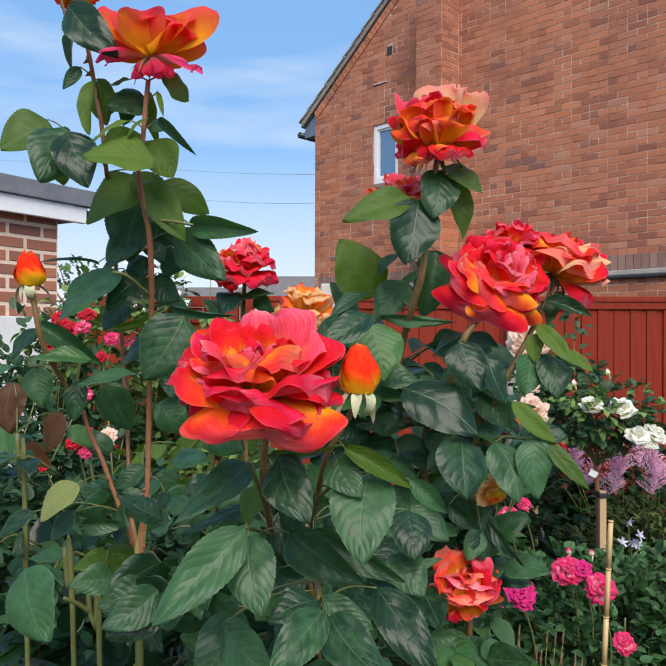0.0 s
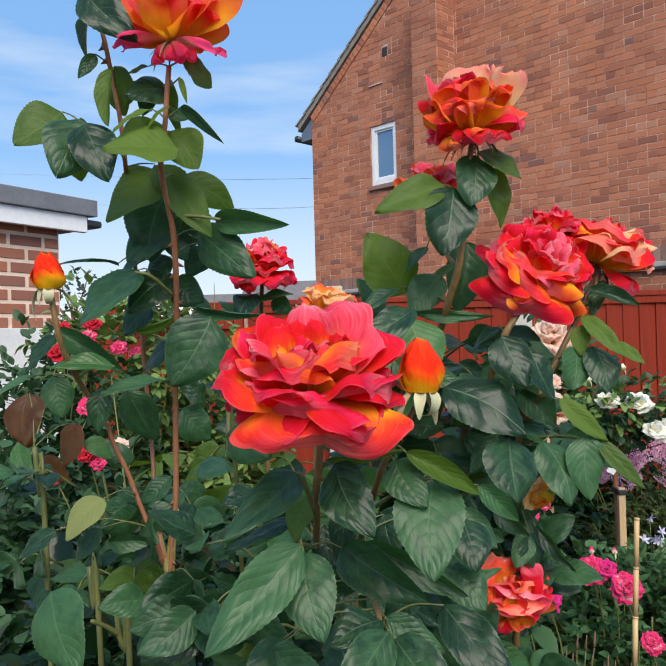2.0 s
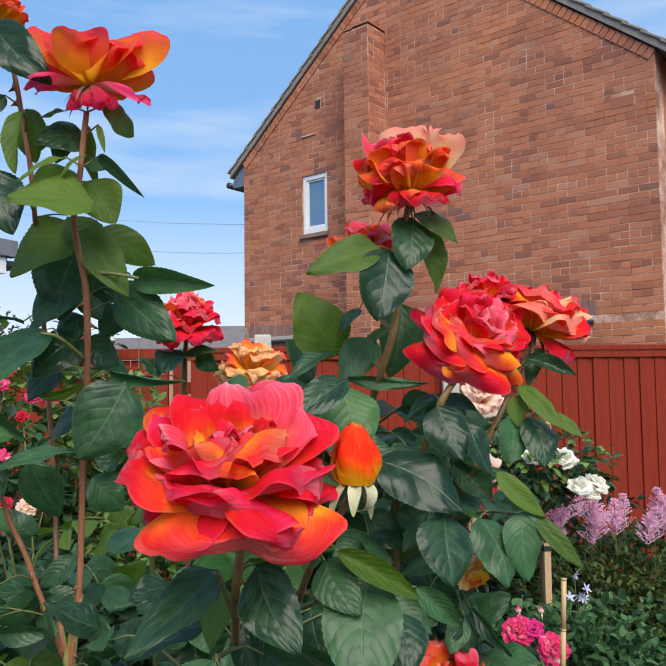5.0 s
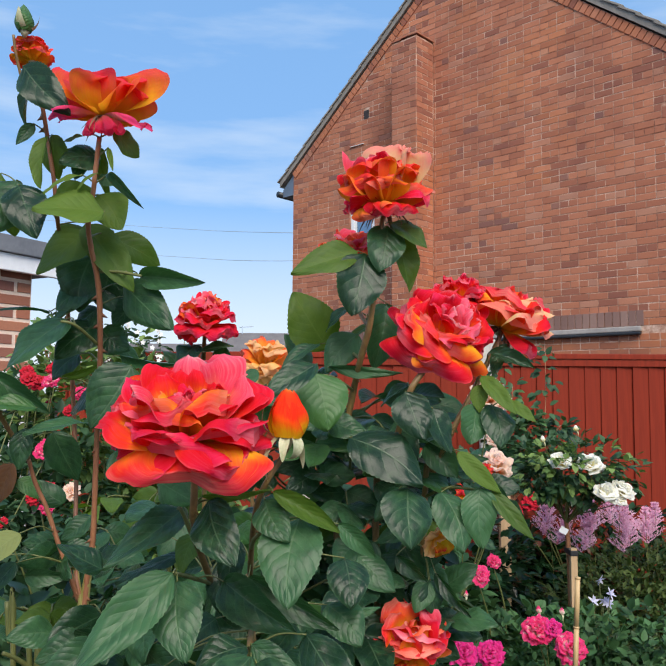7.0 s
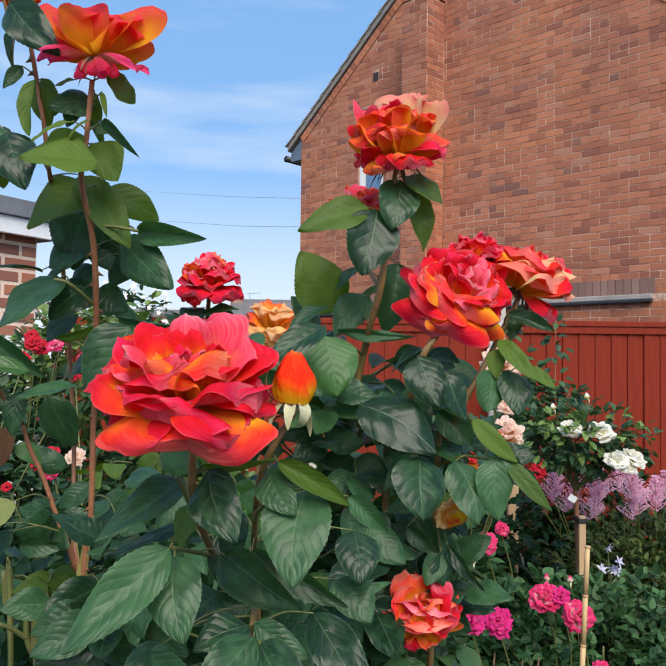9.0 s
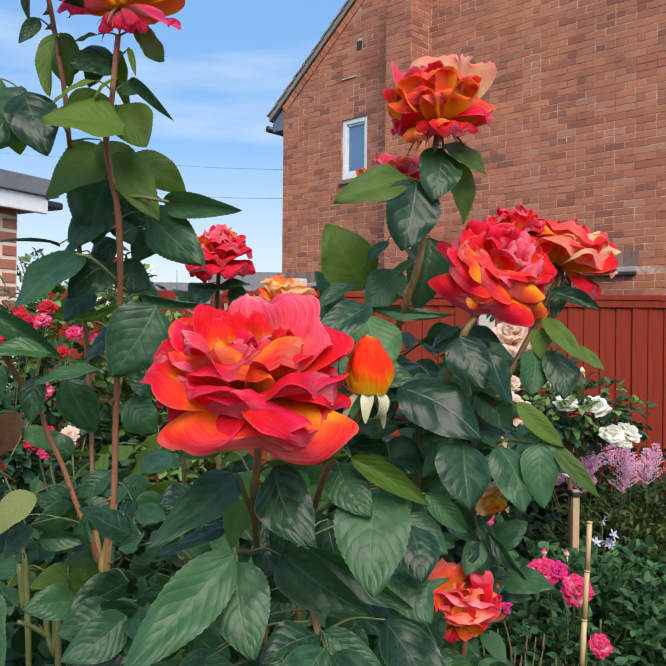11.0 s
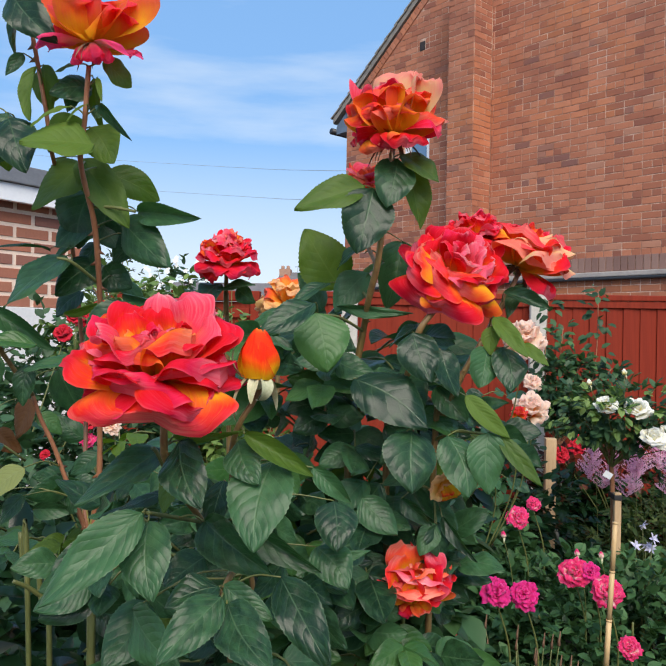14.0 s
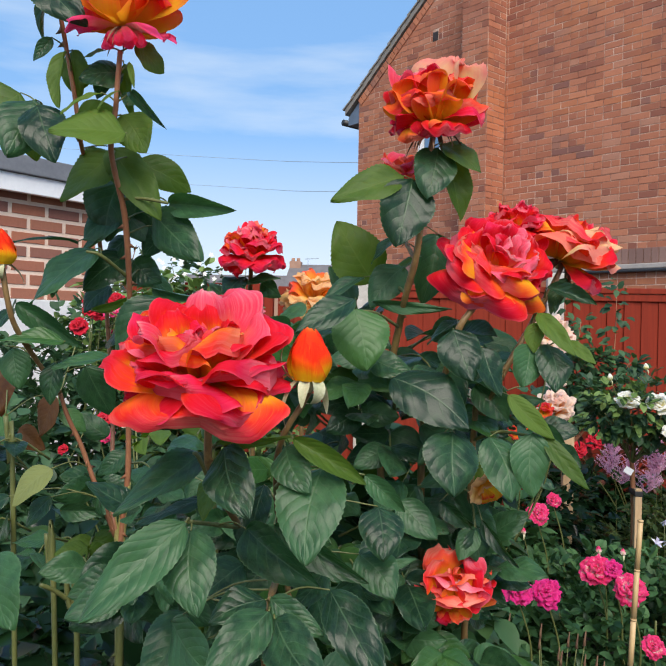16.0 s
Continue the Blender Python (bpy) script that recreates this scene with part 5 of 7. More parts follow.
cane(rose_front, [(-0.0431, 0.6200, 1.4538), (-0.0373, 0.5800, 1.4673), (-0.0309, 0.5600, 1.4762)], 0.0020, 0.0015, m_green_cane, 0)
cane(rose_front, [(-0.0816, 0.6000, 1.4543), (-0.0823, 0.5800, 1.4652), (-0.0885, 0.5600, 1.4913), (-0.0923, 0.5600, 1.4944)], 0.0020, 0.0015, m_green_cane, 0)
cane(rose_front, [(-0.0884, 0.7000, 1.4048), (-0.0882, 0.6000, 1.4341), (-0.0896, 0.5400, 1.4517)], 0.0020, 0.0015, m_green_cane, 0)
leaf(rose_front, (-0.0923, 0.5850, 1.4910), (-0.1374, 0.5265, 1.4617), 0.0302, "t", 25, 1)
leaf(rose_front, (-0.0874, 0.5265, 1.4551), (-0.1402, 0.4797, 1.4042), 0.0330, "t", 20, 1)
leaf(rose_front, (-0.0869, 0.5382, 1.4462), (-0.0739, 0.5031, 1.4037), 0.0368, "t", 5, 0)
leaf(rose_front, (-0.0659, 0.5382, 1.5036), (-0.0431, 0.5031, 1.4665), 0.0329, "t", -5, 0)
leaf(rose_front, (-0.0707, 0.5382, 1.5054), (-0.0189, 0.5382, 1.5088), 0.0088, "u", 60, 1)
leaf(rose_front, (-0.0195, 0.5382, 1.5100), (0.0310, 0.5382, 1.4805), 0.0150, "u", 40, 2)
leaf(rose_front, (0.0278, 0.5499, 1.4855), (0.0557, 0.5499, 1.4601), 0.0146, "t", 35, 2)
leaf(rose_front, (-0.0265, 0.5499, 1.5028), (-0.0079, 0.5265, 1.4783), 0.0265, "t", 10, 1)
leaf(rose_front, (-0.0007, 0.5499, 1.4901), (-0.0065, 0.5031, 1.4405), 0.0452, "t", 0, 0)
leaf(rose_front, (-0.0641, 0.6084, 1.4295), (-0.0066, 0.5616, 1.4028), 0.0340, "t", 15, 2)
leaf(rose_front, (-0.0465, 0.6318, 1.4272), (0.0279, 0.6084, 1.3885), 0.0243, "t", 20, 2)
leaf(rose_front, (-0.0378, 0.5499, 1.3982), (-0.0712, 0.5265, 1.3917), 0.0265, "t", 10, 1)
leaf(rose_front, (-0.0335, 0.5382, 1.3951), (-0.0639, 0.4914, 1.3675), 0.0299, "t", 10, 0)
leaf(rose_front, (-0.0348, 0.5499, 1.3995), (0.0032, 0.5382, 1.3807), 0.0213, "t", 15, 1)
leaf(rose_front, (-0.0296, 0.5382, 1.3904), (0.0080, 0.4914, 1.3682), 0.0338, "t", 10, 0)
leaf(rose_front, (0.0047, 0.5616, 1.4030), (0.0452, 0.5148, 1.3612), 0.0326, "t", 0, 0)
leaf(rose_front, (0.0338, 0.6786, 1.4337), (0.0397, 0.6435, 1.4016), 0.0376, "t", 0, 3)
leaf(rose_front, (0.0188, 0.6786, 1.3927), (0.0487, 0.6552, 1.3655), 0.0362, "t", 0, 3)
leaf(rose_front, (-0.1027, 0.6318, 1.4471), (-0.1530, 0.6084, 1.4319), 0.0211, "t", 30, 3)
leaf(rose_front, (-0.1090, 0.6084, 1.3635), (-0.1274, 0.5616, 1.3318), 0.0429, "t", 0, 3)
leaf(rose_front, (-0.1139, 0.5850, 1.3654), (-0.0689, 0.5382, 1.3434), 0.0369, "t", 0, 0)
leaf(rose_front, (0.0113, 0.6786, 1.3736), (0.0671, 0.6786, 1.3895), 0.0120, "t", 45, 1)
leaf(rose_front, (-0.0828, 0.7020, 1.4240), (-0.0724, 0.6786, 1.3801), 0.0262, "t", 20, 0)
leaf(rose_front, (-0.1547, 0.7254, 1.3363), (-0.1140, 0.7020, 1.3134), 0.0361, "t", 10, 3)
leaf(rose_front, (-0.0666, 0.7020, 1.3141), (-0.0949, 0.6786, 1.2893), 0.0305, "t", 10, 3)
leaf(rose_front, (0.0125, 0.7254, 1.3224), (0.0434, 0.7020, 1.2923), 0.0316, "t", 10, 3)
leaf(rose_front, (-0.1183, 0.7254, 1.4590), (-0.1383, 0.7020, 1.4274), 0.0316, "t", 10, 3)
leaf(rose_front, (-0.0589, 0.7020, 1.3732), (-0.0799, 0.6786, 1.3534), 0.0305, "t", 10, 0)
leaf(rose_front, (-0.1384, 0.7020, 1.4511), (-0.1646, 0.6786, 1.4477), 0.0244, "t", 20, 0)
leaf(rose_front, (-0.0893, 0.6318, 1.4650), (-0.0997, 0.6084, 1.4352), 0.0235, "u", 20, 0)
leaf(rose_front, (-0.0592, 0.6552, 1.4534), (-0.0677, 0.6318, 1.4086), 0.0244, "t", 20, 0)
leaf(rose_front, (-0.0307, 0.6786, 1.4376), (-0.0223, 0.6552, 1.4062), 0.0253, "t", 10, 3)
leaf(rose_front, (-0.0800, 0.6786, 1.3800), (-0.1050, 0.6435, 1.3651), 0.0334, "t", 10, 0)
leaf(rose_front, (-0.0115, 0.6786, 1.3771), (-0.0332, 0.6552, 1.3548), 0.0295, "t", 10, 3)
leaf(rose_front, (-0.0746, 0.7020, 1.3376), (-0.0550, 0.6552, 1.3105), 0.0343, "t", 10, 0)
leaf(rose_front, (-0.0195, 0.7020, 1.3462), (0.0000, 0.6669, 1.3213), 0.0303, "t", 10, 3)
cane(rose_right, [(0.1000, 1.0500, 0.0000), (0.0600, 1.0200, 0.8000), (0.0325, 1.0000, 1.4347), (0.0370, 0.9800, 1.4926), (0.0534, 0.9400, 1.5807), (0.0608, 0.9000, 1.6187), (0.0700, 0.8800, 1.6549), (0.0755, 0.8720, 1.6982), (0.0798, 0.8680, 1.7510), (0.0858, 0.8660, 1.7845), (0.0876, 0.8660, 1.8015)], 0.0052, 0.0030, m_stem, 5)
cane(rose_right, [(0.1200, 1.0300, 0.0000), (0.1000, 1.0000, 0.9000), (0.0837, 0.9800, 1.4272), (0.1008, 0.9400, 1.4969), (0.1099, 0.9100, 1.5404), (0.1192, 0.8800, 1.5813), (0.1360, 0.8850, 1.6060), (0.1473, 0.8850, 1.6282)], 0.0048, 0.0034, m_stem, 4)
cane(rose_right, [(0.1400, 1.0300, 0.0000), (0.1400, 1.0000, 0.9500), (0.1427, 0.9400, 1.4500), (0.1522, 0.9200, 1.4837), (0.1690, 0.9100, 1.5255), (0.1820, 0.9100, 1.5509), (0.2028, 0.9200, 1.5865), (0.2281, 0.9300, 1.6331), (0.2399, 0.9400, 1.6546)], 0.0044, 0.0028, m_stem, 4)
cane(rose_right, [(0.0700, 0.8800, 1.6549), (0.0576, 0.9300, 1.6848), (0.0537, 0.9700, 1.7217), (0.0526, 0.9800, 1.7561)], 0.0026, 0.0022, m_stem, 1)
cane(rose_right, [(0.1099, 0.9100, 1.5404), (0.1211, 0.9000, 1.5561), (0.1144, 0.8700, 1.5765)], 0.0018, 0.0014, m_green_cane, 0)
cane(rose_right, [(0.1427, 0.9400, 1.4500), (0.1663, 0.9000, 1.4661), (0.1999, 0.8700, 1.4665), (0.2121, 0.8650, 1.4644)], 0.0022, 0.0014, m_green_cane, 0)
cane(rose_right, [(0.1820, 0.9100, 1.5509), (0.1985, 0.8900, 1.5627), (0.2169, 0.8850, 1.5639)], 0.0018, 0.0014, m_green_cane, 0)
cane(rose_right, [(0.1300, 1.0500, 0.0000), (0.1200, 1.0000, 0.9000), (0.1080, 0.9500, 1.2204), (0.1172, 0.9200, 1.2527), (0.1194, 0.9000, 1.2701)], 0.0030, 0.0026, m_green_cane, 1)
cane(rose_right, [(0.0608, 0.9000, 1.6187), (0.0437, 0.9600, 1.6343), (0.0206, 1.0000, 1.6391)], 0.0020, 0.0015, m_green_cane, 0)
cane(rose_right, [(0.0534, 0.9400, 1.5807), (0.0291, 0.8600, 1.5955), (0.0099, 0.8100, 1.5967)], 0.0020, 0.0015, m_green_cane, 0)
cane(rose_right, [(0.0496, 0.9600, 1.4731), (0.0499, 0.8800, 1.5121), (0.0534, 0.8600, 1.5244)], 0.0020, 0.0015, m_green_cane, 0)
cane(rose_right, [(0.0837, 0.9800, 1.4272), (0.1014, 0.9000, 1.4555), (0.1143, 0.8500, 1.4686)], 0.0020, 0.0015, m_green_cane, 0)
leaf(rose_right, (0.0558, 0.8600, 1.7435), (-0.0201, 0.8300, 1.7163), 0.0408, "u", 0, 1)
leaf(rose_right, (0.0652, 0.8600, 1.7398), (0.0526, 0.8300, 1.6673), 0.0600, "t", 0, 0)
leaf(rose_right, (0.0923, 0.8700, 1.7755), (0.0839, 0.8400, 1.7195), 0.0474, "t", 0, 0)
leaf(rose_right, (0.0955, 0.8800, 1.7833), (0.1393, 0.8600, 1.7518), 0.0396, "u", 0, 1)
leaf(rose_right, (0.1041, 0.8900, 1.7656), (0.1228, 0.8800, 1.6997), 0.0365, "u", 10, 2)
leaf(rose_right, (0.0202, 1.0000, 1.6366), (-0.0248, 0.9800, 1.7119), 0.0689, "u", 0, 0)
leaf(rose_right, (0.1000, 1.0000, 1.6981), (0.0823, 0.9800, 1.6099), 0.0549, "t", 5, 2)
leaf(rose_right, (0.0088, 0.8000, 1.5989), (0.0253, 0.7800, 1.5400), 0.0584, "y", 0, 3)
leaf(rose_right, (0.0119, 0.7600, 1.6078), (-0.0409, 0.7300, 1.5784), 0.0307, "t", 15, 1)
leaf(rose_right, (0.1112, 0.8600, 1.5804), (0.1320, 0.8300, 1.5289), 0.0468, "t", 0, 3)
leaf(rose_right, (0.1428, 0.8600, 1.5612), (0.1634, 0.8400, 1.5127), 0.0350, "t", 0, 0)
leaf(rose_right, (0.1964, 0.8800, 1.5654), (0.1892, 0.8600, 1.5209), 0.0396, "t", 0, 0)
leaf(rose_right, (0.2140, 0.8800, 1.5657), (0.2192, 0.8500, 1.5188), 0.0393, "t", 0, 3)
leaf(rose_right, (0.2042, 0.8800, 1.5892), (0.1976, 0.8700, 1.5567), 0.0211, "u", 10, 1)
leaf(rose_right, (0.2025, 0.8800, 1.5996), (0.2346, 0.8400, 1.5573), 0.0218, "u", 20, 1)
leaf(rose_right, (0.2319, 0.8700, 1.5694), (0.2595, 0.8500, 1.5478), 0.0158, "u", 20, 1)
leaf(rose_right, (0.2165, 0.9000, 1.6285), (0.2669, 0.8800, 1.6117), 0.0184, "t", 35, 2)
leaf(rose_right, (0.0471, 0.8500, 1.5278), (0.1291, 0.8200, 1.4823), 0.0641, "t", 15, 3)
leaf(rose_right, (0.1124, 0.8400, 1.4736), (0.1150, 0.8000, 1.4161), 0.0618, "t", 0, 3)
leaf(rose_right, (0.1523, 0.8600, 1.4664), (0.1757, 0.8300, 1.4057), 0.0516, "t", 0, 3)
leaf(rose_right, (0.1973, 0.8600, 1.4716), (0.1969, 0.8400, 1.4064), 0.0423, "t", 10, 0)
leaf(rose_right, (0.2080, 0.8600, 1.4680), (0.2544, 0.8400, 1.4180), 0.0205, "u", 15, 1)
leaf(rose_right, (0.1709, 0.8600, 1.5113), (0.2204, 0.8500, 1.4670), 0.0226, "u", 25, 1)
leaf(rose_right, (0.1111, 0.9000, 1.4678), (0.0768, 0.8800, 1.4306), 0.0256, "t", 0, 3)
leaf(rose_right, (0.1504, 0.9000, 1.3666), (0.1874, 0.8800, 1.3183), 0.0154, "t", 45, 2)
leaf(rose_right, (0.0578, 0.9400, 1.6527), (0.0192, 0.9200, 1.6050), 0.0423, "t", 0, 0)
leaf(rose_right, (0.0099, 0.9600, 1.6411), (-0.0399, 0.9400, 1.6121), 0.0240, "t", 20, 1)
leaf(rose_right, (0.0213, 0.9200, 1.6096), (0.1118, 0.9000, 1.5997), 0.0147, "t", 55, 1)
leaf(rose_right, (0.1184, 0.9200, 1.5906), (0.0833, 0.9000, 1.5656), 0.0209, "t", 20, 1)
leaf(rose_right, (0.1267, 0.9600, 1.3391), (0.1703, 0.9500, 1.2961), 0.0434, "t", 0, 3)
leaf(rose_right, (0.1140, 0.9400, 1.3929), (0.1425, 0.9200, 1.3434), 0.0257, "t", 20, 2)
leaf(rose_right, (0.0462, 0.9800, 1.6918), (0.0154, 0.9700, 1.6603), 0.0224, "t", 20, 1)
leaf(rose_right, (0.0768, 0.9500, 1.6673), (0.0408, 0.9400, 1.6370), 0.0272, "u", 20, 1)
leaf(rose_right, (0.0777, 0.9000, 1.4025), (0.0554, 0.9000, 1.3572), 0.0384, "t", 20, 3)
leaf(rose_right, (0.1144, 0.9500, 1.4934), (0.0787, 0.9500, 1.5408), 0.0405, "t", 20, 3)
leaf(rose_right, (0.1423, 0.9200, 1.5166), (0.1783, 0.9000, 1.4791), 0.0388, "t", 25, 2)
leaf(rose_right, (0.0147, 0.9500, 1.5405), (0.0552, 0.9300, 1.4950), 0.0401, "t", 25, 2)
leaf(rose_right, (0.0404, 0.9500, 1.4723), (0.0045, 0.9500, 1.5078), 0.0371, "t", 25, 3)
leaf(rose_right, (0.0830, 0.9400, 1.4671), (0.1213, 0.9200, 1.4355), 0.0396, "t", 15, 3)
leaf(rose_right, (0.2417, 0.9200, 1.6399), (0.2197, 0.9000, 1.5995), 0.0209, "t", 15, 0)
leaf(rose_right, (0.0576, 0.8600, 1.3945), (0.0992, 0.8400, 1.3611), 0.0374, "t", 10, 3)
leaf(rose_right, (0.1022, 0.8800, 1.3905), (0.1367, 0.8700, 1.3606), 0.0201, "t", 30, 2)
leaf(rose_right, (0.1424, 0.9000, 1.3586), (0.1256, 0.8800, 1.3262), 0.0266, "t", 0, 0)
leaf(rose_right, (0.1442, 0.9000, 1.3578), (0.1514, 0.8900, 1.3205), 0.0356, "t", 0, 3)
leaf(rose_right, (0.1609, 0.9300, 1.3920), (0.1398, 0.9200, 1.3663), 0.0245, "t", 10, 0)
leaf(rose_right, (0.1718, 0.9200, 1.4152), (0.1616, 0.9200, 1.3784), 0.0243, "u", 0, 1)
leaf(rose_right, (0.0583, 0.8400, 1.3529), (0.0203, 0.8000, 1.3367), 0.0466, "t", 10, 3)
leaf(rose_right, (0.0610, 0.9000, 1.4059), (0.0321, 0.8800, 1.3733), 0.0392, "t", 10, 0)
leaf(rose_right, (0.1293, 0.9000, 1.4195), (0.0778, 0.9000, 1.4032), 0.0259, "t", 20, 0)
cane(rose_back, [(-0.1800, 1.4500, 0.0000), (-0.2101, 1.3800, 1.4993), (-0.2068, 1.3400, 1.6076), (-0.2003, 1.3100, 1.6663), (-0.1967, 1.3000, 1.6877)], 0.0050, 0.0035, m_stem, 3)
cane(rose_back, [(-0.1200, 1.4800, 0.0000), (-0.1237, 1.4200, 1.4973), (-0.1145, 1.4000, 1.5774), (-0.1091, 1.3900, 1.6166)], 0.0050, 0.0035, m_stem, 3)
cane(rose_back, [(-0.2200, 1.4000, 0.0000), (-0.2338, 1.2000, 1.3885), (-0.2374, 1.1500, 1.4226)], 0.0040, 0.0030, m_green_cane, 1)
leaf(rose_back, (-0.2080, 1.3000, 1.6601), (-0.2373, 1.2800, 1.6265), 0.0550, "t", 15, 0)
leaf(rose_back, (-0.1474, 1.3000, 1.6588), (-0.2101, 1.2800, 1.6495), 0.0252, "t", 45, 1)
leaf(rose_back, (-0.1848, 1.3200, 1.6533), (-0.1491, 1.3000, 1.6278), 0.0332, "t", 15, 0)
leaf(rose_back, (-0.1041, 1.3000, 1.6159), (-0.1510, 1.2800, 1.5911), 0.0371, "t", 15, 3)
leaf(rose_back, (-0.0608, 1.2000, 1.6073), (-0.0152, 1.1800, 1.5774), 0.0507, "t", 15, 3)
leaf(rose_back, (-0.2312, 1.1000, 1.4184), (-0.2633, 1.0600, 1.4041), 0.0614, "t", 20, 3)
leaf(rose_back, (-0.2303, 1.1000, 1.4502), (-0.1681, 1.0600, 1.4221), 0.0537, "t", 20, 3)
leaf(rose_back, (-0.2374, 1.3000, 1.6198), (-0.2706, 1.3000, 1.6526), 0.0299, "t", 15, 0)

# blooms
rose(rose_tall, (-0.2010, 0.7150, 1.8480), (0.06, 0.0, 1.0), 0.0338, [
    ("P", 192, 80, 112, 1.44, 0.56, 0.2, 0.06, -8), ("P", 350, 88, 116, 1.44, 0.50, 0.2, 0.06, -10), ("P", 284, 104, 172, 0.84, 0.50, 0.2, 0.09, 0), ("P", 244, 108, 175, 0.84, 0.44, 0.2, 0.09, 0), ("P", 318, 96, 150, 1.06, 0.36, 0.2, 0.08, 0),
    ("O", 78, 62, -20, 1.66, 1.20, 0.22, 0.05, 0), ("O", 30, 74, -12, 1.36, 1.05, 0.26, 0.05, 6), ("O", 136, 70, -14, 1.46, 1.05, 0.26, 0.05, 6), ("O", 178, 84, 0, 1.20, 1.05, 0.24, 0.05, 8), ("O", 0, 88, 8, 1.22, 1.05, 0.24, 0.05, 8),
    ("O", 232, 86, -12, 1.14, 1.20, 0.20, 0.05, 10), ("O", 316, 86, -8, 1.18, 1.24, 0.20, 0.05, 10)], ("high", 2, 1.10, "F"), 3, "orange bloom with pink outer petals", True)
bloom(rose_tall, (-0.2769, 0.7250, 1.9080), (-0.12, 0.0, 1), 0.024, "cupped", FLAME, 5, "small half-open orange bloom", dried=True)
bud(rose_tall, (-0.2755, 0.7000, 1.9277), (0.0, 0, 1), 0.028, 0.016, YOUNG, 4, "tight green bud")
bud(rose_tall, (-0.3223, 0.7280, 1.6334), (0.0, -0.05, 1), 0.034, 0.026, BUDM, 2, "scarlet and yellow half-open bud")
rose(rose_front, (-0.0788, 0.5300, 1.5446), (-0.05, -0.20, 1.0), 0.053, [
    ("F", 282, 58, 138, 1.08, 1.00, 0.05, 0.08, -4), ("R", 322, 60, 126, 1.06, 0.84, 0.10, 0.09, -4), ("R", 228, 66, 132, 0.96, 0.66, 0.15, 0.07, 0), ("R", 350, 62, 104, 0.98, 0.60, 0.2, 0.07, 0), ("R", 140, 60, 86, 0.98, 0.70, 0.2, 0.08, 0), ("R", 196, 66, 110, 0.98, 0.56, 0.2, 0.07, 0),
    ("R", 180, 72, 52, 1.14, 0.86, 0.25, 0.05, 6), ("R", 216, 80, 56, 0.98, 0.95, 0.22, 0.05, 22), ("R", 258, 84, 58, 0.86, 1.05, 0.20, 0.05, 34), ("R", 300, 84, 56, 0.88, 1.05, 0.20, 0.05, 34), ("R", 338, 78, 54, 0.98, 0.90, 0.22, 0.06, 20), ("R", 18, 68, 48, 1.04, 0.74, 0.25, 0.07, 10),
    ("F", 240, 56, 26, 0.86, 0.80, 0.3, 0.07, 46), ("R", 284, 56, 28, 0.84, 0.84, 0.3, 0.07, 46), ("F", 322, 54, 28, 0.90, 0.74, 0.3, 0.07, 40), ("W", 192, 52, 26, 1.00, 0.70, 0.3, 0.07, 46),
    ("R", 58, 26, 44, 1.12, 0.90, 0.05, 0.09, 4), ("R", 98, 26, 40, 1.08, 0.94, 0.05, 0.09, 4), ("R", 138, 30, 46, 1.04, 0.74, 0.2, 0.10, 16), ("W", 164, 38, 46, 1.00, 0.60, 0.3, 0.11, 26), ("W", 36, 30, 44, 1.14, 0.66, 0.2, 0.10, 10), ("W", 70, 20, 18, 1.06, 0.84, 0.1, 0.09, 26), ("R", 112, 24, 18, 1.02, 0.66, 0.3, 0.09, 34),
    ("R", 80, 22, 8, 0.94, 0.76, 0.3, 0.09, 40), ("R", 130, 28, 12, 0.86, 0.66, 0.3, 0.09, 44), ("R", 30, 30, 14, 0.82, 0.62, 0.3, 0.09, 40), ("F", 200, 36, 16, 0.72, 0.66, 0.3, 0.09, 44), ("F", 340, 36, 18, 0.76, 0.66, 0.3, 0.09, 44), ("R", 270, 40, 12, 0.66, 0.70, 0.3, 0.09, 50)],
    ("full", 5, 0.70, "RRW"), 7, "wide open coral-red bloom with orange petal bases")
bud(rose_front, (-0.0087, 0.5300, 1.5486), (0.06, 0.05, 1), 0.036, 0.0245, BUDM, 3, "scarlet bud with yellow base and curled sepals")
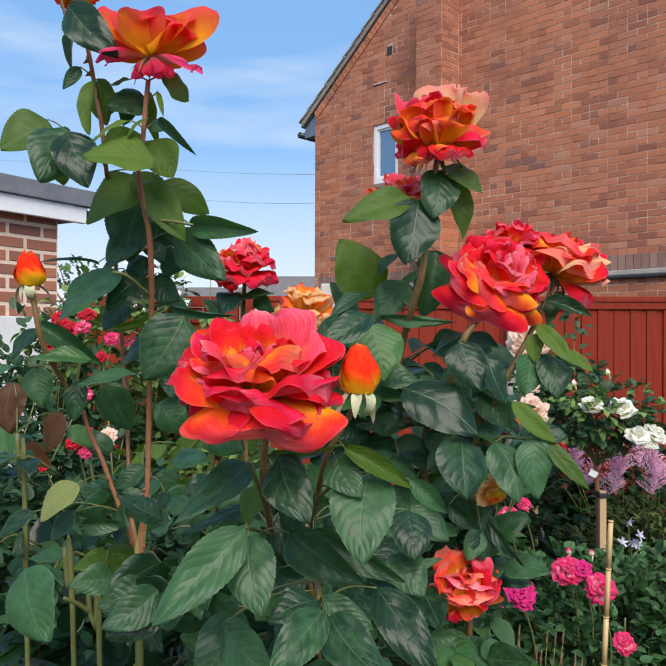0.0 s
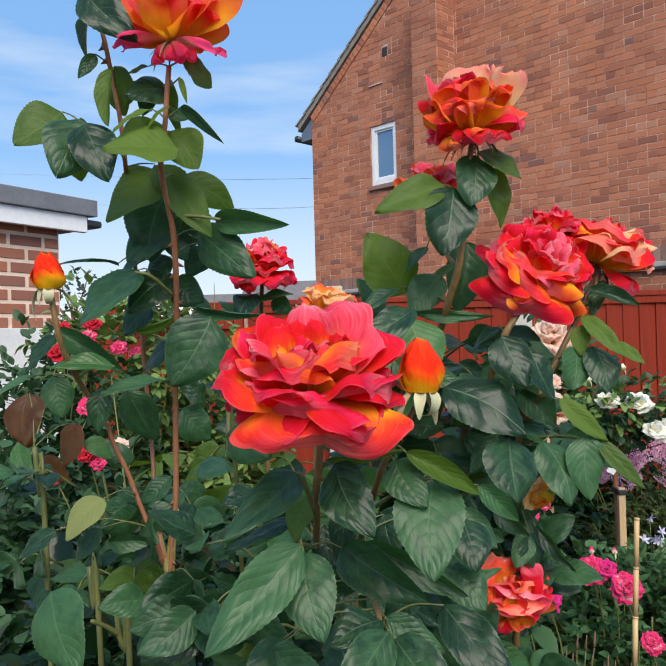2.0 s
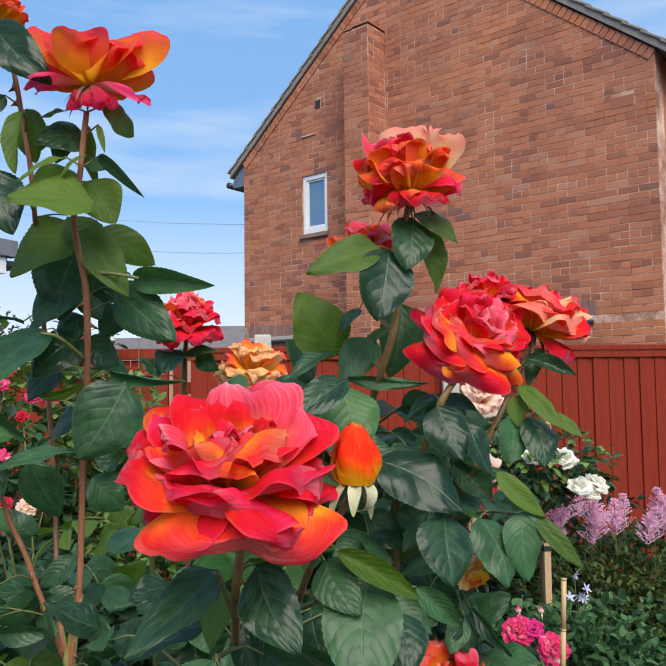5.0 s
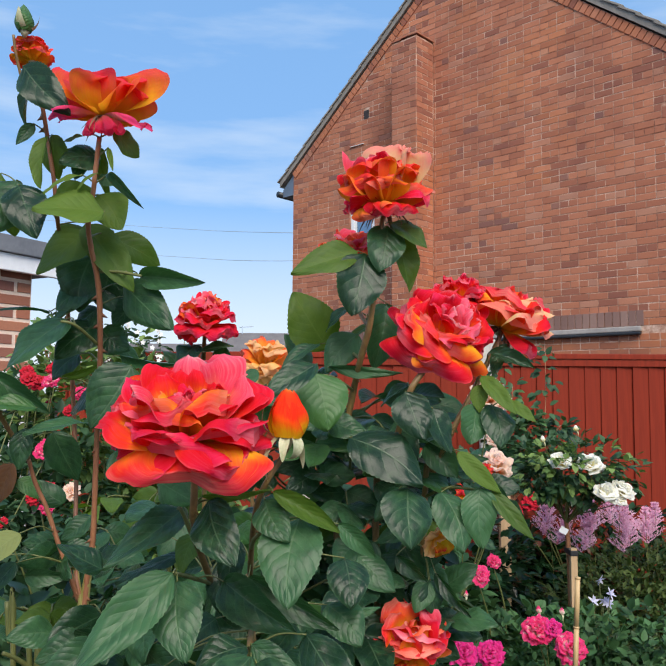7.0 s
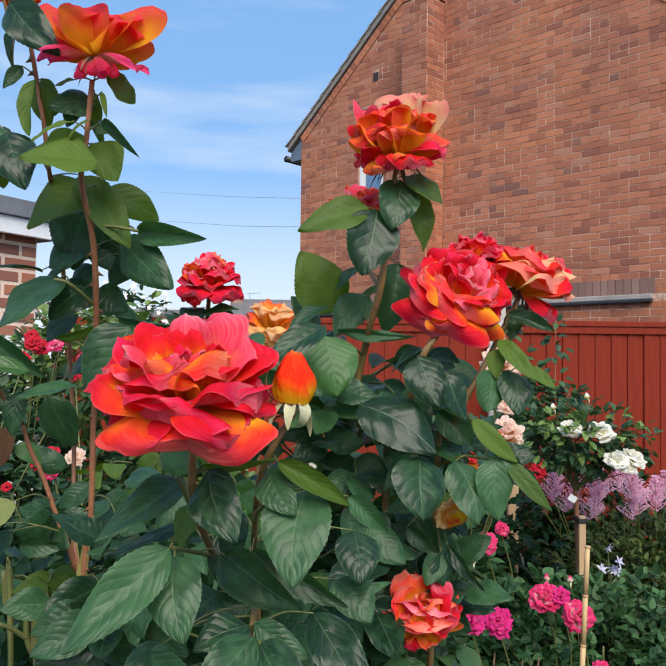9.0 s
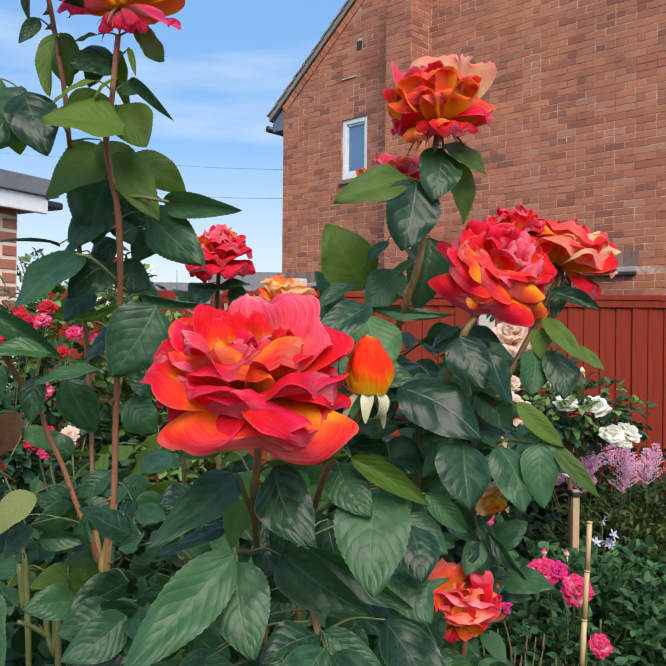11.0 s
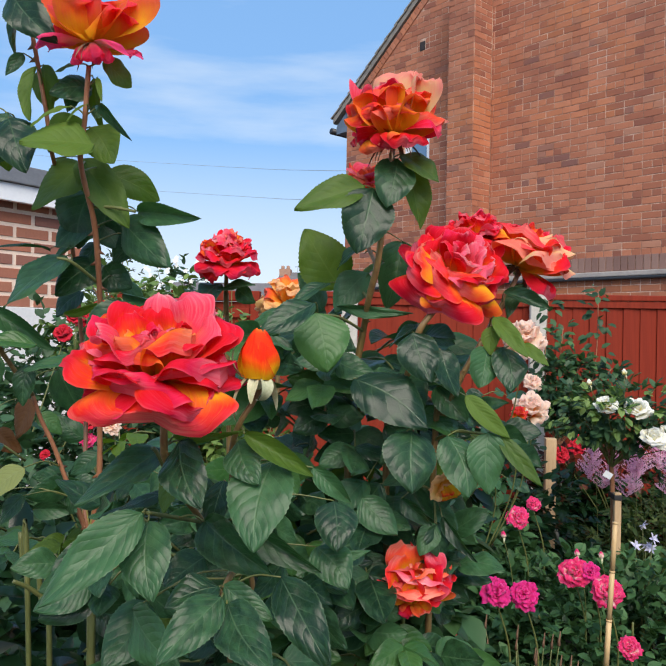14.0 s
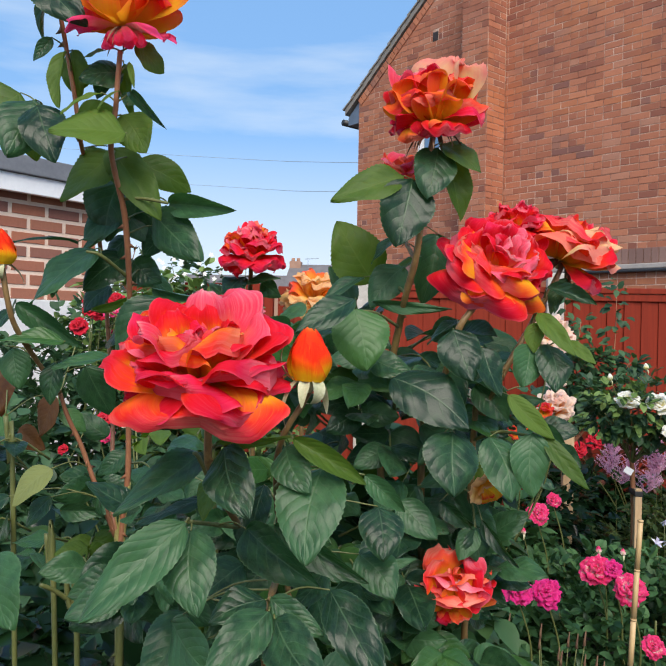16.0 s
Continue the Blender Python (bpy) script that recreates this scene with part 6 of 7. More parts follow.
rose(rose_right, (0.0867, 0.8660, 1.7981), (-0.04, -0.10, 1.0), 0.0500, [
    ("R", 292, 74, 122, 0.88, 0.66, 0.2, 0.09, 0), ("S", 238, 76, 130, 0.86, 0.62, 0.2, 0.09, 8), ("R", 198, 70, 112, 0.98, 0.58, 0.2, 0.09, 8), ("R", 338, 70, 96, 1.10, 0.46, 0.2, 0.08, 0), ("C", 4, 64, 78, 1.10, 0.28, 0.2, 0.08, 0), ("R", 266, 70, 128, 0.82, 0.62, 0.2, 0.09, 8), ("R", 150, 66, 104, 0.96, 0.60, 0.2, 0.09, 8), ("R", 100, 66, 100, 0.96, 0.60, 0.2, 0.09, 8),
    ("F", 206, 86, 16, 1.00, 0.92, 0.25, 0.06, 64), ("F", 250, 84, 24, 0.96, 0.92, 0.22, 0.06, 72), ("S", 292, 86, 20, 0.98, 0.92, 0.22, 0.06, 70), ("S", 336, 80, 18, 1.06, 0.86, 0.25, 0.06, 56), ("S", 168, 78, 14, 1.08, 0.84, 0.25, 0.06, 50),
    ("F", 230, 66, 2, 1.10, 0.80, 0.3, 0.06, 44), ("F", 274, 64, 0, 1.12, 0.82, 0.3, 0.06, 48), ("S", 316, 62, 2, 1.16, 0.76, 0.3, 0.06, 44), ("W", 186, 62, 2, 1.22, 0.72, 0.3, 0.06, 44),
    ("C", 40, 44, -8, 1.52, 0.80, 0.3, 0.04, 22), ("C", 8, 48, -4, 1.42, 0.68, 0.3, 0.05, 40), ("W", 130, 46, -2, 1.30, 0.80, 0.3, 0.06, 30), ("R", 88, 40, -2, 1.28, 0.84, 0.3, 0.06, 22)],
    ("full", 6, 1.20, "RF"), 11, "orange and red bloom with ruffled petals", True)
rose(rose_right, (0.0565, 0.9800, 1.7374), (-0.04, -0.25, 1.0), 0.053, [
    ("S", 240, 66, 4, 1.0, 0.80, 0.3, 0.08, 20), ("W", 320, 66, 6, 1.02, 0.72, 0.3, 0.08, 20), ("R", 285, 70, 150, 0.8, 0.5, 0.2, 0.12, 5), ("S", 190, 66, 80, 1.0, 0.60, 0.3, 0.10, 10), ("O", 40, 40, 40, 1.05, 0.7, 0.3, 0.1, 14), ("O", 120, 40, 34, 1.05, 0.7, 0.3, 0.1, 14)],
    ("full", 4, 0.98, "WSS"), 13, "orange and coral bloom behind the leaves")
rose(rose_right, (0.1600, 0.9100, 1.6460), (0.24, -0.64, 0.73), 0.0535, [
    ("R", 170, 60, 70, 1.06, 0.76, 0.2, 0.04, -8), ("R", 208, 64, 84, 1.12, 0.90, 0.15, 0.04, -6), ("R", 252, 66, 108, 1.18, 1.00, 0.10, 0.04, -4), ("F", 296, 64, 110, 1.10, 0.94, 0.10, 0.04, 0), ("R", 336, 60, 90, 1.04, 0.80, 0.2, 0.06, 4), ("R", 132, 52, 58, 1.08, 0.78, 0.3, 0.05, 0), ("R", 20, 50, 60, 1.02, 0.76, 0.3, 0.06, 8), ("R", 78, 46, 48, 1.08, 0.80, 0.3, 0.06, 8),
    ("F", 190, 52, 58, 1.06, 0.86, 0.2, 0.05, 2), ("F", 232, 56, 74, 1.02, 0.90, 0.15, 0.05, 2), ("F", 276, 54, 76, 0.98, 0.90, 0.15, 0.05, 4), ("R", 318, 50, 62, 0.96, 0.74, 0.25, 0.06, 8),
    ("R", 150, 60, 22, 1.00, 0.84, 0.3, 0.05, 22), ("F", 204, 68, 22, 0.96, 0.90, 0.3, 0.05, 26), ("F", 256, 70, 22, 0.92, 0.92, 0.3, 0.05, 32), ("W", 306, 66, 26, 0.90, 0.80, 0.3, 0.06, 40), ("W", 354, 60, 24, 0.94, 0.74, 0.3, 0.06, 38), ("R", 44, 50, 20, 1.00, 0.78, 0.3, 0.05, 30), ("R", 98, 48, 18, 1.02, 0.80, 0.3, 0.05, 26),
    ("W", 20, 40, 8, 0.88, 0.60, 0.4, 0.06, 40), ("R", 180, 44, 6, 0.92, 0.66, 0.4, 0.06, 30), ("W", 280, 44, 8, 0.84, 0.62, 0.4, 0.06, 44), ("R", 120, 40, 4, 0.94, 0.62, 0.4, 0.06, 30)],
    ("full", 6, 0.96, "WR"), 17, "large coral-red bloom with pale ruffled centre")
rose(rose_right, (0.2385, 0.9400, 1.6610), (0.34, -0.26, 0.90), 0.0505, [
    ("R", 322, 84, 118, 1.06, 0.46, 0.2, 0.06, -10), ("F", 190, 72, 20, 1.02, 0.84, 0.3, 0.05, 30), ("F", 232, 74, 24, 1.04, 0.90, 0.25, 0.04, 30), ("S", 276, 74, 28, 1.06, 0.94, 0.22, 0.04, 26), ("C", 318, 72, 34, 1.12, 0.92, 0.22, 0.04, 20), ("R", 0, 66, 34, 1.14, 0.84, 0.25, 0.05, 14),
    ("R", 50, 56, 22, 1.12, 0.86, 0.3, 0.06, 18), ("R", 104, 54, 18, 1.10, 0.86, 0.3, 0.06, 18), ("R", 150, 58, 18, 1.06, 0.80, 0.3, 0.06, 22), ("C", 298, 54, 14, 1.12, 0.78, 0.3, 0.05, 30), ("F", 240, 54, 8, 1.10, 0.76, 0.3, 0.05, 34), ("R", 346, 50, 14, 1.16, 0.72, 0.3, 0.05, 24)], ("full", 6, 1.1, "FF"), 19, "red bloom with pale yellow petal backs", True)
rose(rose_right, (0.1860, 0.9350, 1.6850), (-0.05, 0.0, 1.0), 0.037, dome("RR", "RRW", 21), ("full", 5, 0.9, "RW"), 21, "small coral-red bloom")
rose(rose_right, (0.1195, 0.9000, 1.2691), (0.08, -0.20, 1.0), 0.0315, [
    ("S", 300, 70, 112, 0.86, 0.62, 0.2, 0.08, 0), ("R", 222, 74, 150, 0.95, 0.56, 0.2, 0.08, 0), ("S", 262, 70, 128, 0.80, 0.60, 0.2, 0.08, 4), ("R", 348, 62, 84, 1.00, 0.56, 0.2, 0.08, 0),
    ("S", 196, 80, 6, 1.44, 0.80, 0.28, 0.06, 14), ("F", 240, 82, 4, 1.40, 0.86, 0.24, 0.06, 16), ("S", 286, 82, 2, 1.46, 0.88, 0.24, 0.06, 18), ("R", 332, 78, 6, 1.48, 0.82, 0.26, 0.06, 16), ("R", 20, 72, 2, 1.54, 0.78, 0.26, 0.06, 14),
    ("F", 214, 60, -6, 1.72, 0.72, 0.3, 0.06, 14), ("W", 262, 58, -8, 1.66, 0.74, 0.3, 0.06, 18), ("S", 312, 58, -6, 1.76, 0.72, 0.3, 0.06, 14), ("F", 160, 50, -10, 1.80, 0.68, 0.3, 0.06, 12), ("W", 72, 38, -8, 1.92, 0.64, 0.3, 0.06, 10), ("S", 116, 38, -10, 1.88, 0.64, 0.3, 0.06, 10), ("R", 24, 46, -8, 1.80, 0.64, 0.3, 0.06, 12)],
    ("full", 6, 1.5, "SF"), 23, "salmon-orange bloom with loose petals")
rose(rose_right, (0.1500, 0.9050, 1.4080), (0.35, -0.70, -0.45), 0.025, [
    ("B", 250, 40, 60, 1.05, 0.70, 0.3, 0.07, 10), ("B", 300, 36, 66, 1.15, 0.72, 0.3, 0.07, 10), ("B", 345, 40, 60, 1.00, 0.66, 0.3, 0.07, 10), ("S", 200, 44, 66, 0.95, 0.60, 0.3, 0.07, 10), ("F", 80, 40, 60, 0.95, 0.70, 0.3, 0.07, 10), ("B", 275, 20, 30, 0.85, 0.56, 0.4, 0.07, 20), ("F", 30, 20, 28, 0.80, 0.54, 0.4, 0.07, 20)],
    None, 25, "orange bloom under the leaves")
rose(rose_back, (-0.1967, 1.3000, 1.6862), (0.0, -0.24, 1.0), 0.054, dome("RRR", "RWF", 29),
    ("full", 5, 1.08, "RWS"), 29, "coral-pink bloom with pale petal rims")
rose(rose_back, (-0.0993, 1.3850, 1.6118), (0.24, -0.22, 1.0), 0.060, dome("BBB", "BBS", 33, 0.8, 12),
    ("full", 5, 0.8, "BBS"), 31, "fading peach-yellow bloom")
rose_peach = plant("rose_bush", (0.27, 2.05, 0), "rose bush with faded peach and cream blooms", "rose bush", "flame-coloured roses")
for at, r, k in (((0.3817, 1.7200, 1.5562), 0.045, 1), ((0.4400, 1.9500, 1.3729), 0.050, 2), ((0.3937, 1.8500, 1.3829), 0.022, 3), ((0.3384, 1.9000, 1.3233), 0.03, 5), ((0.4495, 2.0000, 1.4446), 0.028, 4)):
    bloom(rose_peach, at, (0.1 * k - 0.2, -0.5, 1), r, "full" if k == 1 else "cupped", ORANGE if k in (3, 5) else BLUSH, 27 + k, "orange bloom" if k in (3, 5) else "faded peach bloom with pink rims", None, 1.2)
    stem_between(rose_peach, Vector(at) + Vector((-0.12 + 0.02 * k, 0.10, -0.36)), Vector(at) - Vector((0, 0, 0.01)), 0.0020, 0.0014, m_green_cane, 0.03)


def shoots(bush, centre, spread, low, high, count, size, seed, kinds="ttttttttu", leaves_each=5, flat=0.0):
    """Leafy side shoots that fill the heart of a bush: a stalk with pairs of leaflets and one at its end."""
    rng = random.Random(seed)
    for _ in range(count):
        a = rng.uniform(0, 2 * math.pi)
        k = math.sqrt(rng.random())
        foot = Vector((centre[0] + spread[0] * k * math.cos(a), centre[1] + spread[1] * k * math.sin(a), rng.uniform(low, high)))
        way = Vector((math.cos(a) * 0.7 + rng.uniform(-0.4, 0.4), math.sin(a) * 0.5 - 0.55 + rng.uniform(-0.3, 0.3), rng.uniform(-0.25, 0.45))).normalized()
        long = size * rng.uniform(1.3, 1.9)
        mid = foot + way * (long * 0.55) + Vector((0, 0, 0.012))
        end = foot + way * long - Vector((0, 0, 0.012))
        tube("shoot", [foot, mid, end], 0.0017, 0.0009, m_green_cane, bush, sides=5, steps=3)
        side = way.cross(Vector((0, 0, 1))).normalized()
        kind = rng.choice(kinds)
        style = rng.randrange(4)
        level = k * 7 % 1 < flat
        for s, u in (((1, 0.5), (-1, 0.5), (1, 0.9), (-1, 0.9), (0, 1.0)))[5 - leaves_each:]:
            base = foot + way * (long * u) + Vector((0, 0, 0.010 * (1 - abs(2 * u - 1))))
            d = (way * (0.45 if s else 1.0) + side * s + Vector((0, 0, rng.uniform(-0.55, 0.1)))).normalized()
            l = size * rng.uniform(0.8, 1.1) * (1.12 if not s else 0.95)
            ob = leaf(bush, base, base + d * l, l * rng.uniform(0.58, 0.72), kind, rng.uniform(-35, 35), style, level)
            STALKS[bush.name].pop()


shoots(rose_tall, (-0.34, 1.0), (0.12, 0.08), 1.22, 1.42, 16, 0.048, 61, flat=0.6)
shoots(rose_front, (-0.095, 0.77), (0.05, 0.04), 1.10, 1.36, 16, 0.050, 62, "t")
# lighter "y" leaves mixed into rose_right put extra brightness into its colour
shoots(rose_right, (0.01, 1.05), (0.08, 0.06), 1.26, 1.58, 44, 0.058, 63, "ttty")
shoots(rose_right, (-0.035, 0.99), (0.07, 0.04), 0.95, 1.36, 30, 0.058, 68, "ttty")
shoots(rose_right, (0.04, 0.98), (0.06, 0.03), 1.08, 1.30, 14, 0.056, 70, "tty")
shoots(rose_right, (0.075, 0.96), (0.04, 0.03), 1.18, 1.34, 9, 0.050, 77, "tty")
shoots(rose_right, (0.15, 1.12), (0.07, 0.05), 1.34, 1.50, 14, 0.052, 69)
shoots(rose_right, (-0.08, 1.08), (0.07, 0.08), 0.90, 1.15, 14, 0.058, 66)
shoots(rose_peach, (0.27, 2.02), (0.07, 0.06), 1.20, 1.42, 15, 0.050, 67)
# shade inside the bush is put into this dark leaf colour
mass("foliage", rose_peach, (0.25, 2.1, 1.18), (0.09, 0.10, 0.20), 240, 0.058, m_fol_dark_shade, 75, "shaded leaves in the heart of the bush")
shoots(rose_back, (-0.14, 1.44), (0.26, 0.12), 1.08, 1.46, 36, 0.054, 64, flat=0.6)
for bush in (rose_tall, rose_front, rose_right, rose_back, rose_peach):
    stalks(bush)
rose_front.matrix_basis = Matrix.Translation((0.006, 0, -0.003)) @ rose_front.matrix_basis
# the darkest of these masses carry the bush-heart shade in their colour
mass("foliage", rose_tall, (-0.38, 1.16, 0.83), (0.34, 0.16, 0.48), 1000, 0.060, m_fol_dark_shade, 71, "shaded leaves in the heart of the bush")
mass("foliage", rose_front, (-0.05, 0.86, 0.78), (0.22, 0.10, 0.48), 600, 0.060, m_fol_dark_shade, 72, "shaded leaves in the heart of the bush")
mass("foliage", rose_right, (0.05, 1.24, 0.88), (0.18, 0.12, 0.66), 2400, 0.052, m_fol_rose, 73, "shaded leaves in the heart of the bush")
mass("foliage", rose_back, (-0.16, 1.62, 0.68), (0.44, 0.18, 0.56), 3000, 0.056, m_fol_dark_shade, 74, "shaded leaves in the heart of the bush")

# ---- the bed on the right ----
pink_bush = plant("rose_bush", (0.95, 2.75, 0), "low rose bush with magenta and pink blooms", "rose bush", "pink roses")
for k in range(7):
    a = k * 0.9
    tube("cane", [(0.95, 2.75, 0), (0.95 + 0.22 * math.cos(a), 2.75 + 0.16 * math.sin(a), 0.35), (0.95 + 0.42 * math.cos(a), 2.75 + 0.3 * math.sin(a), 0.68)], 0.007, 0.003, m_green_cane, pink_bush, sides=6, thorns=3, seed=k)
mass("foliage", pink_bush, (0.86, 2.85, 0.37), (0.94, 0.42, 0.44), 13000, 0.043, m_fol_rose, 81, "dark green rose leaves")
for k, (px, r, mt, st) in enumerate((((0.6940, 2.5200, 0.8050), 0.054, ROSY, "small"), ((0.7700, 2.4200, 0.7800), 0.054, ROSY, "small"), ((0.3953, 2.2000, 0.8386), 0.050, MAGENTA, "small"), ((0.4867, 2.2500, 0.8180), 0.047, MAGENTA, "small"),
                                   ((0.8213, 2.3600, 0.6352), 0.040, ROSY, "small"), ((0.5440, 2.7500, 0.9234), 0.046, ROSY, "small"), ((0.6113, 2.8000, 0.9620), 0.03, ROSY, "cupped"), ((0.7364, 2.5000, 0.8154), 0.035, MAGENTA, "small"))):
    bloom(pink_bush, px, (-0.1 + 0.12 * (k % 3), -0.75, 0.6), r, st, mt, 40 + k, "bright magenta bloom" if mt is MAGENTA else "pink bloom with pale centre")
    stem_between(pink_bush, Vector(px) + Vector((0.06, 0.08, -0.32)), Vector(px) + Vector((0, 0.01, -0.01)), 0.004, 0.002, m_green_cane)
for px in ((0.4918, 2.7000, 0.9038), (0.7208, 2.6000, 0.8787), (0.8136, 2.6500, 0.8594)):
    px = Vector(px) - Vector((0, 0, 0.035))
    bud(pink_bush, px, (0.05, -0.1, 1), 0.024, 0.016, ROSY, 6, "pink bud")
    stem_between(pink_bush, Vector(px) + Vector((0.05, 0.06, -0.28)), px, 0.0018, 0.0012, m_green_cane, 0.012)

seed_bush = plant("spent_rose", (0.42, 2.0, 0), "low bush with spent brown buds", "shrub")
mass("foliage", seed_bush, (0.42, 2.05, 0.42), (0.26, 0.20, 0.32), 900, 0.045, m_fol_mid, 83, "thin green leaves")
seed_rng = random.Random(9)
for k in range(26):
    at = Vector((0.43 + seed_rng.uniform(-0.12, 0.12), 1.95 + seed_rng.uniform(-0.12, 0.1), 0.78 + seed_rng.uniform(-0.10, 0.07)))
    v, f = tube_data([at, at + Vector((0, 0, 0.012)), at + Vector((0.002, 0, 0.026)), at + Vector((0.003, 0, 0.036))], 0.004, 0.001, 6)
    child("spent_bud", mesh_of("spent_bud", v, f, m_dried), seed_bush, None, "dry brown bud")
    stem_between(seed_bush, (0.42, 2.0, 0.2), at, 0.002, 0.0012, m_green_cane)

WX = 1.0024
white_rose = plant("standard_rose", (WX, 3.18, 0), "standard rose with white blooms tied to a stake", "rose tree")
tube("trunk", [(WX + 0.01, 3.19, 0), (WX + 0.008, 3.18, 0.5), (WX - 0.004, 3.17, 0.94), (WX - 0.03, 3.12, 1.10)], 0.012, 0.009, m_cane, white_rose)
for k in range(9):
    a = k * 0.7
    tube("limb", [(WX - 0.02, 3.14, 1.05), (WX + 0.10 * math.cos(a), 3.1 + 0.08 * math.sin(a), 1.18), (WX + 0.17 * math.cos(a), 3.07 + 0.12 * math.sin(a), 1.22 + 0.008 * k)], 0.005, 0.002, m_green_cane, white_rose, sides=6, seed=k)
mass("foliage", white_rose, (WX, 3.10, 1.265), (0.30, 0.18, 0.145), 760, 0.042, m_fol_mid, 85, "mid-green leaves", 0.2)
mass("young_foliage", white_rose, (WX - 0.02, 3.06, 1.275), (0.29, 0.16, 0.130), 260, 0.040, m_fol_light, 86, "light yellow-green young leaves", 0.4)
for k, (px, r) in enumerate((((0.9153, 2.9800, 1.3062), 0.044), ((1.0286, 2.9800, 1.2936), 0.050), ((1.0715, 2.9400, 1.1884), 0.050), ((1.1484, 2.9800, 1.1951), 0.048), ((1.1244, 2.9600, 1.1614), 0.038))):
    bloom(white_rose, px, (-0.2 + 0.15 * k, -0.55, 0.8), 0.92 * r, "soft", WHITE, 50 + k, "open cream-white bloom", None, 1.2)
    stem_between(white_rose, (WX - 0.02, 3.13, 1.08), Vector(px) + Vector((0, 0.012, -0.01)), 0.003, 0.0018, m_green_cane)
for px in ((1.0004, 3.0500, 1.4305), (0.8664, 3.0500, 1.3871)):
    bud(white_rose, px, (0, 0, 1), 0.026, 0.018, WHITE, 7, "cream bud")
    stem_between(white_rose, (WX - 0.02, 3.13, 1.08), px, 0.003, 0.0016, m_green_cane)


def stake_thing(at, top, half, label):
    ob = new("wooden_stake")
    ob.matrix_basis = Matrix.Translation((at[0], at[1], 0))
    tagged(ob, label, "stake", "plant stakes")
    part("post", boxed((-half, -half, 0), (half, half, top), 0.003), m_stake, ob)
    return ob


stake = stake_thing((WX, 3.12), 0.9547, 0.0135, "pale wooden stake beside the standard rose")
strap_bm = bmesh.new()
box(strap_bm, (WX - 0.0165, 3.1035, 0.9547 - 0.03), (WX + 0.0165, 3.19, 0.9547 - 0.008), 0.004)
strap = new("rubber_tie", bm_mesh("rubber_tie", strap_bm, m_strap))
tagged(strap, "black rubber tree tie round stake and stem", "tree tie")
tag = new("plant_label", bm_mesh("plant_label", boxed((-0.018, -0.001, -0.013), (0.018, 0.001, 0.013), 0.0008), m_tag))
tag.matrix_basis = Matrix.Translation((0.9474, 3.0600, 1.0346)) @ Euler((0.2, 0.5, 0.2)).to_matrix().to_4x4()
tagged(tag, "white plastic plant label tied to the rose", "plant label")
stake_thing((0.8983, 3.9000, 1.0606), (0.8983, 3.9000, 1.0606)[2], 0.026, "pale wooden stake among pink roses")
stake_thing((0.1359, 1.7000, 1.0054), (0.1359, 1.7000, 1.0054)[2], 0.0135, "pale wooden stake behind the rose bush")
bamboo = plant("bamboo_cane", (0.62, 2.13, 0), "thin yellow bamboo cane standing in the bed", "garden cane")
foot, tip = Vector((0.655, 2.12, 0.0)), Vector((0.7126, 2.1500, 1.0667))
way = tip - foot
knots = [(k / 8, 0.0088 - 0.0018 * k / 8) for k in range(8)]
rings = []
for u, r in knots:
    q = foot + way * u
    rings.append(tube_data([q, q + way * 0.06, q + way * 0.125], r, r * 0.97, 10))
    rings.append(tube_data([q + way * 0.121, q + way * 0.1235, q + way * 0.126], r * 1.09, r * 1.09, 10))
child("culm", mesh_of("culm", *joined(rings), m_bamboo), bamboo)

# lilac plumes
plume_rng = random.Random(21)
astilbe = plant("astilbe", (1.5, 3.55, 0), "lilac feathery plumes over ferny leaves", "flowering plant")
mass("foliage", astilbe, (1.55, 3.55, 0.52), (0.75, 0.30, 0.44), 9000, 0.040, m_fol_olive, 87, "fine ferny green leaves", 0.5, 0.4)
for k in range(22):
    top = Vector((1.02 + k * 0.058 + plume_rng.uniform(-0.03, 0.03), 3.42 + plume_rng.uniform(-0.12, 0.12), 1.10 + plume_rng.uniform(-0.08, 0.06)))
    base = Vector((top.x + plume_rng.uniform(-0.06, 0.06), top.y + 0.05, top.z - 0.17))
    out = ([], [])
    for q in range(10):
        u = q / 10
        c = base.lerp(top, u)
        for w in range(7):
            a = plume_rng.uniform(0, 6.28)
            side = Vector((math.cos(a), math.sin(a), 0.75)).normalized()
            for e in range(13):
                p = c + side * (0.078 * (1.05 - u) * e / 12)
                d = (side * 0.8 + Vector((plume_rng.uniform(-1, 1), plume_rng.uniform(-1, 1), plume_rng.uniform(-0.3, 1)))).normalized()
                spray_leaf(out, p, d, Vector((0.2, -0.9, 0.5)), 0.013, 0.0042)
    child("plume", mesh_of("plume", *out, m_lilac), astilbe, None, "mauve-pink feathery flower plume", "stuff")
    stem_between(astilbe, (top.x + 0.04, 3.58, 0.2), top, 0.002, 0.001, m_green_cane)

hosta = plant("hosta", (1.62, 3.0, 0), "broad blue-green leaves of a low hosta", "plant")
hosta_me = leaf_mesh(3, m_fol_blue, 91)
host_rng = random.Random(15)
